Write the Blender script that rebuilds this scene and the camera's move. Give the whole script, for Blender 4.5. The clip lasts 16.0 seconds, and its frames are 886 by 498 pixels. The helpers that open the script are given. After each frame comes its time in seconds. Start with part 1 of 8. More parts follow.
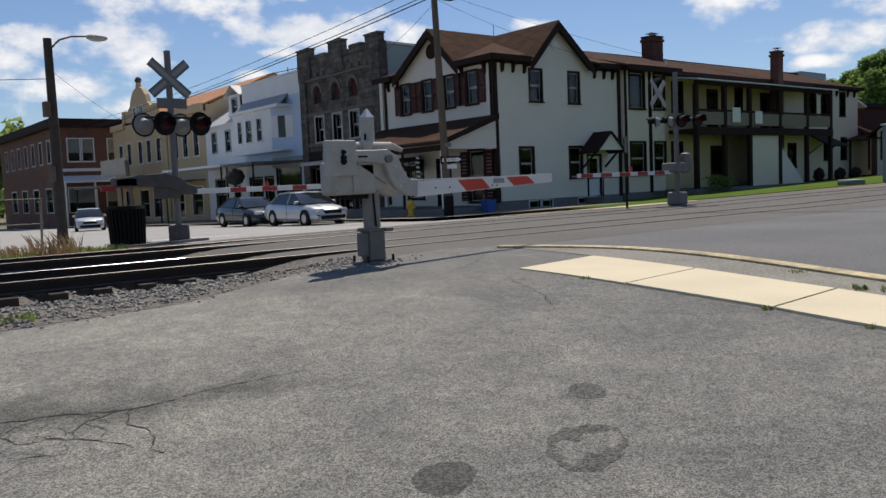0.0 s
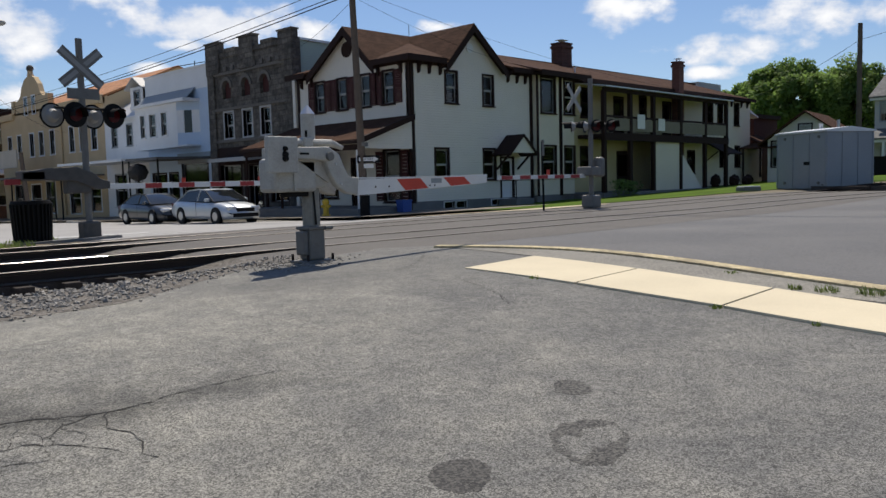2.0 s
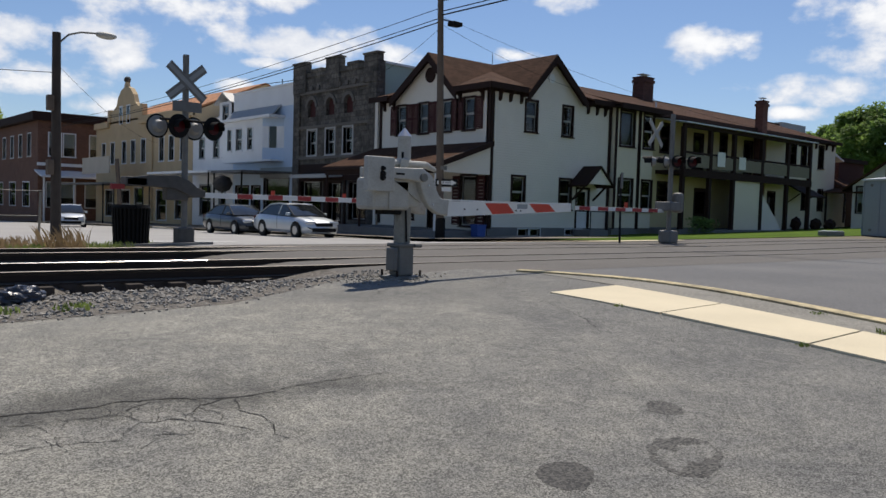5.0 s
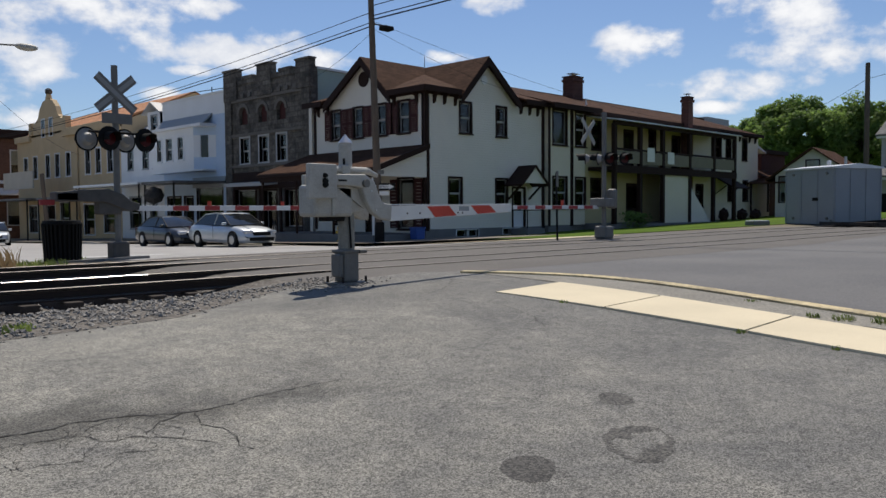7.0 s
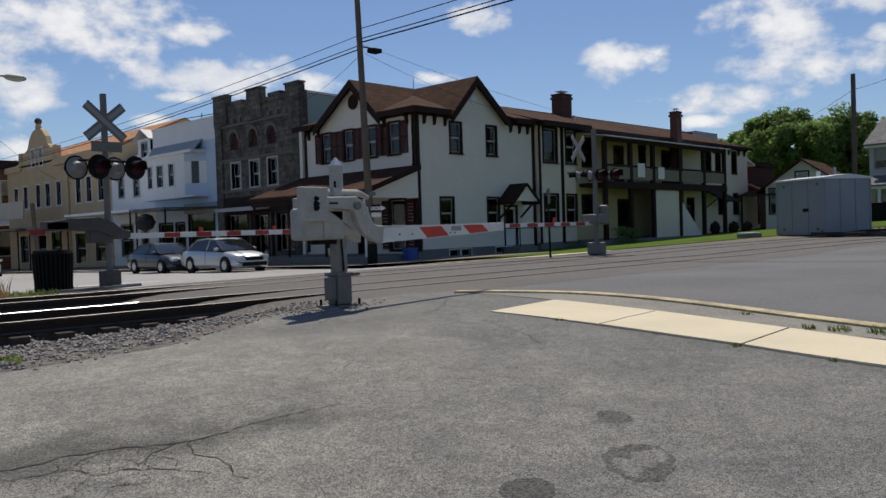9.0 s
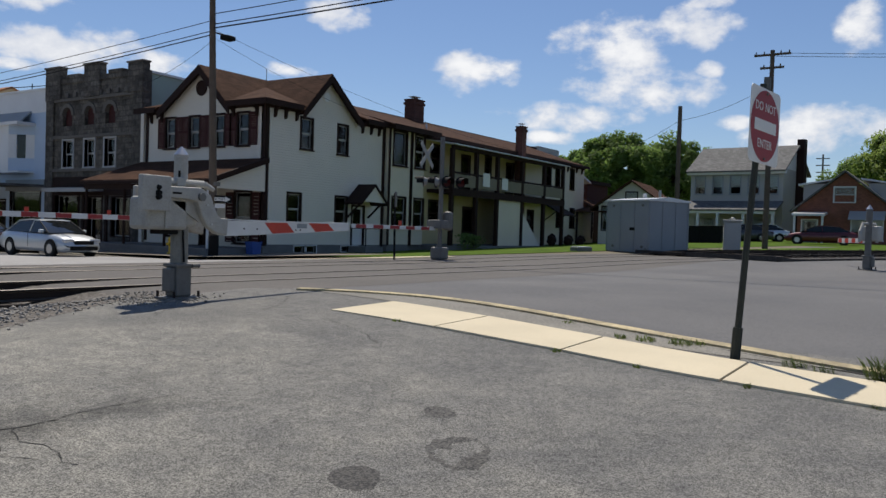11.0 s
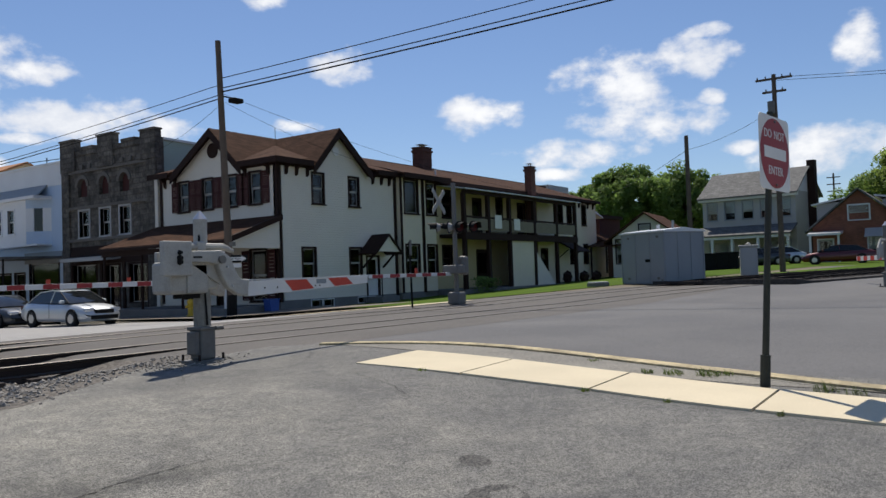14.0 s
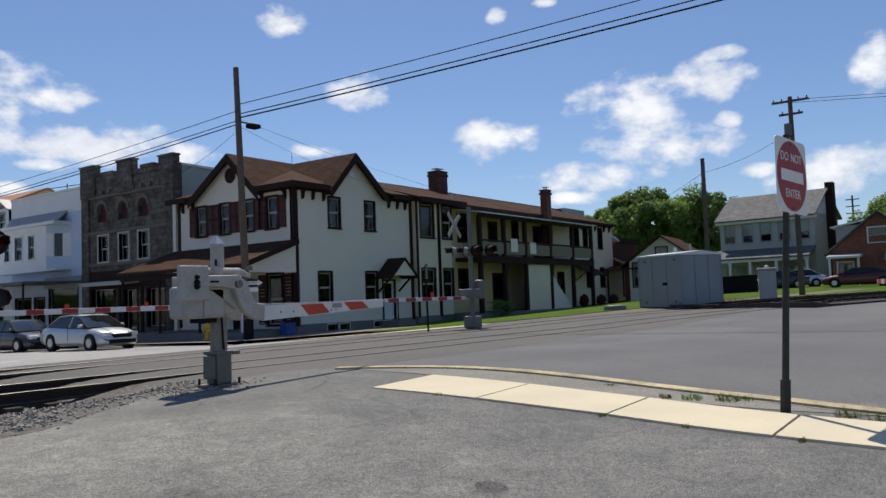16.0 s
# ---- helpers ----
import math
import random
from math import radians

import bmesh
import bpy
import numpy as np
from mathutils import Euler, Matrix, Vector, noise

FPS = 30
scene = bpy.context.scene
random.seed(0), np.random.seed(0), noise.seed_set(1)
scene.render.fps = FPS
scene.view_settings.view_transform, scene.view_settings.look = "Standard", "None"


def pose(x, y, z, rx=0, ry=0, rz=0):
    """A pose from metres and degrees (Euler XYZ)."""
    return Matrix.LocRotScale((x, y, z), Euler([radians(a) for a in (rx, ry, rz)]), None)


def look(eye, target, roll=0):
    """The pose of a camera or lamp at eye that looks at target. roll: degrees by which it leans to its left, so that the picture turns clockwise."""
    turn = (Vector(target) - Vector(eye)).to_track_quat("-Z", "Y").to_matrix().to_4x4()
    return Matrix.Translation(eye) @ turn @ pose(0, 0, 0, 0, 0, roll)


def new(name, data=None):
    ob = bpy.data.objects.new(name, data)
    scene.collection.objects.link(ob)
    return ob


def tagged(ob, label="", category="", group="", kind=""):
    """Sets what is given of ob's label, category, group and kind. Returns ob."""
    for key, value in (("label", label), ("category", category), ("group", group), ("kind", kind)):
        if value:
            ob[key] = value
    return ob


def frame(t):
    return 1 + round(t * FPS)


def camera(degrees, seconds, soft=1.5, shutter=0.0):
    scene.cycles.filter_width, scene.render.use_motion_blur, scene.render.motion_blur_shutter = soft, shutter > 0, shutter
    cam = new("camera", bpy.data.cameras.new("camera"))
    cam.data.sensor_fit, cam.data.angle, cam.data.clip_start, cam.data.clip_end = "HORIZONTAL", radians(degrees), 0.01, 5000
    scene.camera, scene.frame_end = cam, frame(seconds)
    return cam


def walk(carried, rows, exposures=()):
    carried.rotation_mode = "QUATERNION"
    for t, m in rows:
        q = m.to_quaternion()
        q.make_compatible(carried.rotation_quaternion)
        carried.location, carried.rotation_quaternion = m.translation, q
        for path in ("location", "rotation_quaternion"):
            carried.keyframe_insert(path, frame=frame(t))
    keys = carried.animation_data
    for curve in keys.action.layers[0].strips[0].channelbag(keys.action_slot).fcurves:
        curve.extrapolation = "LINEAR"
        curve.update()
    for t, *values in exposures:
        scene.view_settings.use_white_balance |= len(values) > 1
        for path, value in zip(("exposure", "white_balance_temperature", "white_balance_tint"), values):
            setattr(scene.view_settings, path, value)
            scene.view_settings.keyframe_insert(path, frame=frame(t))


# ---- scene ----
cam = camera(57.7, 16.0)
PATH = [
    (0, (0.339, 0.36, 1.281), (1.585, 1.917, 1.123), -2.5),
    (0.5, (0.16, 0.55, 1.289), (1.457, 2.063, 1.122), -3.3),
    (1, (-0.018, 0.667, 1.28), (1.272, 2.181, 1.076), -3.1),
    (1.5, (-0.029, 0.696, 1.284), (1.297, 2.18, 1.083), -2.2),
    (2, (-0.023, 0.691, 1.284), (1.399, 2.087, 1.119), -1.5),
    (2.5, (-0.06, 0.75, 1.278), (1.379, 2.125, 1.082), 0.5),
    (3, (-0.193, 0.832, 1.265), (1.204, 2.238, 0.997), -2.2),
    (3.5, (-0.242, 0.838, 1.263), (1.162, 2.235, 0.984), -1.1),
    (4, (-0.304, 0.805, 1.274), (1.09, 2.226, 1.084), -0.6),
    (4.5, (-0.395, 0.658, 1.268), (0.853, 2.209, 1.077), -0.5),
    (5, (-0.464, 0.608, 1.258), (0.842, 2.12, 1.156), 1.7),
    (5.2, (-0.499, 0.608, 1.263), (0.845, 2.086, 1.162), 0.6),
    (7.3, (-0.6, 0.599, 1.275), (0.821, 2.003, 1.178), -0.3),
    (7.5, (-0.583, 0.608, 1.27), (0.819, 2.029, 1.141), -0.4),
    (8, (-0.573, 0.636, 1.27), (0.796, 2.086, 1.113), -0.4),
    (8.5, (-0.574, 0.628, 1.266), (0.833, 2.045, 1.151), -1.4),
    (9, (-0.57, 0.622, 1.28), (0.862, 2.017, 1.235), -1.8),
    (9.5, (-0.596, 0.593, 1.289), (0.898, 1.922, 1.277), -0.5),
    (10, (-0.672, 0.538, 1.291), (0.91, 1.76, 1.209), 0.9),
    (10.2, (-0.7, 0.498, 1.295), (0.904, 1.692, 1.244), 1.0),
    (12.3, (-0.842, 0.39, 1.336), (0.904, 1.361, 1.239), 1.4),
    (12.5, (-0.836, 0.389, 1.341), (0.915, 1.354, 1.268), 0.9),
    (13, (-0.839, 0.401, 1.334), (0.882, 1.419, 1.3), -0.5),
    (13.5, (-0.855, 0.412, 1.335), (0.819, 1.503, 1.416), -2.8),
    (14, (-0.874, 0.425, 1.341), (0.777, 1.551, 1.406), -2.0),
    (14.5, (-0.871, 0.429, 1.342), (0.744, 1.606, 1.411), -2.5),
    (15, (-0.869, 0.422, 1.338), (0.769, 1.565, 1.446), -3.1),
    (15.5, (-0.87, 0.428, 1.348), (0.758, 1.586, 1.439), -2.2),
    (16, (-0.871, 0.421, 1.346), (0.756, 1.576, 1.471), -2.1),
]
walk(cam, [(t, look(eye, target, roll)) for t, eye, target, roll in PATH],
     [(0, 0.0, 6600, 10), (1, 0.05, 6600, 10), (2, 0.08, 6590, 10), (2.5, 0.15, 6590, 10), (3, 0.33, 6590, 10), (3.5, 0.56, 6590, 10), (4, 0.16, 6590, 10), (4.5, 0.05, 6580, 10), (5, 0.03, 6580, 10), (8.5, -0.1, 6550, 10), (9.5, -0.18, 6550, 10), (10.2, -0.12, 6550, 10), (12.5, -0.03, 6550, 10), (14.5, 0.05, 6480, 10), (16, 0.03, 6420, 10)])


# ---- light ----
world = bpy.data.worlds.new("sky")
scene.world = world
world.use_nodes = True
SUN_DIR = Vector((0.92, 0.84, 2.25)).normalized()
wn, wl = world.node_tree.nodes, world.node_tree.links
sky = wn.new("ShaderNodeTexSky")
sky.sky_type = "NISHITA"
sky.sun_disc = False
sky.air_density, sky.dust_density, sky.ozone_density = 1.0, 0.3, 2.2
sky.sun_elevation = math.asin(SUN_DIR.z)
sky.sun_rotation = math.atan2(SUN_DIR.x, SUN_DIR.y)


def wmath(op, *vals):
    n = wn.new("ShaderNodeMath")
    n.operation = op
    for i, v in enumerate(vals):
        if isinstance(v, (int, float)):
            n.inputs[i].default_value = v
        else:
            wl.new(v, n.inputs[i])
    return n.outputs[0]


# Fair-weather clouds: azimuth, elevation, half width and half height of each, in degrees.
CLOUDS = ((46.4, 19.4, 1.9, 1.3), (41.4, 14.8, 2.7, 1.3), (44.4, 10.6, 2.2, 0.6), (31.7, 11.1, 3.7, 1.5), (30.8, 19.6, 0.9, 0.6), (21.6, 12.9, 4.4, 2.2), (16.4, 14.1, 3.3, 1.5), (19.8, 10.1, 5.0, 1.8),
          (24.9, 8.2, 5.3, 1.1), (15.6, 15.6, 1.9, 0.6), (15.3, 11.3, 1.2, 0.6), (26.2, 6.8, 2.1, 0.6), (8.4, 7.1, 5.6, 1.7), (6.3, 13.7, 1.7, 1.9), (27.5, 20.2, 1.0, 0.4), (13.5, 7.8, 1.5, 0.7),
          (68.4, 13.9, 8.8, 2.8), (61.4, 13.6, 2.8, 0.9), (64.0, 11.4, 1.9, 1.0), (58.9, 10.9, 6.9, 1.6), (53.2, 10.4, 2.8, 1.1),
          (72.1, 9.9, 3.5, 2.2), (72.2, 6.0, 1.9, 1.0), (61.6, 9.5, 2.1, 0.5), (64.0, 7.9, 1.6, 0.6), (77.3, 10.1, 2.8, 1.2), (75.9, 7.4, 4.2, 1.1), (79.0, 8.7, 1.9, 1.9))
tc = wn.new("ShaderNodeTexCoord")
sep = wn.new("ShaderNodeSeparateXYZ")
wl.new(tc.outputs["Generated"], sep.inputs[0])
azi = wmath("MULTIPLY", wmath("ARCTAN2", sep.outputs[1], sep.outputs[0]), 57.2958)
ele = wmath("MULTIPLY", wmath("ARCSINE", sep.outputs[2]), 57.2958)
comb = wn.new("ShaderNodeCombineXYZ")
wl.new(azi, comb.inputs[0]), wl.new(wmath("MULTIPLY", ele, 1.5), comb.inputs[1])
ns = wn.new("ShaderNodeTexNoise")
ns.inputs["Scale"].default_value, ns.inputs["Detail"].default_value, ns.inputs["Roughness"].default_value = 0.36, 9, 0.56
wl.new(comb.outputs[0], ns.inputs["Vector"])
ns2 = wn.new("ShaderNodeTexNoise")
ns2.inputs["Scale"].default_value, ns2.inputs["Detail"].default_value = 0.16, 5
wl.new(comb.outputs[0], ns2.inputs["Vector"])
cover = wmath("SUBTRACT", wmath("MULTIPLY", wmath("SUBTRACT", ns2.outputs[0], 0.60), 3.5), 0.3)
# Away from the named clouds a thin broken field goes on all round.
away = wmath("MULTIPLY", wmath("ABSOLUTE", wmath("SUBTRACT", azi, 40.0)), 0.025)
cover = wmath("ADD", cover, wmath("MINIMUM", wmath("SUBTRACT", away, 1.0), 0.35))
for az, el, w, h in CLOUDS:
    dx = wmath("DIVIDE", wmath("SUBTRACT", azi, az), w)
    dy = wmath("DIVIDE", wmath("SUBTRACT", ele, el), h)
    cover = wmath("MAXIMUM", cover, wmath("SUBTRACT", 1.0, wmath("ADD", wmath("MULTIPLY", dx, dx), wmath("MULTIPLY", dy, dy))))
cover = wmath("ADD", cover, wmath("MULTIPLY", wmath("SUBTRACT", ns.outputs[0], 0.53), 3.6))
soft = wn.new("ShaderNodeMapRange")
soft.inputs[1].default_value, soft.inputs[2].default_value = -0.1, 0.95
soft.interpolation_type = "SMOOTHSTEP"
wl.new(cover, soft.inputs[0])
blue = wn.new("ShaderNodeMix")
blue.data_type, blue.blend_type = "RGBA", "MULTIPLY"
blue.inputs[0].default_value = 1.0
wl.new(sky.outputs[0], blue.inputs[6])
blue.inputs[7].default_value = (0.88, 0.96, 1.12, 1)
cl = wn.new("ShaderNodeMix")
cl.data_type = "RGBA"
wl.new(wmath("MULTIPLY", soft.outputs[0], 0.92), cl.inputs[0])
wl.new(blue.outputs[2], cl.inputs[6])
body = wn.new("ShaderNodeMix")
body.data_type = "RGBA"
thick = wn.new("ShaderNodeMapRange")
thick.inputs[1].default_value, thick.inputs[2].default_value = 0.5, 1.5
thick.interpolation_type = "SMOOTHSTEP"
wl.new(wmath("ADD", cover, wmath("MULTIPLY", wmath("SUBTRACT", ns2.outputs[0], 0.5), 1.6)), thick.inputs[0])
wl.new(thick.outputs[0], body.inputs[0])
body.inputs[6].default_value, body.inputs[7].default_value = (9.2, 9.5, 10.2, 1), (12.0, 12.0, 12.0, 1)
wl.new(body.outputs[2], cl.inputs[7])
wl.new(cl.outputs[2], wn["Background"].inputs[0])
wn["Background"].inputs[1].default_value = 0.085
sun = new("sun", bpy.data.lights.new("sun", "SUN"))
sun.data.energy = 4.4
sun.data.angle = radians(0.55)
sun.data.color = (1.0, 0.93, 0.83)
sun.matrix_world = look(SUN_DIR * 80, (0, 0, 0))

# ---- materials ----


def mat(name, col, rough=0.8, metal=0.0, var=0.15, scale=6.0, fine=60.0, bump=0.1, spec=0.4):
    m = bpy.data.materials.new(name)
    m.use_nodes = True
    n, l = m.node_tree.nodes, m.node_tree.links
    b = n["Principled BSDF"]
    b.inputs["Roughness"].default_value = rough
    b.inputs["Metallic"].default_value = metal
    b.inputs["Specular IOR Level"].default_value = spec
    tc = n.new("ShaderNodeTexCoord")
    a = n.new("ShaderNodeTexNoise")
    a.inputs["Scale"].default_value = scale
    a.inputs["Detail"].default_value = 5
    l.new(tc.outputs["Object"], a.inputs["Vector"])
    f = n.new("ShaderNodeTexNoise")
    f.inputs["Scale"].default_value = fine
    f.inputs["Detail"].default_value = 3
    l.new(tc.outputs["Object"], f.inputs["Vector"])
    mix = n.new("ShaderNodeMix")
    mix.data_type = "FLOAT"
    mix.inputs[0].default_value = 0.4
    l.new(a.outputs["Fac"], mix.inputs[2])
    l.new(f.outputs["Fac"], mix.inputs[3])
    r = n.new("ShaderNodeValToRGB")
    r.color_ramp.elements[0].position, r.color_ramp.elements[1].position = 0.3, 0.7
    r.color_ramp.elements[0].color = (*[c * (1 - var) for c in col], 1)
    r.color_ramp.elements[1].color = (*[min(1, c * (1 + var)) for c in col], 1)
    l.new(mix.outputs[0], r.inputs[0])
    l.new(r.outputs[0], b.inputs["Base Color"])
    if bump:
        bp = n.new("ShaderNodeBump")
        bp.inputs["Strength"].default_value = bump
        bp.inputs["Distance"].default_value = 0.01
        l.new(f.outputs["Fac"], bp.inputs["Height"])
        l.new(bp.outputs[0], b.inputs["Normal"])
    return m


def nodes_of(m):
    return m.node_tree.nodes, m.node_tree.links, m.node_tree.nodes["Principled BSDF"]


def speckle(m, scale, dark, light, amount):
    """Mixes small light and dark stones into a material's colour."""
    n, l, b = nodes_of(m)
    src = b.inputs["Base Color"].links[0].from_socket
    tc = n.new("ShaderNodeTexCoord")
    v = n.new("ShaderNodeTexVoronoi")
    v.inputs["Scale"].default_value = scale
    l.new(tc.outputs["Object"], v.inputs["Vector"])
    r = n.new("ShaderNodeValToRGB")
    r.color_ramp.elements[0].color, r.color_ramp.elements[1].color = (*dark, 1), (*light, 1)
    r.color_ramp.elements[0].position, r.color_ramp.elements[1].position = 0.25, 0.85
    s = n.new("ShaderNodeSeparateColor")
    l.new(v.outputs["Color"], s.inputs[0])
    l.new(s.outputs[0], r.inputs[0])
    mx = n.new("ShaderNodeMix")
    mx.data_type, mx.blend_type = "RGBA", "MIX"
    mx.inputs[0].default_value = amount
    l.new(src, mx.inputs[6])
    l.new(r.outputs[0], mx.inputs[7])
    l.new(mx.outputs[2], b.inputs["Base Color"])
    return m


def coursed(name, col, joint, w, h, gap, bump=0.5, rough=0.85, var=0.25, axis="wall", off=0.5):
    """Courses of brick, stone, shingle or board: u along the wall, v up it."""
    m = mat(name, col, rough, var=var, scale=1.2, fine=20, bump=0)
    n, l, b = nodes_of(m)
    src = b.inputs["Base Color"].links[0].from_socket
    tc = n.new("ShaderNodeTexCoord")
    sp = n.new("ShaderNodeSeparateXYZ")
    l.new(tc.outputs["Object"], sp.inputs[0])
    ad = n.new("ShaderNodeMath")
    ad.operation = "ADD"
    l.new(sp.outputs[0], ad.inputs[0]), l.new(sp.outputs[1], ad.inputs[1])
    cb = n.new("ShaderNodeCombineXYZ")
    l.new(ad.outputs[0], cb.inputs[0]), l.new(sp.outputs[2], cb.inputs[1])
    br = n.new("ShaderNodeTexBrick")
    br.offset = off
    br.inputs["Scale"].default_value = 1.0
    br.inputs["Brick Width"].default_value, br.inputs["Row Height"].default_value, br.inputs["Mortar Size"].default_value = w, h, gap
    br.inputs["Mortar Smooth"].default_value = 0.3
    br.inputs["Color1"].default_value = (0.75, 0.75, 0.75, 1)
    br.inputs["Color2"].default_value = (1.2, 1.2, 1.2, 1)
    br.inputs["Mortar"].default_value = (*joint, 1)
    l.new(cb.outputs[0], br.inputs["Vector"])
    mx = n.new("ShaderNodeMix")
    mx.data_type, mx.blend_type = "RGBA", "MULTIPLY"
    mx.inputs[0].default_value = 1.0
    l.new(src, mx.inputs[6])
    l.new(br.outputs["Color"], mx.inputs[7])
    l.new(mx.outputs[2], b.inputs["Base Color"])
    bp = n.new("ShaderNodeBump")
    bp.invert = True
    bp.inputs["Strength"].default_value, bp.inputs["Distance"].default_value = bump, 0.02
    l.new(br.outputs["Fac"], bp.inputs["Height"])
    l.new(bp.outputs[0], b.inputs["Normal"])
    return m


def lapped(name, col, h, rough=0.55, var=0.05):
    """Horizontal lap siding: each board leans out at its foot."""
    m = mat(name, col, rough, var=var, scale=0.8, fine=12, bump=0)
    n, l, b = nodes_of(m)
    tc = n.new("ShaderNodeTexCoord")
    sp = n.new("ShaderNodeSeparateXYZ")
    l.new(tc.outputs["Object"], sp.inputs[0])
    dv = n.new("ShaderNodeMath")
    dv.operation = "DIVIDE"
    dv.inputs[1].default_value = h
    l.new(sp.outputs[2], dv.inputs[0])
    fr = n.new("ShaderNodeMath")
    fr.operation = "FRACT"
    l.new(dv.outputs[0], fr.inputs[0])
    bp = n.new("ShaderNodeBump")
    bp.invert = True
    bp.inputs["Strength"].default_value, bp.inputs["Distance"].default_value = 0.7, 0.02
    l.new(fr.outputs[0], bp.inputs["Height"])
    l.new(bp.outputs[0], b.inputs["Normal"])
    return m


M_LOT = speckle(mat("old_asphalt", (0.137, 0.134, 0.124), 0.92, var=0.26, scale=1.1, fine=160, bump=0.3), 150, (0.04, 0.04, 0.038), (0.54, 0.535, 0.505), 0.52)
def stained(m, scale, lo, hi):
    """Broad light and dark patches over a surface."""
    n, l, b = nodes_of(m)
    src = b.inputs["Base Color"].links[0].from_socket
    tc, ns, r, mx = n.new("ShaderNodeTexCoord"), n.new("ShaderNodeTexNoise"), n.new("ShaderNodeValToRGB"), n.new("ShaderNodeMix")
    ns.inputs["Scale"].default_value, ns.inputs["Detail"].default_value, ns.inputs["Distortion"].default_value = scale, 4, 0.6
    l.new(tc.outputs["Object"], ns.inputs["Vector"])
    r.color_ramp.elements[0].position, r.color_ramp.elements[1].position = 0.35, 0.65
    r.color_ramp.elements[0].color, r.color_ramp.elements[1].color = (lo, lo, lo, 1), (hi, hi * 0.99, hi * 0.96, 1)
    l.new(ns.outputs[0], r.inputs[0])
    mx.data_type, mx.blend_type = "RGBA", "MULTIPLY"
    mx.inputs[0].default_value = 1.0
    l.new(src, mx.inputs[6]), l.new(r.outputs[0], mx.inputs[7])
    l.new(mx.outputs[2], b.inputs["Base Color"])
    return m


stained(M_LOT, 0.45, 0.84, 1.13)
stained(M_LOT, 1.7, 0.86, 1.1)
stained(M_LOT, 7.0, 0.84, 1.12)
speckle(M_LOT, 38, (0.05, 0.05, 0.047), (0.30, 0.29, 0.27), 0.16)


def damp_band(m):
    """An old dark stain along the long crack, with a cloudy edge."""
    n, l, b = nodes_of(m)
    src = b.inputs["Base Color"].links[0].from_socket
    tc, sep, ns = n.new("ShaderNodeTexCoord"), n.new("ShaderNodeSeparateXYZ"), n.new("ShaderNodeTexNoise")
    ns.inputs["Scale"].default_value, ns.inputs["Detail"].default_value = 2.2, 5
    l.new(tc.outputs["Object"], sep.inputs[0]), l.new(tc.outputs["Object"], ns.inputs["Vector"])

    def m2(op, a, c):
        k = n.new("ShaderNodeMath")
        k.operation = op
        for i, v in enumerate((a, c)):
            if isinstance(v, float):
                k.inputs[i].default_value = v
            else:
                l.new(v, k.inputs[i])
        return k.outputs[0]
    off = m2("ABSOLUTE", m2("ADD", m2("ADD", sep.outputs[1], -5.42), m2("MULTIPLY", sep.outputs[0], 0.12)), 0.0)
    near = m2("SUBTRACT", 1.0, m2("MULTIPLY", off, 1.7))
    ends = m2("MULTIPLY", m2("SUBTRACT", 3.2, sep.outputs[0]), 0.6)
    v = m2("ADD", m2("MINIMUM", near, ends), m2("MULTIPLY", m2("SUBTRACT", ns.outputs[0], 0.5), 2.2))
    r = n.new("ShaderNodeValToRGB")
    r.color_ramp.elements[0].position, r.color_ramp.elements[1].position = 0.15, 0.9
    r.color_ramp.elements[0].color, r.color_ramp.elements[1].color = (1, 1, 1, 1), (0.45, 0.45, 0.45, 1)
    l.new(v, r.inputs[0])
    mx = n.new("ShaderNodeMix")
    mx.data_type, mx.blend_type = "RGBA", "MULTIPLY"
    mx.inputs[0].default_value = 1.0
    l.new(src, mx.inputs[6]), l.new(r.outputs[0], mx.inputs[7])
    l.new(mx.outputs[2], b.inputs["Base Color"])


damp_band(M_LOT)


def dusty(m):
    """Pale dust lying over the asphalt towards the ballast, its edge ragged."""
    n, l, b = nodes_of(m)
    src = b.inputs["Base Color"].links[0].from_socket
    tc, sep, ns, add, r, mx = (n.new(k) for k in ("ShaderNodeTexCoord", "ShaderNodeSeparateXYZ", "ShaderNodeTexNoise", "ShaderNodeMath", "ShaderNodeValToRGB", "ShaderNodeMix"))
    ns.inputs["Scale"].default_value, ns.inputs["Detail"].default_value = 0.8, 6
    rot = n.new("ShaderNodeMapping")
    rot.inputs["Rotation"].default_value = (0, 0, radians(-65))
    rot.inputs["Scale"].default_value = (0.16, 0.16, 0.16)
    l.new(tc.outputs["Object"], ns.inputs["Vector"]), l.new(tc.outputs["Object"], rot.inputs["Vector"]), l.new(rot.outputs[0], sep.inputs[0])
    add.operation = "ADD"
    l.new(sep.outputs[1], add.inputs[0]), l.new(ns.outputs[0], add.inputs[1])
    r.color_ramp.elements[0].position, r.color_ramp.elements[1].position = 0.0, 0.8
    r.color_ramp.elements[0].color, r.color_ramp.elements[1].color = (0.77, 0.775, 0.79, 1), (1.1, 1.09, 1.05, 1)
    l.new(add.outputs[0], r.inputs[0])
    mx.data_type, mx.blend_type = "RGBA", "MULTIPLY"
    mx.inputs[0].default_value = 1.0
    l.new(src, mx.inputs[6]), l.new(r.outputs[0], mx.inputs[7])
    l.new(mx.outputs[2], b.inputs["Base Color"])


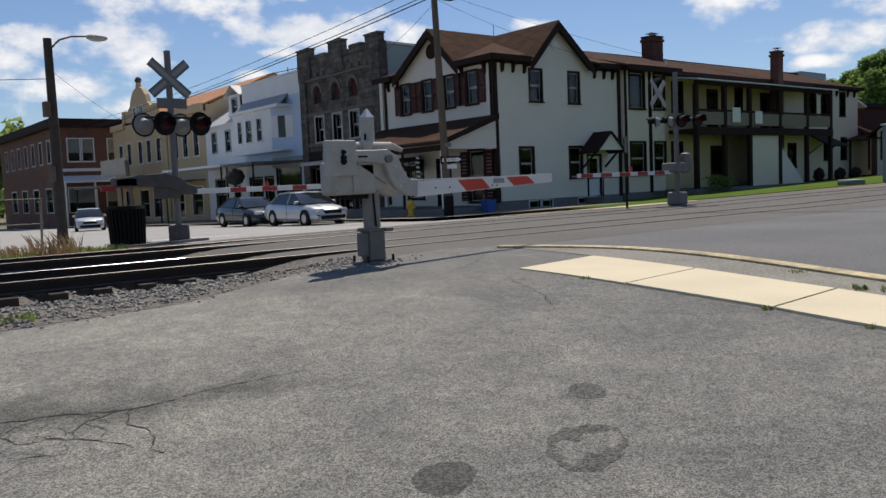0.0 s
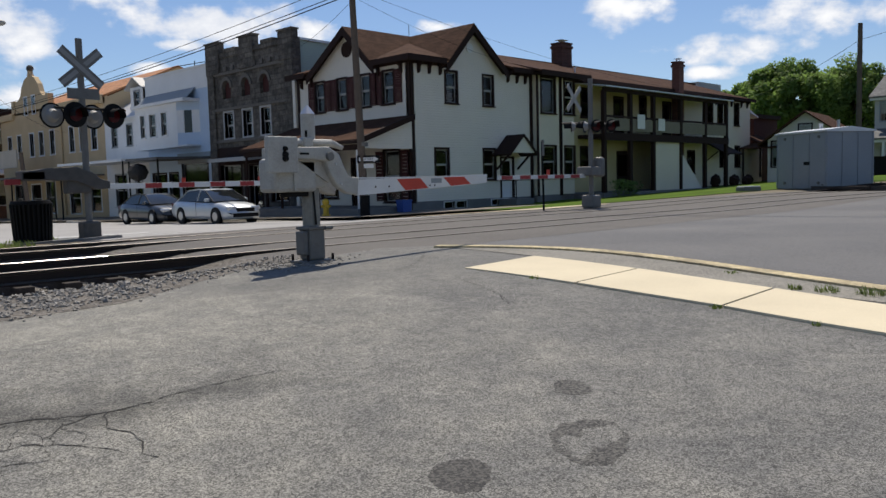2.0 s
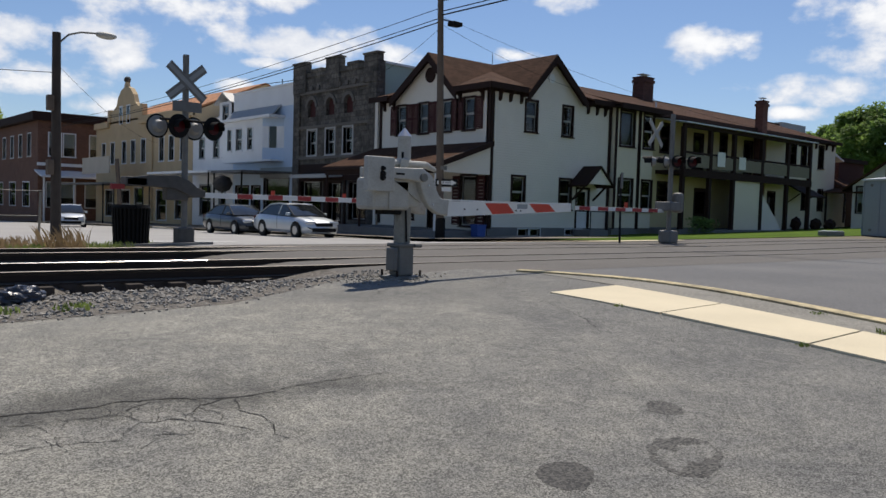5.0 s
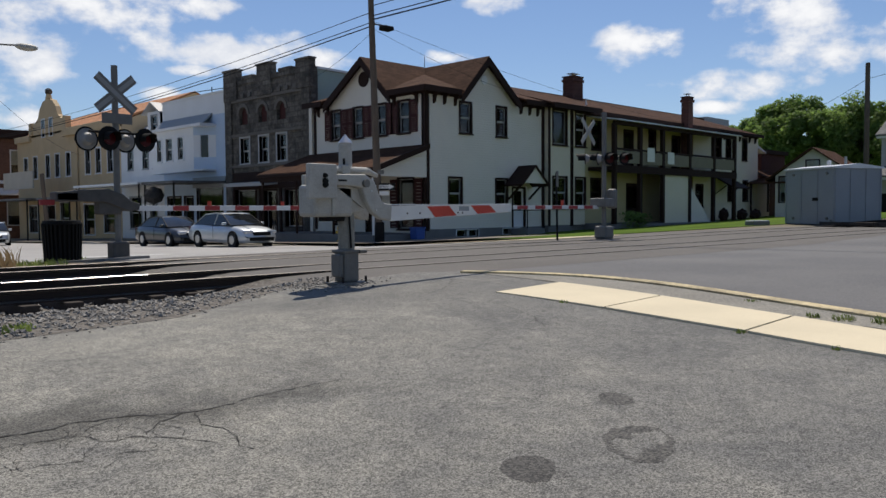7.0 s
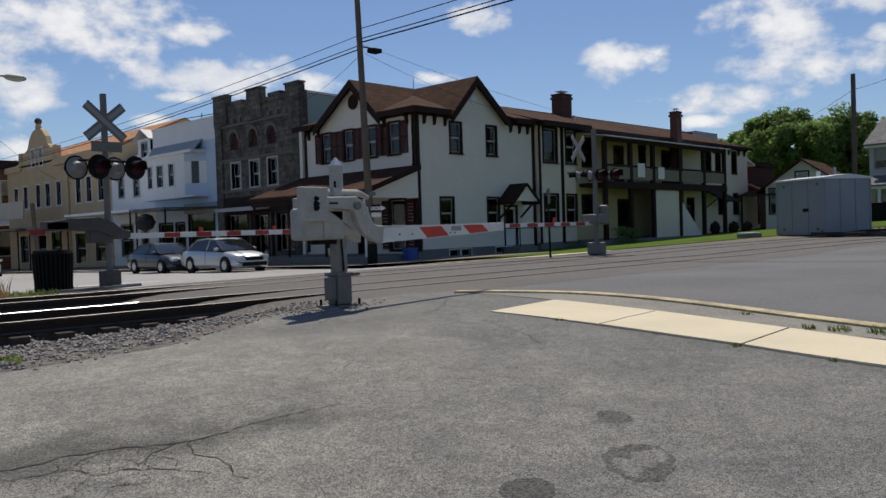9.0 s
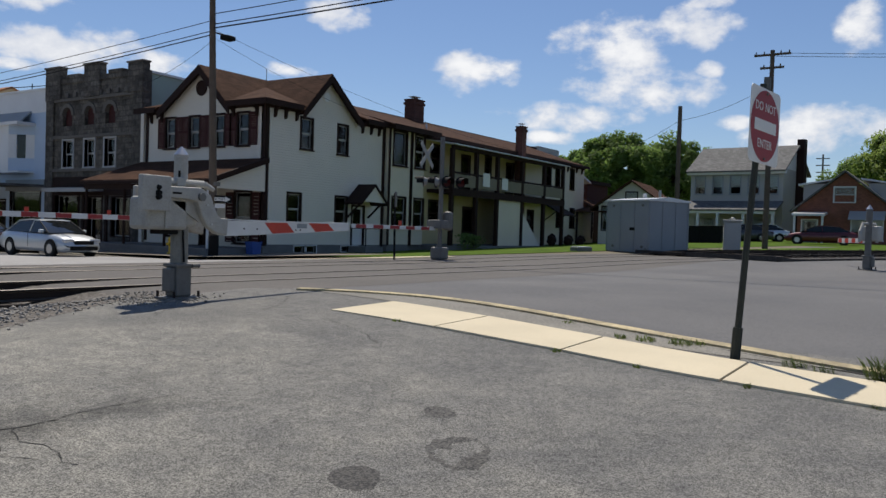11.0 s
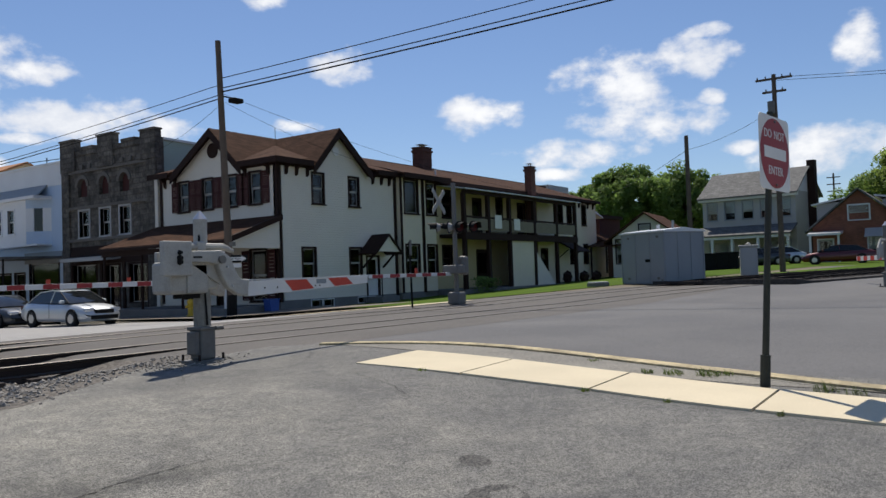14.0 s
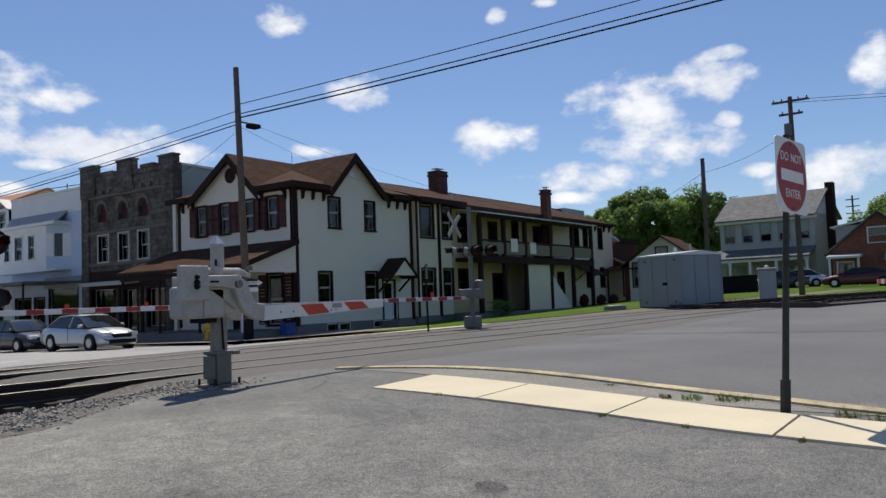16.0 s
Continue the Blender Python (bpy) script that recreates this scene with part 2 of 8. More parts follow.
dusty(M_LOT)
M_ROAD = speckle(mat("road_asphalt", (0.135, 0.133, 0.13), 0.85, var=0.14, scale=0.35, fine=50, bump=0.3), 60, (0.04, 0.04, 0.042), (0.14, 0.14, 0.145), 0.35)
stained(M_ROAD, 0.35, 0.9, 1.1)
M_CROSS = speckle(mat("crossing_asphalt", (0.12, 0.11, 0.098), 0.9, var=0.2, scale=0.6, fine=40, bump=0.3), 60, (0.05, 0.045, 0.04), (0.15, 0.14, 0.12), 0.3)
M_STREET = mat("street_asphalt", (0.32, 0.31, 0.295), 0.88, var=0.14, scale=0.4, fine=30, bump=0.3)
M_PAVE = mat("grey_concrete", (0.40, 0.37, 0.31), 0.9, var=0.12, scale=0.8, fine=25)
# Brown pavement, its colour also darkened for the shade of the porches.
M_PAVE2 = mat("worn_brown_shaded_pavement", (0.19, 0.165, 0.13), 0.92, var=0.25, scale=0.8, fine=25)
M_CONC = mat("cream_concrete", (0.62, 0.54, 0.38), 0.88, var=0.10, scale=1.3, fine=60, bump=0.2)
M_PATCH = speckle(mat("patch_asphalt", (0.044, 0.042, 0.04), 0.92, var=0.3, scale=9, fine=70, bump=0.6), 90, (0.02, 0.02, 0.02), (0.24, 0.23, 0.2), 0.3)
M_PATCH2 = speckle(mat("faded_patch", (0.045, 0.043, 0.04), 0.92, var=0.45, scale=9, fine=70, bump=0.6), 90, (0.03, 0.03, 0.03), (0.26, 0.25, 0.22), 0.4)
M_CRACK = mat("crack_dark", (0.03, 0.028, 0.025), 0.95, var=0.3)
M_YELLOW = stained(speckle(mat("worn_yellow_kerb", (0.52, 0.42, 0.22), 0.88, var=0.45, scale=3, fine=22, bump=0.3), 16, (0.22, 0.2, 0.17), (0.5, 0.45, 0.34), 0.4), 1.6, 0.7, 1.12)
M_DIRT = mat("dirt", (0.17, 0.145, 0.10), 0.95, var=0.3, scale=1, fine=30, bump=0.6)
M_DIRT2 = speckle(mat("grit", (0.25, 0.235, 0.20), 0.95, var=0.3, scale=1.5, fine=40, bump=0.5), 60, (0.07, 0.07, 0.06), (0.3, 0.28, 0.24), 0.4)
M_GRASS = mat("grass", (0.07, 0.118, 0.012), 0.95, var=0.38, scale=0.9, fine=14, bump=0.6, spec=0.08)
M_WEED = mat("weed_green", (0.17, 0.22, 0.06), 0.7, var=0.35, scale=8, fine=40, bump=0)
M_RUST = mat("rail_rust", (0.022, 0.015, 0.012), 0.9, 0.0, var=0.3, scale=5)
M_SHINE = mat("rail_shine", (0.50, 0.49, 0.47), 0.27, 1.0, var=0.2, scale=3, bump=0.03)
M_DULL = mat("rail_dull", (0.16, 0.145, 0.13), 0.5, 0.7, var=0.3, scale=3, bump=0.03)
M_TIE = mat("creosote", (0.045, 0.035, 0.028), 0.9, var=0.4, scale=3, fine=30, bump=0.5)
M_BALLAST = mat("ballast_stone", (0.24, 0.225, 0.20), 0.9, var=0.55, scale=9, fine=30, bump=0.2)
M_BALBED = speckle(mat("ballast_bed", (0.12, 0.105, 0.085), 0.95, var=0.3, scale=2, fine=25, bump=0.8), 28, (0.04, 0.035, 0.03), (0.25, 0.23, 0.2), 0.5)
# Darker ballast copy: the shade on the far bank is put into its colour.
M_BALDARK = speckle(mat("shaded_ballast", (0.05, 0.044, 0.038), 0.95, var=0.3, scale=2, fine=25, bump=0.8), 28, (0.02, 0.018, 0.016), (0.11, 0.10, 0.09), 0.5)
M_BAG = mat("bag_plastic", (0.03, 0.035, 0.05), 0.3, var=0.2, scale=4, bump=0.2)
M_WHITE = lapped("white_siding", (0.67, 0.625, 0.53), 0.115)
M_CREAM = lapped("old_cream_siding", (0.66, 0.60, 0.45), 0.115)
M_YELSIDE = lapped("cream_siding", (0.50, 0.42, 0.22), 0.115)
M_BROWN = coursed("brown_shingle", (0.072, 0.037, 0.023), (0.5, 0.5, 0.5), 0.3, 0.07, 0.006, 0.3, 0.92)
nodes_of(M_BROWN)[2].inputs["Specular IOR Level"].default_value = 0.08
M_TRIM = mat("dark_brown_paint", (0.026, 0.014, 0.011), 0.75, var=0.2, spec=0.15)
# Chimney brick with the shade of its sunless side put into the colour.
M_CHIM = coursed("shaded_brick", (0.085, 0.036, 0.026), (1.3, 1.3, 1.3), 0.21, 0.075, 0.01, 0.4)
M_SHUTTER = mat("maroon_shutter", (0.06, 0.021, 0.02), 0.7, var=0.15, spec=0.2)
M_FOUND = mat("grey_foundation", (0.16, 0.16, 0.155), 0.9, var=0.15, scale=2)
M_STONE = stained(stained(coursed("grey_stone", (0.094, 0.086, 0.076), (0.8, 0.78, 0.74), 0.55, 0.28, 0.035, 1.0, 0.9, 0.45), 1.1, 0.75, 1.3), 5.0, 0.72, 1.3)
M_LINTEL = mat("pale_stone_trim", (0.13, 0.12, 0.105), 0.9, var=0.2)
M_GREEN = lapped("pale_green_siding", (0.33, 0.42, 0.36), 0.13)
M_BLUE = lapped("pale_blue_siding", (0.44, 0.54, 0.66), 0.115)
M_PALE = mat("white_paint", (0.66, 0.67, 0.67), 0.55, var=0.06, scale=1)
M_TAN = mat("tan_paint", (0.50, 0.38, 0.225), 0.85, var=0.1, scale=0.8, fine=15)
M_ORANGE = coursed("orange_tile_roof", (0.42, 0.19, 0.08), (0.6, 0.6, 0.6), 0.3, 0.15, 0.012, 0.4)
M_BRICK = coursed("red_brick", (0.12, 0.062, 0.042), (1.5, 1.5, 1.5), 0.21, 0.075, 0.01, 0.4)
M_BRICK2 = coursed("bungalow_brick", (0.20, 0.078, 0.05), (1.2, 1.2, 1.2), 0.21, 0.075, 0.01, 0.4)
M_GREY = mat("grey_paint", (0.25, 0.275, 0.29), 0.5, var=0.08, scale=0.9, fine=15)
M_GREYSIDE = lapped("grey_siding", (0.385, 0.375, 0.35), 0.12)
M_ROOF = coursed("grey_shingle", (0.13, 0.13, 0.125), (0.6, 0.6, 0.6), 0.3, 0.12, 0.008, 0.3)
M_TIN = mat("white_metal_roof", (0.60, 0.61, 0.62), 0.35, 0.2, var=0.05)
M_STEEL = mat("aluminium_paint", (0.38, 0.37, 0.335), 0.55, 0.1, var=0.18, scale=5, fine=40)
M_STEEL2 = mat("weathered_aluminium", (0.22, 0.215, 0.19), 0.6, 0.1, var=0.25, scale=5, fine=40)
M_GALV = mat("galvanised_pole", (0.155, 0.15, 0.138), 0.6, 0.15, var=0.2, scale=6)
M_BLACK = mat("black_paint", (0.010, 0.010, 0.010), 0.75, var=0.2, spec=0.15)
M_LENS = mat("red_lens", (0.06, 0.003, 0.005), 0.3, var=0.1, bump=0, spec=0.2)
M_RED = mat("red_reflective", (0.50, 0.055, 0.03), 0.5, var=0.12)
M_SIGNRED = mat("sign_red", (0.27, 0.014, 0.018), 0.5, var=0.12, scale=3, bump=0)
M_SIGNWHITE = mat("sign_white", (0.66, 0.66, 0.64), 0.45, var=0.06, bump=0)
M_WOOD = mat("weathered_pole", (0.11, 0.085, 0.065), 0.9, var=0.3, scale=3, fine=40, bump=0.5)
M_SASH = mat("grey_white_sash", (0.36, 0.36, 0.35), 0.6, var=0.1)
M_CURTAIN = mat("white_curtain", (0.7, 0.7, 0.66), 0.9, var=0.1, bump=0)
# Near-black colour that stands in for the dimness behind the windows.
M_INSIDE = mat("painted_room_dark", (0.06, 0.055, 0.05), 0.9, var=0.2, bump=0)
M_RUBBER = mat("rubber", (0.02, 0.02, 0.02), 0.85, var=0.2)
M_CHROME = mat("bright_alloy", (0.55, 0.55, 0.55), 0.3, 0.9, var=0.08, bump=0)
M_BARK = mat("bark", (0.07, 0.055, 0.04), 0.95, var=0.3, scale=3, fine=25, bump=0.6)
M_LEAF = mat("leaves", (0.175, 0.265, 0.07), 0.7, var=0.4, scale=0.7, fine=9, bump=0)
M_LEAF2 = mat("yellow_green_leaves", (0.22, 0.295, 0.075), 0.6, var=0.4, scale=0.7, fine=9, bump=0)
M_YELLOWPAINT = mat("hydrant_yellow", (0.55, 0.36, 0.03), 0.5, var=0.1)
M_BALUST = mat("cream_board", (0.20, 0.175, 0.125), 0.7, var=0.12)
M_POST = mat("dark_green_post", (0.03, 0.035, 0.03), 0.6, 0.3, var=0.3, scale=6)
M_LINE = mat("worn_white_line", (0.5, 0.5, 0.48), 0.8, var=0.25, scale=4, fine=30)
M_STRAW = mat("dry_straw", (0.25, 0.18, 0.10), 0.9, var=0.35, scale=3, bump=0)
M_STRAWBED = mat("straw_ground", (0.21, 0.165, 0.10), 0.95, var=0.35, scale=1.2, fine=25, bump=0.6)
M_WOOD2 = mat("dark_pole_wood", (0.045, 0.036, 0.03), 0.9, var=0.3, scale=3, fine=40, bump=0.5)
M_GALV3 = mat("brown_stained_steel", (0.085, 0.078, 0.07), 0.7, 0.1, var=0.3, scale=5)
# Darker copy of the red for the far arms, holding their shade in its colour.
M_RED2 = mat("shaded_red", (0.30, 0.03, 0.03), 0.6, var=0.2)
M_GALV2 = mat("pale_lamp_back", (0.27, 0.27, 0.26), 0.6, 0.1, var=0.1)
M_BLUEPLASTIC = mat("blue_plastic", (0.03, 0.08, 0.3), 0.4, var=0.1)


def leafy(m, amount=0.62):
    """Lets light through leaves."""
    n, l, b = nodes_of(m)
    src = b.inputs["Base Color"].links[0].from_socket
    tr, mx = n.new("ShaderNodeBsdfTranslucent"), n.new("ShaderNodeMixShader")
    l.new(src, tr.inputs[0])
    mx.inputs[0].default_value = amount
    l.new(b.outputs[0], mx.inputs[1]), l.new(tr.outputs[0], mx.inputs[2])
    l.new(mx.outputs[0], n["Material Output"].inputs[0])


for m_ in (M_LEAF, M_LEAF2, M_WEED, M_STRAW):
    leafy(m_)


def glass(name, tint):
    m = bpy.data.materials.new(name)
    m.use_nodes = True
    n, l = m.node_tree.nodes, m.node_tree.links
    n.remove(n["Principled BSDF"])
    tr, gl, fr, mx = n.new("ShaderNodeBsdfTransparent"), n.new("ShaderNodeBsdfGlossy"), n.new("ShaderNodeFresnel"), n.new("ShaderNodeMixShader")
    tr.inputs[0].default_value = (*tint, 1)
    gl.inputs["Roughness"].default_value = 0.03
    fr.inputs[0].default_value = 1.6
    l.new(fr.outputs[0], mx.inputs[0]), l.new(tr.outputs[0], mx.inputs[1]), l.new(gl.outputs[0], mx.inputs[2])
    l.new(mx.outputs[0], n["Material Output"].inputs[0])
    return m


M_GLASS = glass("window_glass", (0.8, 0.84, 0.84))
M_DARKGLASS = glass("tinted_glass", (0.12, 0.13, 0.14))


M_CARGLASS = mat("car_glass", (0.012, 0.014, 0.015), 0.06, var=0.1, bump=0, spec=0.5)
M_LAMP = mat("headlight_plastic", (0.6, 0.62, 0.64), 0.12, 0.4, var=0.05, bump=0)
SIGN_LEAN, SIGN_Z, SIGN_TILT = -0.18, 2.27, -2.0


def paint(name, col, metal=0.4, rough=0.36):
    m = mat(name, col, rough, metal, var=0.04, scale=2, bump=0)
    nodes_of(m)[2].inputs["Coat Weight"].default_value = 0.6
    return m


# ---- helpers of the scene ----


def smooth(a, b, v):
    v = max(0.0, min(1.0, (v - a) / (b - a)))
    return v * v * (3 - 2 * v)


def ground_z(x, y):
    """The height of the ground."""
    z = 0.025 * max(-4.0, min(6.0, x - 2)) + 0.02 * max(0.0, min(60.0, x - 22))
    z += 0.17 * max(smooth(2.0, 7.5, y), smooth(7.0, 14.0, x)) - 0.42 * smooth(15.0, 27, y) - 0.02 * max(0.0, min(90.0, y - 27))
    if x < 6.5:
        z -= 0.185 * smooth(6.5, 4.6, x) * smooth(9.8, 10.6, y) * smooth(18.0, 17.2, y)
    if x > 33.0:
        z -= 0.16 * smooth(33.0, 35.0, x) * smooth(0.35, 0.75, y - rail_y(1, x) + 0.95) * smooth(0.9, 0.4, y - rail_y(4, x))
    return z


def rail_y(k, x):
    """Where rail k (1 to 4) of the two tracks runs: straight over the crossing, bending away far off."""
    return (11.25, 12.68, 14.85, 16.28)[k - 1] - 0.045 * (x - 4) - 0.0135 * max(0.0, x - 20) ** 2


def mesh_of(bm, name, material):
    me = bpy.data.meshes.new(name)
    bm.to_mesh(me)
    bm.free()
    for m in material if isinstance(material, (list, tuple)) else [material]:
        me.materials.append(m)
    return me


def thing(name, label, category, at=(0, 0, 0), turn=0.0, group="", kind=""):
    ob = new(name)
    ob.matrix_world = pose(*at, 0, 0, turn)
    return tagged(ob, label, category, group, kind)


def part(name, bm, material, parent, label=""):
    """One mesh under a thing or a part. A thing marked as laid out in the world takes its parts in world places."""
    ob = new(name, mesh_of(bm, name, material))
    ob.parent = parent
    if parent.name in LAID:
        ob.matrix_parent_inverse = parent.matrix_basis.inverted()
    if label:
        ob["label"] = label
    return ob


def place(name, label, category, at, group="", kind=""):
    """A thing whose parts are given in world places; its Empty stands at its base."""
    ob = thing(name, label, category, at, 0.0, group, kind)
    LAID.add(ob.name)
    return ob


LAID = set()


def single(name, bm, material, label, category, at=(0, 0, 0), turn=0.0, group="", kind=""):
    ob = new(name, mesh_of(bm, name, material))
    ob.matrix_world = pose(*at, 0, 0, turn)
    return tagged(ob, label, category, group, kind)


def box(bm, x0, x1, y0, y1, z0, z1, bevel=0.0, m=None):
    """Adds a box; returns bm."""
    got = bmesh.ops.create_cube(bm, size=1.0)
    vs = got["verts"]
    for v in vs:
        v.co = Vector(((x0 + x1) / 2 + v.co.x * (x1 - x0), (y0 + y1) / 2 + v.co.y * (y1 - y0), (z0 + z1) / 2 + v.co.z * (z1 - z0)))
    if bevel:
        es = list({e for v in vs for e in v.link_edges})
        got = bmesh.ops.bevel(bm, geom=es, offset=bevel, segments=2, affect="EDGES", profile=0.5)
        vs = list({v for f in got["faces"] for v in f.verts} | {v for v in vs if v.is_valid})
    if m is not None:
        for v in vs:
            v.co = m @ v.co
    return bm


def bx(*a, **k):
    return box(bmesh.new(), *a, **k)


def tube(bm, a, b, r0, r1=None, n=12):
    """Adds a round bar from a to b; returns bm."""
    a, b = Vector(a), Vector(b)
    r1 = r0 if r1 is None else r1
    m = Matrix.Translation((a + b) / 2) @ (b - a).to_track_quat("Z", "Y").to_matrix().to_4x4()
    bmesh.ops.create_cone(bm, cap_ends=True, segments=n, radius1=r0, radius2=r1, depth=(b - a).length, matrix=m)
    return bm


def tb(*a, **k):
    return tube(bmesh.new(), *a, **k)


def prism(bm, pts, axis, a, b):
    """Adds a polygon given in a plane across the axis, drawn out from a to b; returns bm."""
    def at(p, d):
        return {"x": (d, p[0], p[1]), "y": (p[0], d, p[1]), "z": (p[0], p[1], d)}[axis]
    lo, hi = [bm.verts.new(at(p, a)) for p in pts], [bm.verts.new(at(p, b)) for p in pts]
    fs = [bm.faces.new(lo), bm.faces.new(hi)]
    for i in range(len(pts)):
        j = (i + 1) % len(pts)
        fs.append(bm.faces.new((lo[i], lo[j], hi[j], hi[i])))
    bmesh.ops.recalc_face_normals(bm, faces=fs)
    return bm


def pr(*a):
    return prism(bmesh.new(), *a)


def grid_sheet(xs, ys, dz):
    bm = bmesh.new()
    vs = [[bm.verts.new((x, y, ground_z(x, y) + dz)) for x in xs] for y in ys]
    for j in range(len(ys) - 1):
        for i in range(len(xs) - 1):
            bm.faces.new((vs[j][i], vs[j][i + 1], vs[j + 1][i + 1], vs[j + 1][i]))
    return bm


def patch(poly, dz, step=0.5):
    """A sheet on the ground inside a convex polygon, counter-clockwise."""
    x0, x1 = min(p[0] for p in poly), max(p[0] for p in poly)
    y0, y1 = min(p[1] for p in poly), max(p[1] for p in poly)
    nx, ny = max(1, math.ceil((x1 - x0) / step)), max(1, math.ceil((y1 - y0) / step))
    bm = bmesh.new()
    vs = [[bm.verts.new((x0 + (x1 - x0) * i / nx, y0 + (y1 - y0) * j / ny, 0)) for i in range(nx + 1)] for j in range(ny + 1)]
    for j in range(ny):
        for i in range(nx):
            bm.faces.new((vs[j][i], vs[j][i + 1], vs[j + 1][i + 1], vs[j + 1][i]))
    for k in range(len(poly)):
        a, b = Vector((*poly[k], 0)), Vector((*poly[(k + 1) % len(poly)], 0))
        no = Vector((b.y - a.y, a.x - b.x, 0))
        bmesh.ops.bisect_plane(bm, geom=bm.verts[:] + bm.edges[:] + bm.faces[:], plane_co=a, plane_no=no, clear_outer=True)
    for v in bm.verts:
        v.co.z = ground_z(v.co.x, v.co.y) + dz
    return bm


def spread(a, b, step):
    n = max(1, round((b - a) / step))
    return [a + (b - a) * i / n for i in range(n + 1)]


# ---- ground ----
gx = [-3000, -800, -250, -90, -40] + spread(-20, 70, 0.75) + [90, 160, 400, 1000, 3000]
gy = [-3000, -800, -200, -60, -30] + spread(-12, 90, 0.75) + [120, 200, 500, 1200, 3000]
single("ground", grid_sheet(gx, gy, -0.012), M_DIRT, "bare earth and weeds under the whole place", "ground", kind="structure")
# ---- lot, road, street ----
single("lot", patch([(-14, -10), (7.4, -10), (8.7, 9.3), (7.3, 10.3), (5.0, 9.6), (-14, 8.2)], 0.0, 0.4),
       M_LOT, "worn grey asphalt parking lot with cracks and patches", "pavement", kind="structure")
single("road", patch([(8.0, -40), (75, -40), (75, 8), (40, 10.5), (8.0, 11.4)], -0.006, 0.7), M_ROAD, "smooth dark grey asphalt road beside the tracks", "road", kind="structure")
single("crossing", patch([(5.4, 9.6), (9.2, 9.15), (35, 8.4), (33.6, 13.4), (27, 16.75), (22.0, 18.6), (7.0, 18.6), (5.4, 17.2)], -0.003, 0.5), M_CROSS, "brownish asphalt infill between the rails of the crossing", "road", kind="structure")
single("street_mouth", patch([(19.25, 18), (23.5, 18), (19.25, 22.5)], -0.002, 0.8), M_STREET, "pale worn asphalt at the mouth of the street", "road", kind="structure")
single("street", patch([(7.3, 18), (19.3, 18), (19.3, 24), (19.1, 100), (6.5, 100)], -0.001, 0.8), M_STREET, "pale worn asphalt town street", "road", kind="structure")
single("town_pavement", patch([(19.1, 22.3), (23.5, 18.2), (26.5, 26.4), (26, 90), (19.1, 90)], 0.12, 0.7), M_PAVE2, "worn brownish town pavement in front of the houses, darkened for porch shade", "pavement", kind="structure")
bm = bmesh.new()
for k, (a, b) in enumerate(((1, 13), (13, 30), (30, 50), (50, 78))):
    prism(bm, [(18.95, 21.5 + a), (19.1, 21.5 + a), (19.1, 21.5 + b), (18.95, 21.5 + b)], "z", ground_z(19, 21.5 + a) - 0.5, ground_z(19, 21.5 + b) + 0.13)
single("kerb", bm, M_PAVE, "pale concrete kerb along the town street", "kerb", kind="structure")
single("lawn", patch([(22.6, 17.6), (27.5, 16.6), (36, 14.2), (75, 2), (75, 26.6), (25.5, 26.5)], 0.01, 0.8), M_GRASS, "short green lawn beside the white house", "lawn", kind="structure")
single("far_lawn", patch([(36, -14), (120, -60), (120, 60), (62, 60), (62, 10), (36, 12)][:3] + [(120, 10), (60, 4)], 0.004, 1.5), M_GRASS, "mown grass strip behind the tracks", "lawn", kind="structure")
single("back_yard", patch([(58, 4), (130, -20), (130, 60), (60, 60)], 0.006, 3.0), M_GRASS, "green yards behind the houses", "lawn", kind="structure")
single("apron", patch([(18.3, 19.3), (24.5, 16.4), (24.8, 16.9), (19.4, 22.2)], 0.02, 0.5), M_CONC, "pale concrete strip at the street corner", "pavement", kind="structure")

# Old round patches in the lot, each with its own ragged edge.
def blob(cx, cy, rx, ry, turn, seed, dz, hollow):
    """A ragged round plug; a hollow one is worn away in the middle and keeps its rim in part."""
    bm = bmesh.new()
    rnd = random.Random(seed)
    c, s = math.cos(radians(turn)), math.sin(radians(turn))
    ph = [rnd.uniform(0, 6.28) for _ in range(5)]
    n = 140
    rings, off = [], 0.0
    for i in range(n):
        a = i / n * 2 * math.pi
        off = off * 0.6 + rnd.uniform(-0.03, 0.03)
        k = 1 + 0.06 * math.sin(2 * a + ph[0]) + 0.05 * math.sin(3 * a + ph[1]) + 0.03 * math.sin(9 * a + ph[2]) + off
        inner = max(0.04, min(0.97, 0.62 + 0.27 * math.sin(2 * a + ph[3]) + 0.1 * math.sin(5 * a + ph[4]) + rnd.uniform(-0.08, 0.08))) if hollow else 0.04
        row = []
        for q in (inner, 1.0):
            px, py = rx * k * q * math.cos(a), ry * k * q * math.sin(a)
            x, y = cx + c * px - s * py, cy + s * px + c * py
            row.append(bm.verts.new((x, y, ground_z(x, y) + dz)))
        rings.append(row)
    for i in range(n):
        p, q = rings[i], rings[(i + 1) % n]
        bm.faces.new((p[0], p[1], q[1], q[0]))
    if not hollow:
        bm.faces.new([r[0] for r in rings])
    return bm


for cx, cy, rx, ry, tn, sd, m in ((2.42, 3.015, 0.13, 0.19, -42, 1, 0), (3.125, 2.835, 0.19, 0.30, -50, 2, 1), (3.78, 3.40, 0.10, 0.16, -40, 3, 0), (1.49, 3.0, 0.19, 0.2, -48, 4, 0), (0.96, 3.37, 0.13, 0.15, -48, 5, 1)):
    single("asphalt_patch", blob(cx, cy, rx, ry, tn, sd, 0.0018, m), M_PATCH2 if m or sd == 3 else M_PATCH, "round dark asphalt plug in the lot" if not m else "worn round asphalt plug with a dark rim", "patch", group="round patches in the lot", kind="structure")


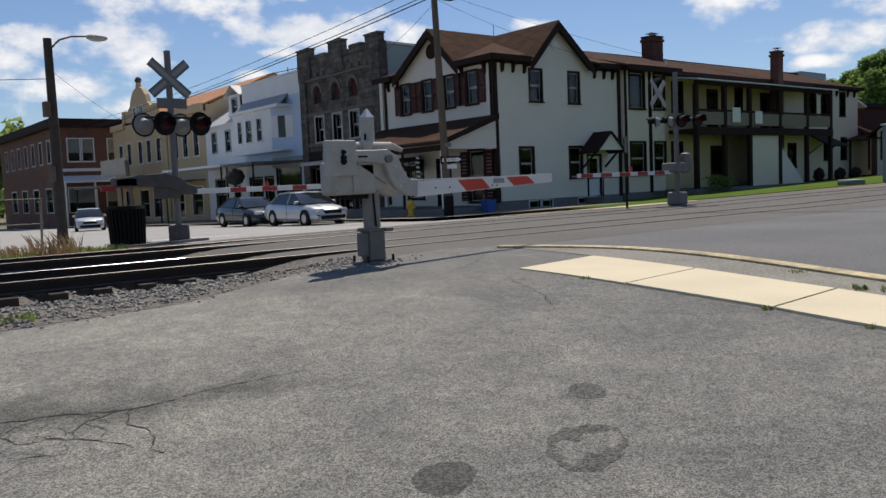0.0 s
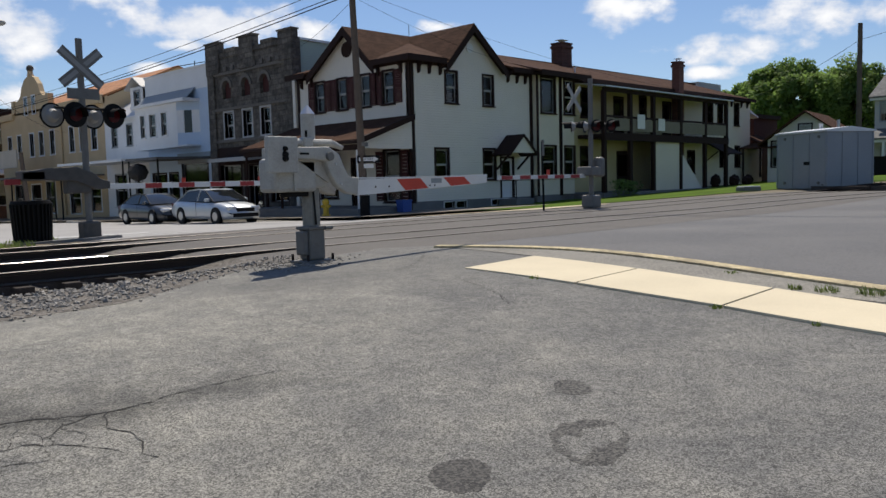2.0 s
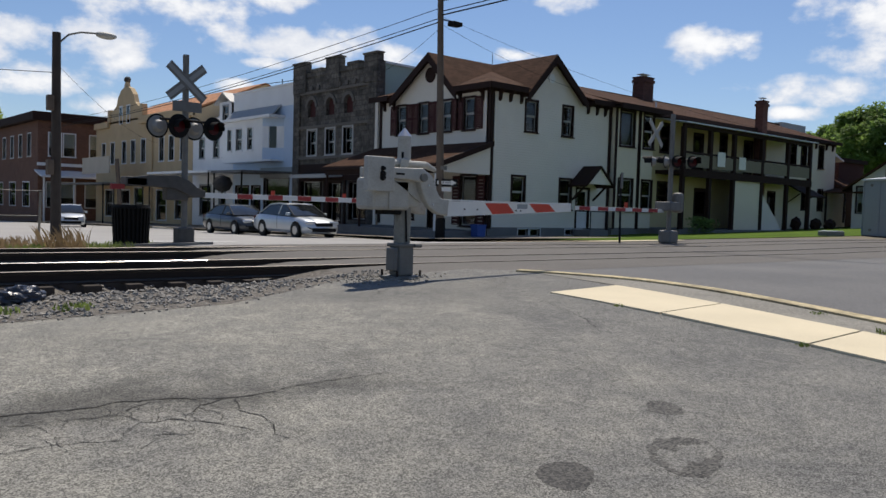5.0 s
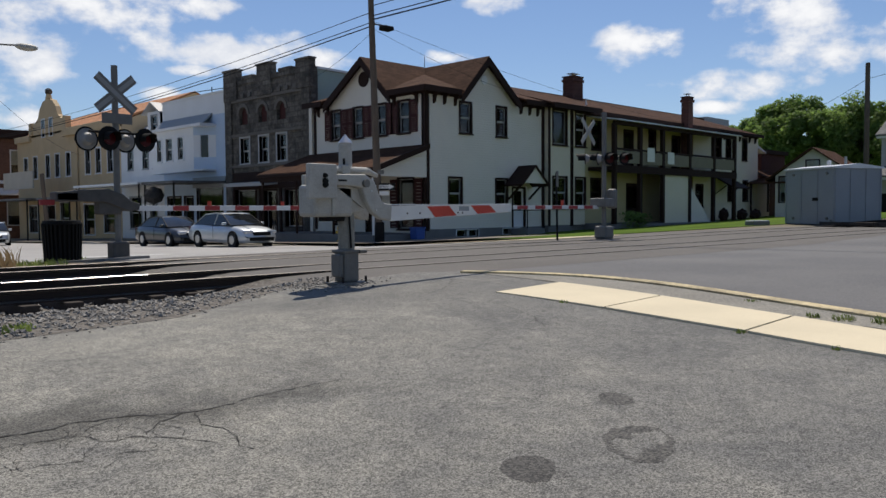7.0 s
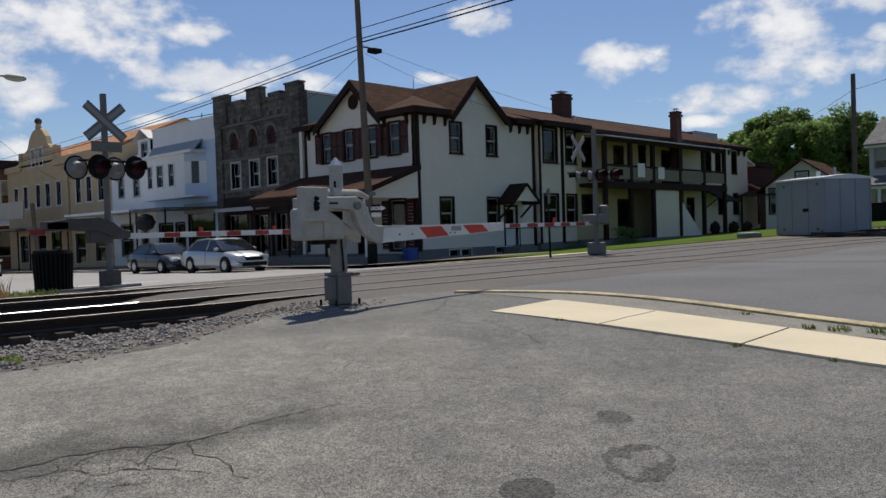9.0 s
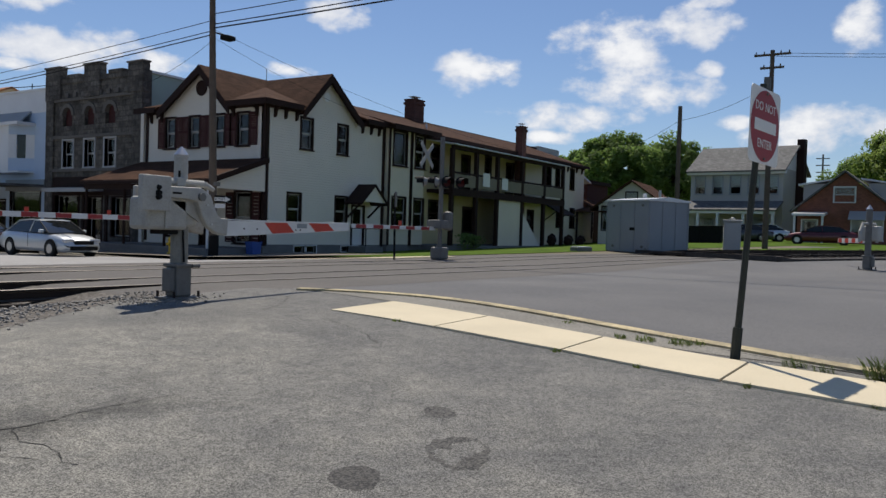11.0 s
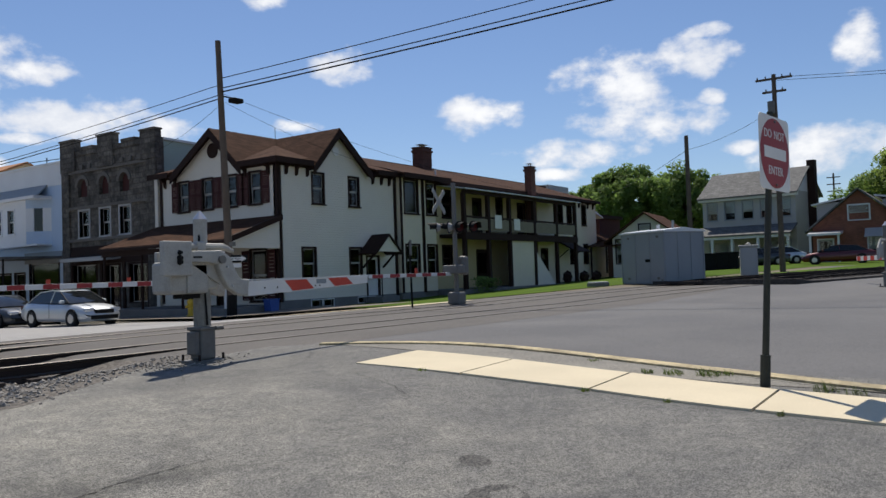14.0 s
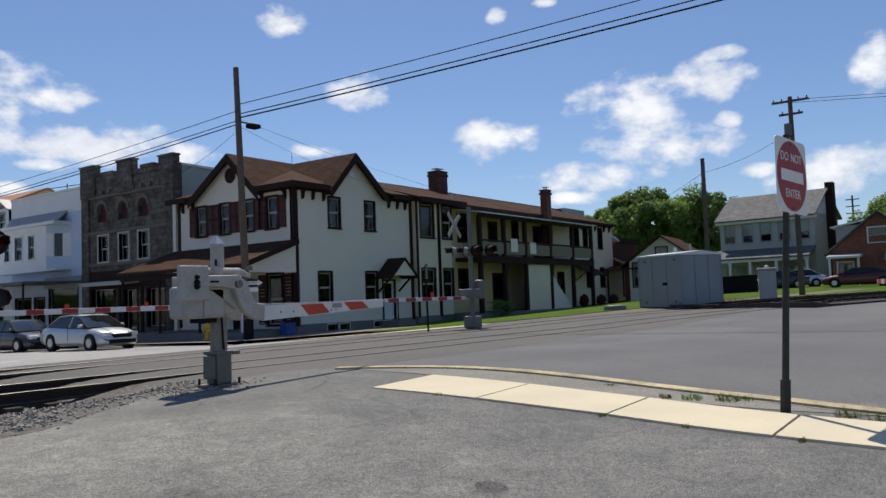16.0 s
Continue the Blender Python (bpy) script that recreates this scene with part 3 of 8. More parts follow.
def crack(points, width, seed, step=0.05):
    """A ragged open crack along a line."""
    rnd = random.Random(seed)
    bm = bmesh.new()
    prev, off = None, 0.0
    for (x0, y0), (x1, y1) in zip(points, points[1:]):
        n = max(2, int(math.hypot(x1 - x0, y1 - y0) / step))
        dx, dy = (x1 - x0), (y1 - y0)
        ln = math.hypot(dx, dy)
        for i in range(n):
            f = i / n
            off = off * 0.85 + rnd.uniform(-0.022, 0.022)
            w = width * rnd.uniform(0.25, 1.2)
            x, y = x0 + dx * f - dy / ln * off, y0 + dy * f + dx / ln * off
            a = bm.verts.new((x - dy / ln * w, y + dx / ln * w, ground_z(x, y) + 0.003))
            b = bm.verts.new((x + dy / ln * w, y - dx / ln * w, ground_z(x, y) + 0.003))
            if prev:
                bm.faces.new((prev[0], prev[1], b, a))
            prev = (a, b)
    return bm


CRACKS = (([(-1.6, 5.9), (-0.6, 5.62), (0.2, 5.4), (0.86, 5.19), (1.16, 5.25), (1.42, 5.15), (1.65, 5.02), (2.04, 5.03)], 0.011), ([(2.04, 5.03), (2.54, 5.01), (2.9, 5.02)], 0.006),
          ([(1.72, 5.0), (1.61, 4.76), (1.64, 4.66), (1.67, 4.44), (1.61, 4.3), (1.66, 4.15)], 0.0055),
          ([(-0.9, 5.0), (-0.1, 4.8), (0.71, 4.66), (1.01, 4.6), (1.31, 4.49)], 0.0038),
          ([(-0.6, 5.5), (0.1, 5.2), (0.88, 5.06), (1.07, 5.01), (1.12, 4.85), (1.26, 4.83), (1.37, 4.7), (1.55, 4.44), (1.6, 4.31)], 0.0048),
          ([(1.65, 5.02), (1.54, 4.99), (1.43, 4.93), (1.28, 4.81)], 0.005), ([(1.28, 5.19), (1.17, 5.12), (1.07, 5.01)], 0.004), ([(1.04, 5.22), (1.03, 5.05), (0.96, 5.0)], 0.004),
          ([(0.5, 5.3), (0.46, 5.1), (0.3, 4.95), (0.34, 4.76)], 0.004), ([(0.1, 5.42), (0.02, 5.2), (-0.2, 5.08)], 0.004), ([(1.46, 4.92), (1.5, 4.75), (1.44, 4.6)], 0.0035),
          ([(4.5, 7.6), (5.2, 8.3), (5.9, 8.6)], 0.004), ([(5.4, 5.2), (5.9, 6.0), (6.2, 6.6)], 0.005), ([(6.2, 7.6), (7.0, 8.0), (7.6, 8.6)], 0.005))
for i, (pts, w) in enumerate(CRACKS):
    single("crack", crack(pts, w, i), M_CRACK, "thin dark ragged crack in old asphalt", "crack", group="cracks in the lot", kind="structure")

# Fine crazing below the long crack.
rnd = random.Random(77)
for i in range(34):
    x = rnd.uniform(-0.6, 1.75)
    y = rnd.uniform(4.55, 5.2) - 0.1 * x
    a = rnd.choice((0.2, 1.7, 0.9, 2.5)) + rnd.uniform(-0.4, 0.4)
    l1, l2 = rnd.uniform(0.08, 0.3), rnd.uniform(0.08, 0.28)
    b = a + rnd.uniform(-0.9, 0.9)
    p0, p1, p2 = (x, y), (x + l1 * math.cos(a), y + l1 * math.sin(a)), (x + l1 * math.cos(a) + l2 * math.cos(b), y + l1 * math.sin(a) + l2 * math.sin(b))
    single("crack", crack([p0, p1, p2], 0.0022, 200 + i, 0.03), M_CRACK, "hairline dark crack in old asphalt", "crack", group="cracks in the lot", kind="structure")

# The concrete sidewalk: slabs with open joints.
walk_thing = place("sidewalk", "pale cream concrete sidewalk of long slabs", "sidewalk", (6.4, 3, 0.3), kind="structure")
def edge_x(y, far):
    """The sidewalk's two edges, bending gently."""
    rows = ((0.6, 6.86), (2.1, 7.2), (3.7, 7.57), (6.98, 8.03)) if far else ((0.6, 5.84), (2.18, 6.18), (3.82, 6.5), (7.03, 6.75))
    for (y0, x0), (y1, x1) in zip(rows, rows[1:]):
        if y <= y1 or y1 > 6.9:
            return x0 + (x1 - x0) * (y - y0) / (y1 - y0)
JOINTS = (0.6, 2.14, 3.76, 5.36, 7.0)
for a, b in zip(JOINTS, JOINTS[1:]):
    bm = bmesh.new()
    n = 6
    rows = []
    for i in range(n + 1):
        y = a + 0.015 + (b - a - 0.03) * i / n
        lift = 0.024 if a < 5 else 0.024 - 0.01 * max(0.0, (y - 5.1) / 1.6)
        row = []
        for far in (0, 1):
            x = edge_x(y, far)
            yy = y
            row += [bm.verts.new((x, yy, ground_z(x, yy) - 0.06)), bm.verts.new((x, yy, ground_z(x, yy) + lift))]
        rows.append(row)
    for r, q in zip(rows, rows[1:]):
        for i, j in ((0, 1), (1, 3), (3, 2)):
            bm.faces.new((r[i], r[j], q[j], q[i]))
    for r in (rows[0], rows[-1]):
        bm.faces.new((r[0], r[1], r[3], r[2]))
    bmesh.ops.recalc_face_normals(bm, faces=bm.faces)
    part("slab", bm, M_CONC, walk_thing)

# Kerb with worn yellow paint, bending round the corner.
KERB = [(8.35, 9.1), (8.62, 8.5), (8.84, 7.6), (8.84, 6.4), (8.68, 5.3), (8.42, 4.2), (8.03, 2.8), (7.62, 1.8), (7.4, 1.2), (7.15, 0.4)]
def curve_pts(p, n):
    out = []
    for i in range(len(p) - 1):
        a, b, c, d = p[max(0, i - 1)], p[i], p[i + 1], p[min(len(p) - 1, i + 2)]
        for k in range(n):
            t = k / n
            out.append(tuple(0.5 * (2 * b[j] + (c[j] - a[j]) * t + (2 * a[j] - 5 * b[j] + 4 * c[j] - d[j]) * t * t + (3 * b[j] - a[j] - 3 * c[j] + d[j]) * t ** 3) for j in (0, 1)))
    return out + [p[-1]]
def ribbon(pts, w0, w1, z0, z1):
    """A bar along a line, from w0 to w1 across it and from z0 to z1 over the ground."""
    bm = bmesh.new()
    prev = None
    for i, (x, y) in enumerate(pts):
        (ax, ay), (bx_, by) = pts[max(0, i - 1)], pts[min(len(pts) - 1, i + 1)]
        ln = math.hypot(bx_ - ax, by - ay)
        nx, ny = (by - ay) / ln, -(bx_ - ax) / ln
        g = ground_z(x, y)
        row = [bm.verts.new((x + nx * w, y + ny * w, g + z)) for w, z in ((w0, z0), (w0, z1), (w1, z1), (w1, z0))]
        if prev:
            for k in range(4):
                bm.faces.new((prev[k], prev[(k + 1) % 4], row[(k + 1) % 4], row[k]))
        else:
            bm.faces.new(row)
        prev = row
    bm.faces.new(prev)
    bmesh.ops.recalc_face_normals(bm, faces=bm.faces)
    return bm
kp = curve_pts(KERB, 6)
kt = place("kerb", "low concrete kerb with worn yellow paint round the corner", "kerb", (8.4, 4, 0.3), kind="structure")
part("kerb_stone", ribbon(kp, -0.24, 0.0, -0.1, 0.03), M_YELLOW, kt)
single("gutter_dirt", ribbon(kp[20:], 0.0, 0.075, -0.05, 0.004), M_CRACK, "dark damp dirt in the gutter below the kerb", "dirt", kind="structure")
single("verge", patch([(6.5, 0.2), (7.2, 0.4), (8.1, 2.8), (8.75, 5.3), (8.92, 7.0), (8.75, 8.3), (8.4, 9.0), (7.9, 8.4), (7.8, 6.9), (7.3, 3.7)], 0.006, 0.3), M_DIRT2, "grey grit and dust between sidewalk and kerb", "verge", kind="structure")
single("driveway", patch([(5.0, -9), (8.9, -9), (7.25, 0.58), (6.86, 0.58), (5.84, 0.58)], 0.026, 0.4), M_CONC, "pale concrete driveway apron beside the sidewalk", "pavement", kind="structure")


def tuft(x, y, seed, n=40, h=0.12, r=0.1, wide=0.008):
    rnd = random.Random(seed)
    bm = bmesh.new()
    for _ in range(n):
        a, d = rnd.uniform(0, 6.28), r * math.sqrt(rnd.random())
        bx0, by0 = x + d * math.cos(a), y + d * math.sin(a)
        z = ground_z(bx0, by0)
        l = rnd.uniform(0, 6.28)
        hh = h * rnd.uniform(0.4, 1.1)
        ex, ey = bx0 + math.cos(l) * hh * 0.5, by0 + math.sin(l) * hh * 0.5
        w = wide * rnd.uniform(0.7, 1.5)
        p = [bm.verts.new(v) for v in ((bx0 - w, by0, z), (bx0 + w, by0, z), ((bx0 + ex) / 2 + w, (by0 + ey) / 2, z + hh * 0.7), ((bx0 + ex) / 2 - w, (by0 + ey) / 2, z + hh * 0.65), (ex, ey, z + hh))]
        bm.faces.new((p[0], p[1], p[2], p[3]))
        bm.faces.new((p[3], p[2], p[4]))
    return bm


for i, (x, y, n, h, r) in enumerate(((7.78, 3.35, 60, 0.07, 0.11), (7.85, 3.0, 70, 0.08, 0.12), (7.72, 3.62, 40, 0.06, 0.07), (7.95, 2.85, 40, 0.07, 0.1), (7.3, 1.75, 70, 0.09, 0.12), (7.22, 1.5, 50, 0.08, 0.1), (7.1, 1.0, 190, 0.2, 0.15), (7.14, 1.02, 40, 0.24, 0.05), (7.0, 0.72, 130, 0.16, 0.13), (8.3, 4.5, 24, 0.04, 0.1), (6.45, 3.8, 24, 0.035, 0.06), (6.3, 2.9, 20, 0.035, 0.05), (6.08, 1.9, 22, 0.04, 0.05), (5.9, 0.95, 20, 0.04, 0.05), (6.65, 5.9, 16, 0.03, 0.06), (1.2, 8.9, 60, 0.07, 0.25), (1.9, 8.8, 60, 0.07, 0.2))):
    single("weed_tuft", tuft(x, y, i, n, h, r), M_WEED, "small green weed tuft in a joint of the paving", "weed", at=(0, 0, 0), group="weeds along the kerb", kind="stuff")

# ---- tracks ----
def rail_bar(k, x0, x1):
    pts = [(x, rail_y(k, x)) for x in spread(x0, x1, 1.0)]
    bm = bmesh.new()
    prof = ((-0.07, -0.17), (-0.07, -0.15), (-0.012, -0.13), (-0.012, -0.045), (-0.036, -0.03), (-0.036, -0.004), (-0.03, 0.0), (0.03, 0.0), (0.036, -0.004), (0.036, -0.03), (0.012, -0.045), (0.012, -0.13), (0.07, -0.15), (0.07, -0.17))
    prev = None
    for x, y in pts:
        z = max(ground_z(8.0, y), ground_z(x, y) if x > 8 else 0) + 0.012 + (0.33 * smooth(33, 35.5, x) if x > 33 else 0)
        row = [bm.verts.new((x, y + a, z + b)) for a, b in prof]
        if prev:
            for i in range(len(prof)):
                j = (i + 1) % len(prof)
                bm.faces.new((prev[i], prev[j], row[j], row[i]))
        prev = row
    bmesh.ops.recalc_face_normals(bm, faces=bm.faces)
    for f in bm.faces:
        c = f.calc_center_median()
        # Tops past x 33 take the dark side colour, as part of the shaded bank.
        f.material_index = (1 if c.x < 5.5 else 2 if c.x < 33 else 0) if abs(f.normal.z) > 0.8 and c.z > 0.02 else 0
    return bm
for k in (1, 2, 3, 4):
    r = place("rail", "rusty steel rail with a polished running surface", "rail", (0, rail_y(k, 0), 0.1), group="rails of the two tracks")
    part("rail_bar", rail_bar(k, -30, 90), [M_RUST, M_SHINE if k == 2 else M_DULL, M_DULL], r)
tie = bmesh.new()
box(tie, -0.11, 0.11, -0.95, 0.95, -0.14, 0.0, 0.015)
tie_me = mesh_of(tie, "railway_tie", M_TIE)
for c, (ka, kb) in enumerate(((1, 2), (3, 4))):
    for x in spread(-14, 5.0, 0.55) + spread(34.0, 58, 0.55):
        y = (rail_y(ka, x) + rail_y(kb, x)) / 2
        ob = new("railway_tie", tie_me)
        z = ground_z(8.0, y) - 0.165 if x < 10 else ground_z(x, y) + 0.24
        ob.matrix_world = pose(x, y, z, 0, 0, random.uniform(-1, 1) - (2.6 if x < 20 else math.degrees(math.atan(0.045 + 0.027 * (x - 20)))))
        tagged(ob, "dark creosoted wooden railway tie in ballast", "railway tie", "ties of the tracks")
# Dark gaps beside the rails in the crossing.
for k in (1, 2, 3, 4):
    single("flangeway", ribbon([(x, rail_y(k, x)) for x in spread(5.6, 33.5, 1.0)], -0.095 if k % 2 else 0.036, -0.036 if k % 2 else 0.095, -0.05, 0.0022), M_CRACK, "dark open gap beside a crossing rail", "gap", group="gaps beside the rails", kind="structure")


def stones(spots, seed, name, label, material=None, lift=0.0):
    rnd = random.Random(seed)
    verts, faces = [], []
    base = [(1, 0, 0), (-1, 0, 0), (0, 1, 0), (0, -1, 0), (0, 0, 1), (0, 0, -1)]
    tri = [(0, 2, 4), (2, 1, 4), (1, 3, 4), (3, 0, 4), (2, 0, 5), (1, 2, 5), (3, 1, 5), (0, 3, 5)]
    for x, y, s in spots:
        z = ground_z(x, y) + s * 0.3 + lift
        m = Euler((rnd.uniform(0, 6), rnd.uniform(0, 6), rnd.uniform(0, 6))).to_matrix()
        o = len(verts)
        for b in base:
            v = m @ (Vector(b) * s * rnd.uniform(0.6, 1.2))
            verts.append((x + v.x, y + v.y, z + v.z * 0.75))
        faces += [tuple(o + i for i in f) for f in tri]
    me = bpy.data.meshes.new(name)
    me.from_pydata(verts, [], faces)
    me.materials.append(material or M_BALLAST)
    return tagged(new(name, me), label, "gravel", kind="stuff")


rnd = random.Random(7)
spots = []
def near_edge(x):
    return 8.15 + 0.05 * math.sin(2.3 * x) if x < 3.2 else 8.15 + (x - 3.2) * 0.56 + 0.06 * math.sin(5 * x)
for _ in range(9000):
    x = rnd.uniform(-8, 7.2)
    y = rnd.uniform(8.0, 11.2)
    e = near_edge(x)
    if y < e or (x > 5.2 and y > 10.4):
        continue
    thin = smooth(e, e + 0.5, y)
    if rnd.random() > 0.25 + 0.75 * thin:
        continue
    spots.append((x, y, rnd.uniform(0.018, 0.045) * (0.6 + 0.4 * thin)))
stones(spots, 8, "ballast_shoulder", "loose grey broken-stone ballast beside the track")
single("ballast_bed", patch([(-20, 8.3), (3.3, 8.3), (6.2, 10.0), (6.0, 18.0), (-20, 19.5)], 0.004, 0.5), M_BALBED, "dusty grey-brown ballast bed under the tracks", "ballast", kind="structure")
spots = [(rnd.uniform(-8, 5.0), rnd.uniform(11.0, 17.8), rnd.uniform(0.02, 0.05)) for _ in range(4500)]
stones(spots, 9, "ballast", "grey broken-stone ballast between the rails")
single("track_bed", ribbon([(x, (rail_y(2, x) + rail_y(3, x)) / 2) for x in spread(33.5, 62, 1.0)], -3.6, 3.6, -0.1, 0.2), M_BALDARK, "dark ballast bed of the tracks beyond the crossing", "ballast", kind="structure")
single("track_lawn", patch([(38, 10.6), (75, -14), (75, 2.2), (36.5, 14.1)], 0.012, 1.0), M_GRASS, "mown grass behind the ballast", "lawn", kind="structure")
spots = []
for _ in range(4000):
    x = rnd.uniform(34.0, 56)
    spots.append((x, rnd.uniform(rail_y(1, x) - 1.0, rail_y(4, x) + 0.8), rnd.uniform(0.03, 0.06)))
stones(spots, 10, "ballast", "dark broken-stone ballast beyond the crossing", M_BALDARK, 0.2)
# Crumpled dark plastic bag on the ballast.
bm = bmesh.new()
bmesh.ops.create_icosphere(bm, subdivisions=4, radius=1.0)
for v in bm.verts:
    n = noise.noise(v.co * 2.2) * 0.35 + noise.noise(v.co * 5) * 0.18
    v.co = Vector((v.co.x * 0.24 * (1 + 0.6 * n), v.co.y * 0.13 * (1 + n), max(-0.4, v.co.z) * 0.11 * (1 + n)))
single("plastic_bag", bm, M_BAG, "crumpled shiny dark plastic bag lying on ballast", "bag", at=(1.62, 9.55, ground_z(1.62, 9.55) + 0.07), turn=10)
# ---- building kit: walls with openings, windows, doors ----
def slab_box(face, c, u0, u1, v0, v1, z0, z1, bm=None, bevel=0.0):
    """A box on a wall plane: face 'S' looks along -y, 'W' along -x; u along the wall, v out of it."""
    bm = bm or bmesh.new()
    if face == "S":
        return box(bm, u0, u1, c - v1, c - v0, z0, z1, bevel)
    return box(bm, c - v1, c - v0, u0, u1, z0, z1, bevel)


def wall(parent, face, c, u0, u1, z0, z1, holes, material, thick=0.25, name="wall"):
    """A wall with real openings (u0, u1, z0, z1)."""
    us = sorted({u0, u1, *[h[0] for h in holes], *[h[1] for h in holes]})
    zs = sorted({z0, z1, *[h[2] for h in holes], *[h[3] for h in holes]})
    bm = bmesh.new()
    for a, b in zip(us, us[1:]):
        for lo, hi in zip(zs, zs[1:]):
            if not any(h[0] < (a + b) / 2 < h[1] and h[2] < (lo + hi) / 2 < h[3] for h in holes):
                slab_box(face, c, a, b, -thick, 0, lo, hi, bm)
    # One connected shell: cells are welded and the faces between them dropped.
    bmesh.ops.remove_doubles(bm, verts=bm.verts, dist=1e-5)
    bm.verts.index_update()
    seen = {}
    for f in bm.faces:
        seen.setdefault(frozenset(v.index for v in f.verts), []).append(f)
    bmesh.ops.delete(bm, geom=[f for fs in seen.values() if len(fs) > 1 for f in fs], context="FACES")
    bmesh.ops.recalc_face_normals(bm, faces=bm.faces)
    return part(name, bm, material, parent)


def window(parent, face, c, u0, u1, z0, z1, frame, sill=True, sash=None, curtain=0.0, deep=0.10, two=True, name="window", trim=0.09):
    """A sash window in an opening: trim proud of the wall, sashes, panes, sill."""
    bm = bmesh.new()
    for a, b, lo, hi in ((u0 - trim, u0, z0 - trim * 0.6, z1 + trim), (u1, u1 + trim, z0 - trim * 0.6, z1 + trim), (u0, u1, z1, z1 + trim), (u0, u1, z0 - trim * 0.6, z0)):
        slab_box(face, c, a, b, -deep, 0.035, lo, hi, bm)
    w = part(name, bm, frame, parent)
    bm = bmesh.new()
    t = 0.045
    zm = (z0 + z1) / 2
    for k, (lo, hi) in enumerate(((z0, zm), (zm, z1)) if two else ((z0, z1),)):
        d = -deep + 0.03 * k
        for a, b, l2, h2 in ((u0, u0 + t, lo, hi), (u1 - t, u1, lo, hi), (u0 + t, u1 - t, lo, lo + t), (u0 + t, u1 - t, hi - t, hi)):
            slab_box(face, c, a, b, d - 0.03, d, l2, h2, bm)
        part("pane", slab_box(face, c, u0 + t, u1 - t, d - 0.018, d - 0.012, lo + t, hi - t), M_GLASS, w)
    part("sash", bm, sash or M_SASH, w)
    if sill:
        part("sill", slab_box(face, c, u0 - trim - 0.04, u1 + trim + 0.04, 0.0, 0.09, z0 - trim * 0.6 - 0.05, z0 - trim * 0.6), frame, w)
    if two and (curtain or frame is M_TRIM):
        curtain = max(curtain, 0.62)
    if curtain:
        part("curtain", slab_box(face, c, u0 + 0.02, u1 - 0.02, -deep - 0.075, -deep - 0.065, z1 - (z1 - z0) * curtain, z1), M_CURTAIN, w)
    return w


def shutter(parent, face, c, u0, u1, z0, z1, material):
    bm = bmesh.new()
    t = 0.05
    for a, b, lo, hi in ((u0, u0 + t, z0, z1), (u1 - t, u1, z0, z1), (u0 + t, u1 - t, z0, z0 + t), (u0 + t, u1 - t, z1 - t, z1), (u0 + t, u1 - t, (z0 + z1) / 2 - t / 2, (z0 + z1) / 2 + t / 2)):
        slab_box(face, c, a, b, 0.0, 0.045, lo, hi, bm)
    n = 14
    for i in range(n):
        z = z0 + t + (z1 - z0 - 2 * t) * (i + 0.15) / n
        slab_box(face, c, u0 + t, u1 - t, 0.0, 0.038, z, z + (z1 - z0 - 2 * t) / n * 0.85, bm)
    return part("shutter", bm, material, parent)


def door(parent, face, c, u0, u1, z0, z1, material, frame, glass_from=0.5, name="door"):
    bm = bmesh.new()
    for a, b, lo, hi in ((u0 - 0.1, u0, z0, z1 + 0.1), (u1, u1 + 0.1, z0, z1 + 0.1), (u0, u1, z1, z1 + 0.1)):
        slab_box(face, c, a, b, -0.12, 0.03, lo, hi, bm)
    d = part(name, bm, frame, parent)
    bm = bmesh.new()
    t, zg = 0.12, z0 + (z1 - z0) * glass_from
    for a, b, lo, hi in ((u0, u0 + t, z0, z1), (u1 - t, u1, z0, z1), (u0 + t, u1 - t, z1 - t, z1), (u0 + t, u1 - t, zg - t, zg), (u0 + t, u1 - t, z0, z0 + 0.2)):
        slab_box(face, c, a, b, -0.11, -0.06, lo, hi, bm)
    slab_box(face, c, u0 + t, u1 - t, -0.10, -0.075, z0 + 0.2, zg - t, bm)
    leaf = part("door_leaf", bm, material, d)
    part("pane", slab_box(face, c, u0 + t, u1 - t, -0.09, -0.08, zg, z1 - t), M_GLASS, d)
    part("door_handle", slab_box(face, c, u1 - 0.09, u1 - 0.05, -0.06, -0.01, z0 + 0.95, z0 + 1.1, None, 0.01), M_CHROME, d, "bright metal handle")
    return d


def roof_slab(parent, pts, thick, material, name="roof"):
    """A flat roof plane through three or four corners, with thickness downwards."""
    bm = bmesh.new()
    top = [bm.verts.new(p) for p in pts]
    low = [bm.verts.new((p[0], p[1], p[2] - thick)) for p in pts]
    bm.faces.new(top), bm.faces.new(low)
    for i in range(len(pts)):
        j = (i + 1) % len(pts)
        bm.faces.new((top[i], top[j], low[j], low[i]))
    bmesh.ops.recalc_face_normals(bm, faces=bm.faces)
    return part(name, bm, material, parent)


def bar(parent, name, a, b, w, material, label=""):
    """A square bar from a to b."""
    a, b = Vector(a), Vector(b)
    m = Matrix.Translation((a + b) / 2) @ (b - a).to_track_quat("Z", "Y").to_matrix().to_4x4()
    return part(name, box(bmesh.new(), -w / 2, w / 2, -w / 2, w / 2, -(b - a).length / 2, (b - a).length / 2, 0.0, m), material, parent, label)


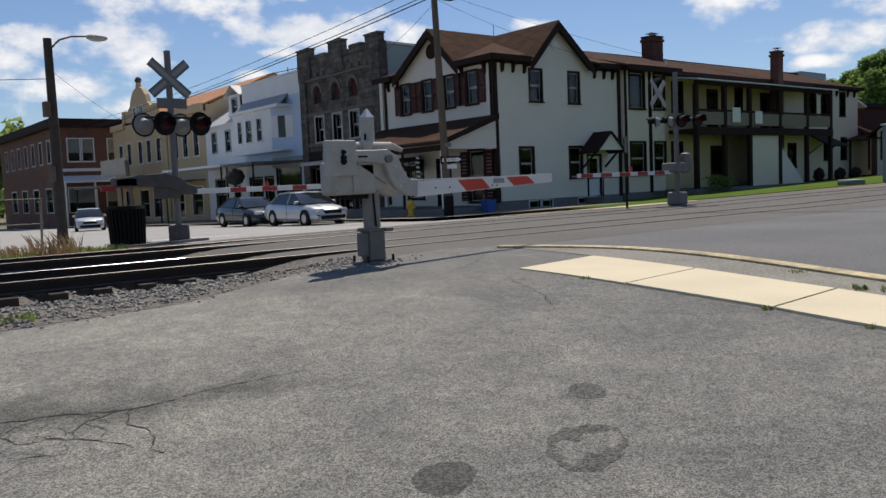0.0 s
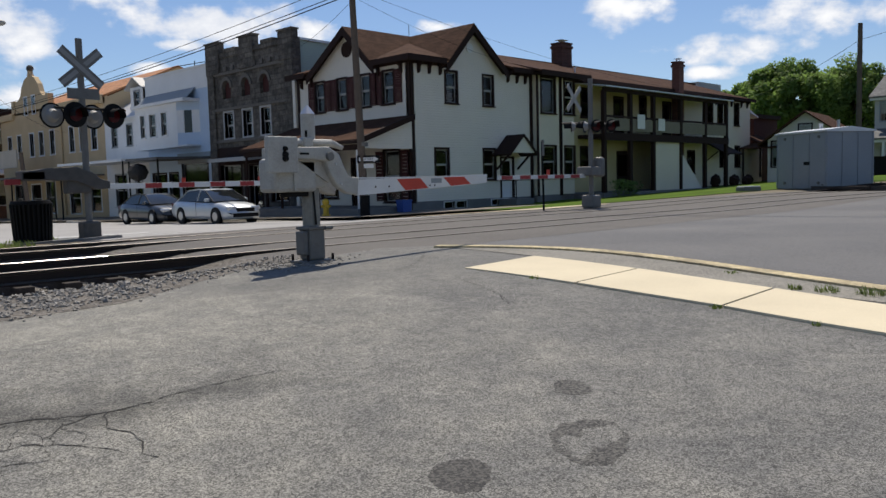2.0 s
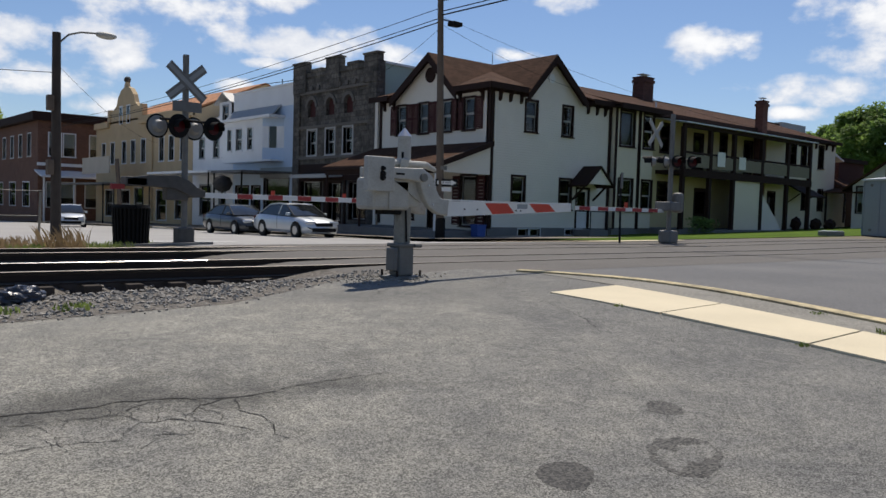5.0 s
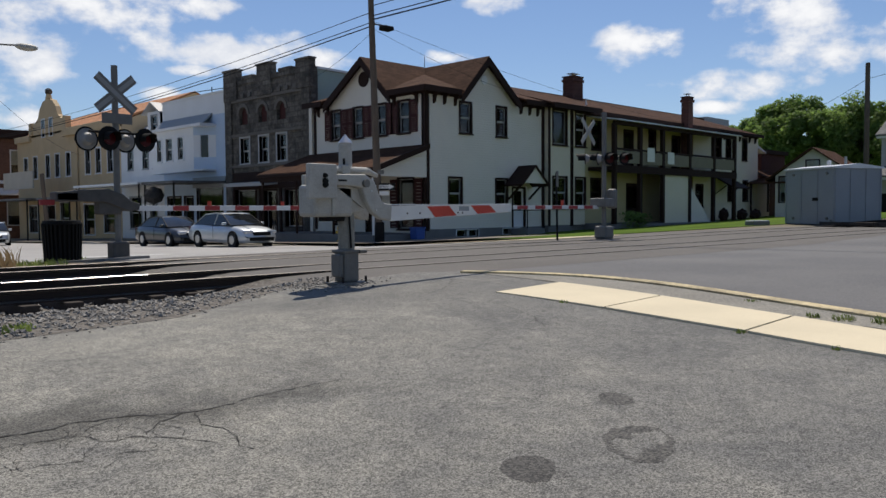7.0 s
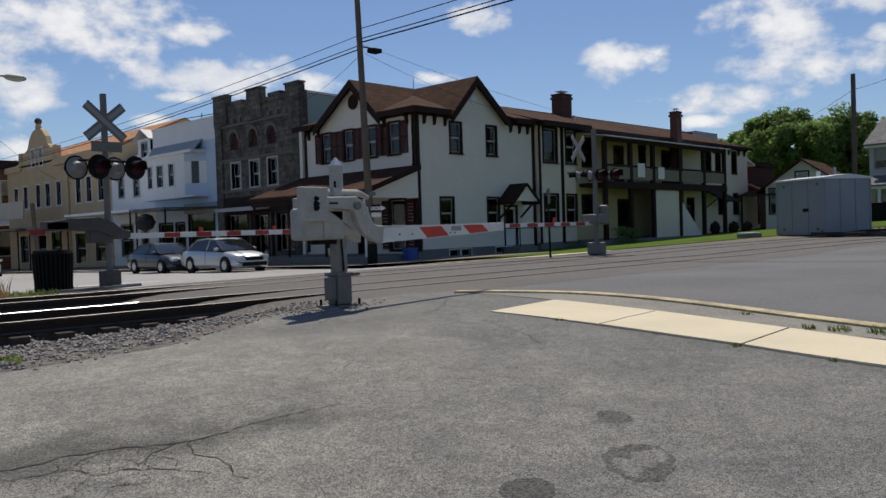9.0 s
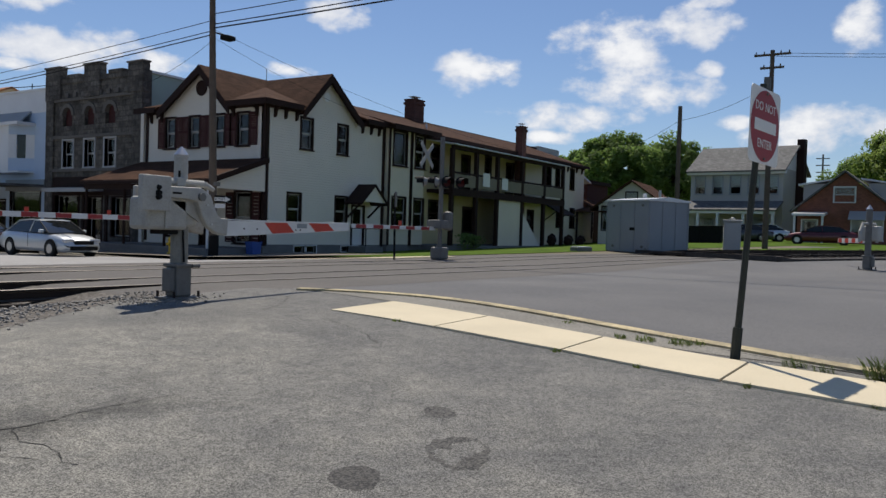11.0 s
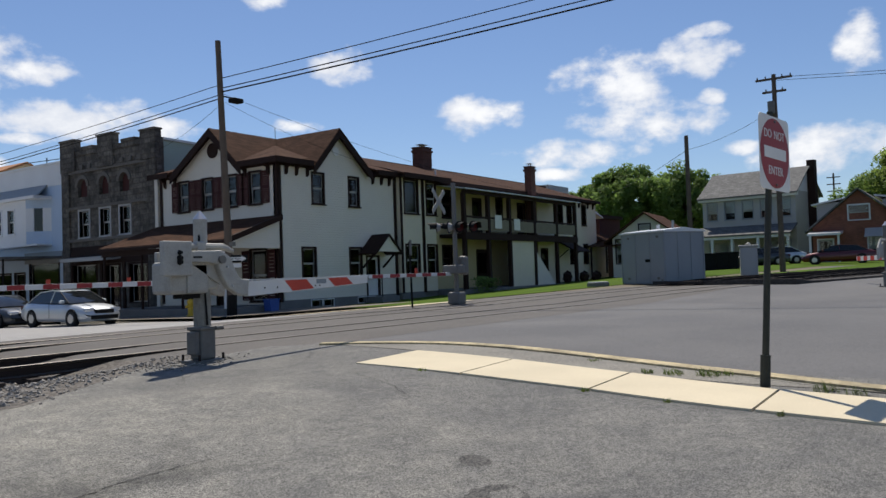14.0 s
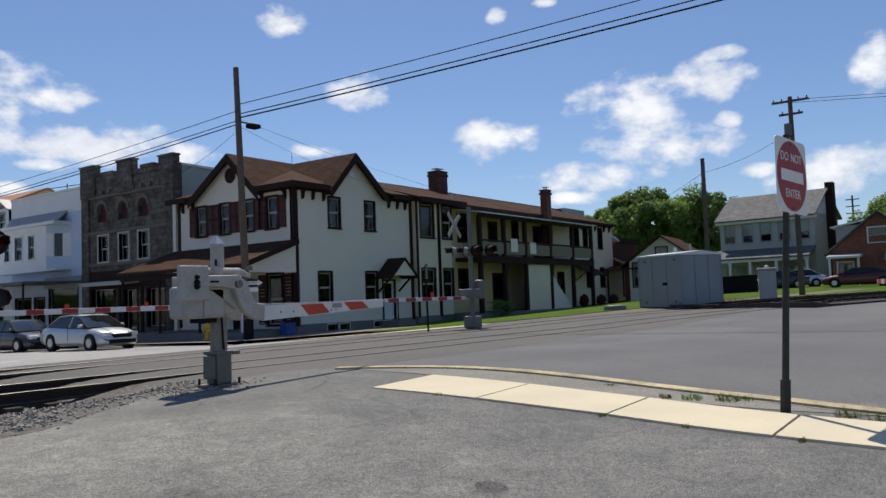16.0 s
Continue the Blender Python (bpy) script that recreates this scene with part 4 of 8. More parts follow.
def chimney(parent, x, y, z0, z1, w, d):
    bm = bmesh.new()
    box(bm, x - w / 2, x + w / 2, y - d / 2, y + d / 2, z0, z1)
    box(bm, x - w / 2 - 0.06, x + w / 2 + 0.06, y - d / 2 - 0.06, y + d / 2 + 0.06, z1 - 0.35, z1 - 0.2)
    box(bm, x - w / 2 - 0.04, x + w / 2 + 0.04, y - d / 2 - 0.04, y + d / 2 + 0.04, z1 - 0.09, z1)
    c = part("chimney", bm, M_CHIM, parent)
    bm = bmesh.new()
    for k in (-1, 1):
        box(bm, x + k * w * 0.28 - 0.02, x + k * w * 0.28 + 0.02, y - 0.02, y + 0.02, z1, z1 + 0.16)
    box(bm, x - w * 0.36, x + w * 0.36, y - d * 0.32, y + d * 0.32, z1 + 0.16, z1 + 0.19)
    part("chimney_cap", bm, M_TIN, c, "bright metal chimney cap")


# ---- the white corner house ----
X0, YW, ZE = 24.37, 26.41, 6.72
white = place("white_house", "large white sided house with brown roof and trim", "house", (30, 30, 0.2))
side_holes = [(25.86, 26.66, 1.40, 2.78), (29.14, 29.94, 1.40, 2.80), (26.62, 27.34, 4.93, 6.30), (29.2, 29.88, 4.92, 6.30), (30.42, 31.30, 0.42, 2.38)]
base_holes = [(26.3, 27.0, 0.06, 0.38), (27.12, 27.8, 0.06, 0.38), (29.6, 30.2, 0.1, 0.38), (30.3, 30.9, 0.1, 0.38)]
wall(white, "S", YW, X0, 32.85, 0.46, ZE, side_holes, M_WHITE)
wall(white, "S", YW - 0.02, X0 - 0.02, 32.85, -0.6, 0.46, [h[:2] + (h[2], 0.40) for h in base_holes], M_FOUND, name="foundation")
for h in base_holes:
    window(white, "S", YW - 0.02, h[0], h[1], h[2], 0.40, M_PALE, False, two=False, trim=0.03, name="basement_window")
front_w = [(27.45, 28.14), (29.05, 29.72), (30.74, 31.40), (32.46, 33.14)]
front_holes = [(a, b, 4.88, 6.28) for a, b in front_w] + [(27.2, 28.2, 0.5, 2.75), (29.6, 30.5, 0.3, 2.45), (31.7, 32.9, 0.7, 2.5)]
wall(white, "W", X0, YW, 34.6, 0.3, ZE, front_holes, M_WHITE)
wall(white, "W", X0 - 0.02, YW, 34.6, -0.7, 0.3, [], M_FOUND, name="foundation")
part("wall", box(bmesh.new(), X0 + 0.25, 59.0, 35.2, 35.45, -0.5, ZE), M_WHITE, white)
part("wall", box(bmesh.new(), X0 + 0.25, 36.5, 34.35, 34.6, -0.6, ZE), M_WHITE, white)
for h in side_holes[:4]:
    window(white, "S", YW, *h, M_TRIM, curtain=0.96 if h[2] > 3 else 0.6)
for k, (a, b) in enumerate(front_w):
    window(white, "W", X0, a, b, 4.88, 6.28, M_TRIM, curtain=0.85)
    shutter(white, "W", X0, a - 0.56, a - 0.1, 4.85, 6.32, M_SHUTTER)
    shutter(white, "W", X0, b + 0.1, b + 0.56, 4.85, 6.32, M_SHUTTER)
window(white, "W", X0, 27.2, 28.2, 0.5, 2.75, M_TRIM, curtain=0.8)
shutter(white, "W", X0, 26.62, 27.08, 0.5, 2.75, M_SHUTTER)
shutter(white, "W", X0, 28.32, 28.78, 0.5, 2.75, M_SHUTTER)
door(white, "W", X0, 29.6, 30.5, 0.3, 2.45, M_TRIM, M_TRIM)
window(white, "W", X0, 31.7, 32.9, 0.7, 2.5, M_TRIM, curtain=0.2, two=False)
# Corner boards, eaves, gables.
for u, z0 in ((X0 - 0.02, 0.4), (32.72, 0.35)):
    part("corner_board", slab_box("S", YW, u, u + 0.17, 0.0, 0.05, z0, ZE), M_TRIM, white)
part("corner_board", slab_box("W", X0, YW - 0.05, YW + 0.1, 0.0, 0.05, 0.4, ZE), M_TRIM, white)
part("corner_board", slab_box("W", X0, 34.45, 34.62, 0.0, 0.05, 0.4, ZE), M_TRIM, white)
OV = 0.42


def gable(face, c, ua, ub, uk, zk, depth_to):
    """A cross gable: wall triangle, two roof planes running back, rake boards."""
    bm = bmesh.new()
    pts = [(ua, ZE), (ub, ZE), (uk, zk - 0.12)]
    if face == "S":
        prism(bm, pts, "y", c, c + 0.25)
    else:
        prism(bm, pts, "x", c, c + 0.25)
    part("gable_wall", bm, M_WHITE, white)
    over = 0.34
    def P(u, v, z):
        return (u, c - v, z) if face == "S" else (c - v, u, z)
    ext = 0.22
    for us in (ua, ub):
        s = 1 if us > uk else -1
        run = abs(us - uk)
        drop = (zk - ZE) / run
        ue = us + s * ext
        ze = ZE - drop * ext
        roof_slab(white, [P(uk, over, zk + 0.1), P(ue, over, ze + 0.1), P(ue, -depth_to, ze + 0.1), P(uk, -depth_to, zk + 0.1)], 0.1, M_BROWN, "gable_roof")
        roof_slab(white, [P(uk, over + 0.03, zk + 0.06), P(ue, over + 0.03, ze + 0.06), P(ue, over - 0.03, ze + 0.06), P(uk, over - 0.03, zk + 0.06)], 0.38, M_TRIM, "rake_board")
        roof_slab(white, [P(uk, over - 0.03, zk - 0.02), P(ue, over - 0.03, ze - 0.02), P(ue, 0.0, ze - 0.02), P(uk, 0.0, zk - 0.02)], 0.06, M_TRIM, "soffit")
    return P


gable("S", YW, 26.6, 30.45, 28.28, 8.5, 5.0)
gable("W", X0, 28.6, 33.2, 30.5, 8.53, 5.0)
bm = bmesh.new()
bmesh.ops.create_cone(bm, cap_ends=True, segments=24, radius1=0.36, radius2=0.36, depth=0.08, matrix=Matrix.Translation((X0 - 0.02, 30.62, 7.6)) @ Matrix.Rotation(radians(90), 4, "Y"))
part("round_vent", bm, M_TRIM, white, "dark round attic vent")
bm = bmesh.new()
bmesh.ops.create_cone(bm, cap_ends=True, segments=20, radius1=0.22, radius2=0.22, depth=0.06, matrix=Matrix.Translation((28.28, YW - 0.01, 7.5)) @ Matrix.Rotation(radians(90), 4, "X"))
part("round_vent", bm, M_PALE, white, "white round attic vent")
# Hipped main roof over the front block and the long wing.
RZ = 8.45
xe, ye = X0 - OV, YW - OV



def z_south(y):
    return ZE + 0.08 + (RZ - ZE - 0.08) * (y - ye) / (30.9 - ye)


def z_west(x):
    return ZE + 0.08 + (RZ - ZE - 0.08) * (x - xe) / (28.6 - xe)


yi, xi = YW + 0.3, X0 + 0.3
roof_slab(white, [(x, y, z_south(y)) for x, y in ((xe, ye), (26.45, ye), (26.45, yi), (30.9, yi), (30.9, ye), (36.6, ye), (36.6, 30.9), (28.6, 30.9))], 0.1, M_BROWN)
roof_slab(white, [(x, y, z_west(x)) for x, y in ((xe, ye), (28.6, 30.9), (xe, 35.1), (xe, 33.4), (xi, 33.4), (xi, 28.6), (xe, 28.6))], 0.1, M_BROWN)
roof_slab(white, [(xe, 35.1, ZE + 0.08), (28.6, 30.9, RZ), (59.4, 30.9, RZ), (59.4, 35.9, ZE + 0.08)], 0.1, M_BROWN)
roof_slab(white, [(36.6, ye + 0.15, ZE + 0.02), (59.4, ye + 0.15, ZE + 0.02), (57.2, 30.9, RZ - 0.05), (36.6, 30.9, RZ - 0.05)], 0.1, M_BROWN)
roof_slab(white, [(59.4, ye + 0.15, ZE + 0.02), (59.4, 35.9, ZE + 0.02), (57.2, 30.9, RZ - 0.05)], 0.1, M_BROWN)
for a, b in ((X0 - OV, 26.3), (31.0, 33.0)):
    part("fascia", box(bmesh.new(), a, b, ye - 0.03, ye + 0.03, ZE - 0.16, ZE + 0.1), M_TRIM, white)
    part("soffit", box(bmesh.new(), a, b, ye + 0.03, YW, ZE - 0.08, ZE - 0.02), M_TRIM, white)
for a, b in ((ye, 28.5), (33.5, 35.1)):
    part("fascia", box(bmesh.new(), xe - 0.03, xe + 0.03, a, b, ZE - 0.16, ZE + 0.1), M_TRIM, white)
    part("soffit", box(bmesh.new(), xe + 0.03, X0, a, b, ZE - 0.08, ZE - 0.02), M_TRIM, white)
for a, b in ((X0, 26.5), (30.85, 32.8)):
    part("frieze", slab_box("S", YW, a, b, 0.0, 0.04, ZE - 0.22, ZE - 0.08), M_TRIM, white)
for a, b in ((YW, 28.65), (33.35, 34.6)):
    part("frieze", slab_box("W", X0, a, b, 0.0, 0.04, ZE - 0.2, ZE - 0.08), M_TRIM, white)
def bracket(face, c, u):
    bm = bmesh.new()
    pts = [(0.0, ZE - 0.62), (0.1, ZE - 0.55), (0.14, ZE - 0.3), (0.36, ZE - 0.18), (0.36, ZE - 0.08), (0.0, ZE - 0.08)]
    prism(bm, [((c - p[0]), p[1]) for p in pts], "x" if face == "S" else "y", u - 0.06, u + 0.06)
    part("bracket", bm, M_TRIM, white)
for u in (24.9, 25.55, 26.25, 31.0, 31.7, 32.35):
    bracket("S", YW, u)
for u in (26.9, 28.4, 33.4, 34.2):
    bracket("W", X0, u)
# Shallow bay beside the wing.
BX0, BX1, BY = 32.95, 35.05, YW - 0.28
bay_holes = [(33.35, 34.5, 1.42, 3.0), (35.35, 36.2, 1.42, 3.0), (33.35, 34.5, 4.75, 6.5), (35.35, 36.2, 4.75, 6.5)]
wall(white, "S", BY, BX0, BX1, 0.5, ZE, bay_holes, M_CREAM)
for h in bay_holes:
    window(white, "S", BY, *h, M_TRIM, curtain=0.98 if h[2] > 4 else 0.55, two=h[2] < 4 or h[0] > 35)
part("foundation", slab_box("S", BY, BX0, BX1, -0.24, -0.02, -0.3, 0.5), M_FOUND, white)
part("side_wall", box(bmesh.new(), BX1 - 0.2, BX1, BY + 0.25, YW + 1.5, 0.4, ZE), M_WHITE, white)
for u in (BX0 - 0.03, 34.86, BX1 - 0.12):
    part("corner_board", slab_box("S", BY, u, u + 0.15, 0.0, 0.05, 0.45, ZE), M_TRIM, white)
roof_slab(white, [(32.6, BY - 0.62, ZE + 0.05), (36.95, BY - 0.62, ZE + 0.05), (36.7, 28.6, ZE + 0.9), (32.9, 28.6, ZE + 0.9)], 0.1, M_BROWN, "bay_roof")
part("fascia", box(bmesh.new(), 32.6, 36.95, BY - 0.66, BY - 0.6, ZE - 0.2, ZE + 0.07), M_TRIM, white)
part("soffit", box(bmesh.new(), 32.6, 36.95, BY - 0.6, BY, ZE - 0.12, ZE - 0.05), M_TRIM, white)
# Small gabled hood over the side door, with braces and steps.
door(white, "S", YW, 30.42, 31.30, 0.42, 2.38, M_PALE, M_TRIM, 0.45)
bm = bmesh.new()
prism(bm, [(29.95, 2.62), (31.75, 2.62), (30.85, 3.42)], "y", YW - 1.05, YW - 0.95)
part("hood_gable", bm, M_WHITE, white)
for s in (-1, 1):
    roof_slab(white, [(30.85, YW - 1.15, 3.52), (30.85 + s * 1.08, YW - 1.15, 2.56), (30.85 + s * 1.08, YW, 2.56), (30.85, YW, 3.52)], 0.09, M_TRIM, "hood_roof")
    bar(white, "brace", (30.85 + s * 0.8, YW - 0.9, 2.6), (30.85 + s * 0.8, YW - 0.03, 1.85), 0.08, M_TRIM)
part("step", box(bmesh.new(), 30.2, 31.6, YW - 1.1, YW - 0.02, 0.0, 0.4, 0.015), M_FOUND, white)
for x in (30.25, 31.55):
    bar(white, "hand_rail", (x, YW - 1.05, 1.3), (x, YW - 0.05, 1.3), 0.04, M_BLACK)
    bar(white, "rail_post", (x, YW - 1.05, 0.3), (x, YW - 1.05, 1.3), 0.04, M_BLACK)
# Front porch: shed roof on posts, white end board, striped post.
PX, PZ = 21.15, 3.05
roof_slab(white, [(X0, YW - 0.25, 4.25), (PX, YW - 0.25, PZ + 0.08), (PX, 35.0, PZ + 0.08), (X0, 35.0, 4.25)], 0.1, M_BROWN, "porch_roof")
bm = bmesh.new()
prism(bm, [(X0, 4.1), (PX + 0.25, 3.1), (PX + 0.25, 2.78), (X0, 2.78)], "y", YW - 0.06, YW + 0.04)
part("porch_end", bm, M_WHITE, white)
roof_slab(white, [(X0, YW - 0.3, 4.27), (PX, YW - 0.3, PZ + 0.1), (PX, YW - 0.16, PZ + 0.1), (X0, YW - 0.16, 4.27)], 0.24, M_TRIM, "porch_rake")
part("porch_beam", box(bmesh.new(), PX + 0.12, PX + 0.3, YW - 0.05, 34.95, 2.72, 2.95), M_TRIM, white)
part("gutter", box(bmesh.new(), PX - 0.1, PX + 0.02, YW - 0.3, 35.0, 2.97, 3.09, 0.02), M_TRIM, white)
for i, y in enumerate((YW + 0.06, 29.2, 32.0, 34.85)):
    g = ground_z(PX, y)
    part("porch_post", tb((PX + 0.21, y, g + 0.1), (PX + 0.21, y, 2.75), 0.06), M_TRIM if i else M_PALE, white)
for k in range(16):
    z = 1.0 + k * 0.1
    m = Matrix.Translation((PX + 0.21, 28.1, z)) @ Matrix.Rotation(radians(25), 4, "X")
    bm = bmesh.new()
    bmesh.ops.create_cone(bm, cap_ends=True, segments=12, radius1=0.075, radius2=0.075, depth=0.06, matrix=m)
    part("barber_stripe", bm, M_PALE if k % 2 else M_BLACK, white)
part("porch_floor", box(bmesh.new(), PX + 0.1, X0 - 0.05, YW, 34.95, -0.3, 0.28), M_FOUND, white)
sg = part("shop_sign", box(bmesh.new(), X0 - 0.5, X0 - 0.44, 31.2, 33.0, 2.05, 2.7, 0.01), M_BLACK, white, "black hanging sign with pale lettering")


def text_mesh(words, size, m, depth=0.004):
    cu = bpy.data.curves.new("text", "FONT")
    cu.body, cu.size, cu.align_x, cu.align_y, cu.extrude = words, size, "CENTER", "CENTER", depth
    ob = bpy.data.objects.new("text", cu)
    scene.collection.objects.link(ob)
    me = bpy.data.meshes.new_from_object(ob.evaluated_get(bpy.context.evaluated_depsgraph_get()))
    bpy.data.objects.remove(ob)
    bpy.data.curves.remove(cu)
    bm = bmesh.new()
    bm.from_mesh(me)
    bpy.data.meshes.remove(me)
    bmesh.ops.transform(bm, matrix=m, verts=bm.verts)
    return bm


FACE_W = Matrix(((0, 0, -1, 0), (-1, 0, 0, 0), (0, 1, 0, 0), (0, 0, 0, 1)))
part("lettering", text_mesh("HAIR CUTS", 0.28, Matrix.Translation((X0 - 0.505, 32.1, 2.37)) @ FACE_W), M_SIGNWHITE, sg)
# The long wing: plain wall, two-storey gallery, far block.
wing_holes = [(37.3, 38.2, 4.7, 6.2), (40.6, 41.5, 3.75, 5.9), (43.4, 44.1, 4.7, 6.1), (46.2, 47.1, 3.75, 5.9), (48.6, 49.5, 4.7, 6.1), (37.2, 38.1, 1.6, 3.0), (40.9, 42.2, 0.62, 2.75), (46.6, 47.6, 0.62, 2.8), (49.4, 50.3, 1.5, 2.9)]
far_holes = [(52.2, 52.95, 4.85, 6.35), (53.75, 54.45, 4.85, 6.35), (56.35, 57.05, 4.85, 6.35), (54.1, 54.8, 1.9, 3.3), (56.5, 57.2, 1.9, 3.3)]
wall(white, "S", YW + 0.0, 35.06, 45.3, 0.5, ZE, [h for h in wing_holes if h[1] < 45], M_YELSIDE)
wall(white, "S", YW + 0.0, 45.3, 49.0, 0.5, ZE, [h for h in wing_holes if 45 < h[0] < 48], M_YELSIDE)
wall(white, "S", YW + 0.0, 48.4 + 0.6, 59.0, 0.55, ZE, [h for h in far_holes] + [(49.4, 50.3, 1.5, 2.9)], M_CREAM)
part("foundation", slab_box("S", YW, 35.06, 59.0, -0.24, 0.02, -0.3, 0.55), M_FOUND, white)
part("wall", box(bmesh.new(), 58.75, 59.0, YW + 0.25, 35.2, 0.4, ZE), M_WHITE, white)
for h in wing_holes:
    if h[3] - h[2] > 2:
        if h[0] < 48:
            door(white, "S", YW, *h, M_TRIM, M_TRIM, 0.35)
    elif h[0] < 45 or h[0] > 49:
        window(white, "S", YW, *h, M_TRIM, sash=M_TRIM, curtain=0.3)
for h in far_holes:
    window(white, "S", YW, *h, M_TRIM, sash=M_TRIM, curtain=0.4)
part("frieze", slab_box("S", YW, 36.5, 59.0, 0.0, 0.04, ZE - 0.22, ZE - 0.08), M_TRIM, white)
part("fascia", box(bmesh.new(), 36.6, 59.4, ye + 0.12, ye + 0.18, ZE - 0.16, ZE + 0.06), M_TRIM, white)
part("soffit", box(bmesh.new(), 36.6, 59.4, ye + 0.18, YW, ZE - 0.1, ZE - 0.04), M_TRIM, white)
for u in (52.6, 53.4, 54.9, 55.8, 57.4, 58.4):
    bracket("S", YW, u)
GY = YW - 1.75
part("gallery_floor", box(bmesh.new(), 36.9, 51.6, GY, YW - 0.02, 3.46, 3.66), M_TRIM, white)
part("gallery_fascia", box(bmesh.new(), 36.9, 51.6, GY - 0.05, GY, 3.3, 3.72), M_TRIM, white)
roof_slab(white, [(36.7, GY - 0.25, 6.18), (51.9, GY - 0.25, 6.18), (51.9, YW, 6.5), (36.7, YW, 6.5)], 0.07, M_TIN, "gallery_roof")
part("gallery_beam", box(bmesh.new(), 36.9, 51.6, GY, GY + 0.14, 5.9, 6.12), M_TRIM, white)
for x in (36.98, 39.6, 42.1, 45.3, 48.5, 51.5):
    g = ground_z(x, GY)
    part("gallery_post", box(bmesh.new(), x - 0.13, x + 0.13, GY + 0.0, GY + 0.2, g - 0.1, 5.95), M_TRIM, white)
for x0, x1 in ((37.1, 39.5), (39.7, 42.0), (42.2, 45.2), (45.4, 48.4), (48.6, 51.4)):
    part("balustrade", box(bmesh.new(), x0, x1, GY + 0.04, GY + 0.09, 3.85, 4.52), M_BALUST, white)
    part("hand_rail", box(bmesh.new(), x0, x1, GY + 0.02, GY + 0.12, 4.55, 4.66), M_TRIM, white)
for x0, x1, z0, z1 in ((40.2, 41.0, 4.0, 4.8), (42.5, 43.25, 3.95, 4.65)):
    part("hanging_sheet", box(bmesh.new(), x0, x1, GY - 0.03, GY - 0.015, z0, z1), M_CURTAIN, white, "white sheet hung over the balustrade")
part("screen_wall", box(bmesh.new(), 42.3, 45.2, GY + 0.08, GY + 0.16, 0.5, 3.4), M_CREAM, white, "pale boarded screen under the gallery")
bm = bmesh.new()
prism(bm, [(45.45, 0.5), (48.1, 0.5), (45.45, 2.7)], "y", GY + 0.08, GY + 0.16)
part("stair_screen", bm, M_WHITE, white, "white sloping stair screen")
part("terrace", box(bmesh.new(), 36.5, 59.0, GY - 0.2, YW - 0.02, 0.0, 0.5), M_FOUND, white)
roof_slab(white, [(51.6, YW - 1.6, 2.75), (54.2, YW - 1.6, 2.75), (53.9, YW, 3.6), (51.9, YW, 3.6)], 0.1, M_TRIM, "hood_roof")
for x in (51.8, 54.0):
    bar(white, "brace", (x, YW - 1.0, 2.9), (x, YW - 0.03, 2.2), 0.06, M_TRIM)
chimney(white, 41.9, 31.0, 7.9, 9.75, 1.05, 0.8)
chimney(white, 47.45, 26.05, 0.3, 8.5, 0.6, 0.5)
part("vent_pipe", tb((39.3, 28.2, 7.0), (39.3, 28.2, 7.75), 0.05), M_PALE, white)
part("aerial", tb((28.4, 30.6, 8.3), (28.4, 30.6, 9.2), 0.015, n=6), M_BLACK, white)
# Added near-black floors, walls and ceilings stand in for dim rooms.
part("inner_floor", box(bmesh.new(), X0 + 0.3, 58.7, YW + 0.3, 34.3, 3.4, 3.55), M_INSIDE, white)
part("dark_backing", box(bmesh.new(), X0 + 0.3, 58.7, YW + 3.2, YW + 3.3, 0.3, 6.7), M_INSIDE, white)
part("dark_backing", box(bmesh.new(), X0 + 3.2, X0 + 3.3, YW + 0.3, 34.3, 0.3, 6.7), M_INSIDE, white)
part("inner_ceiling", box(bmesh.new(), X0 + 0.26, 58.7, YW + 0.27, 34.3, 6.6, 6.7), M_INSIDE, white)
for x, w, h, m in ((53.2, 0.9, 0.8, "dark"), (55.3, 1.2, 0.75, "dark"), (50.4, 0.6, 0.9, "dark")):
    bm = bmesh.new()
    bmesh.ops.create_icosphere(bm, subdivisions=3, radius=0.5)
    for v in bm.verts:
        v.co *= 1 + 0.35 * noise.noise(v.co * 4)
        v.co = Vector((v.co.x * w, v.co.y * 0.6, v.co.z * h + 0.4))
    single("garden_clutter", bm, M_TRIM, "dark covered bundle standing on the terrace", "clutter", at=(x, GY + 0.3, 0.5), group="things on the terrace")
# ---- the row of houses along the street ----
RX = 24.85
tower = place("stone_building", "dark grey stone building with battlements and arches", "house", (26, 40, -0.4))
TY0, TY1, TZ = 35.55, 44.15, 8.75
tw = [(41.6, 42.55), (39.65, 40.55), (37.85, 38.75)]
arches = [(41.75, 42.65), (39.75, 40.6), (37.9, 38.75)]
t_holes = [(a, b, 4.15, 5.6) for a, b in tw] + [(a, b, 6.4, 7.45) for a, b in arches] + [(41.0, 43.2, 0.3, 2.6), (38.9, 40.1, 0.0, 2.5), (36.4, 38.0, 0.5, 2.5)]
wall(tower, "W", RX, TY0, TY1, -1.2, TZ, t_holes, M_STONE, 0.45)
for a, b in tw:
    window(tower, "W", RX, a, b, 4.15, 5.6, M_SASH, curtain=0.35, trim=0.11, deep=0.2)
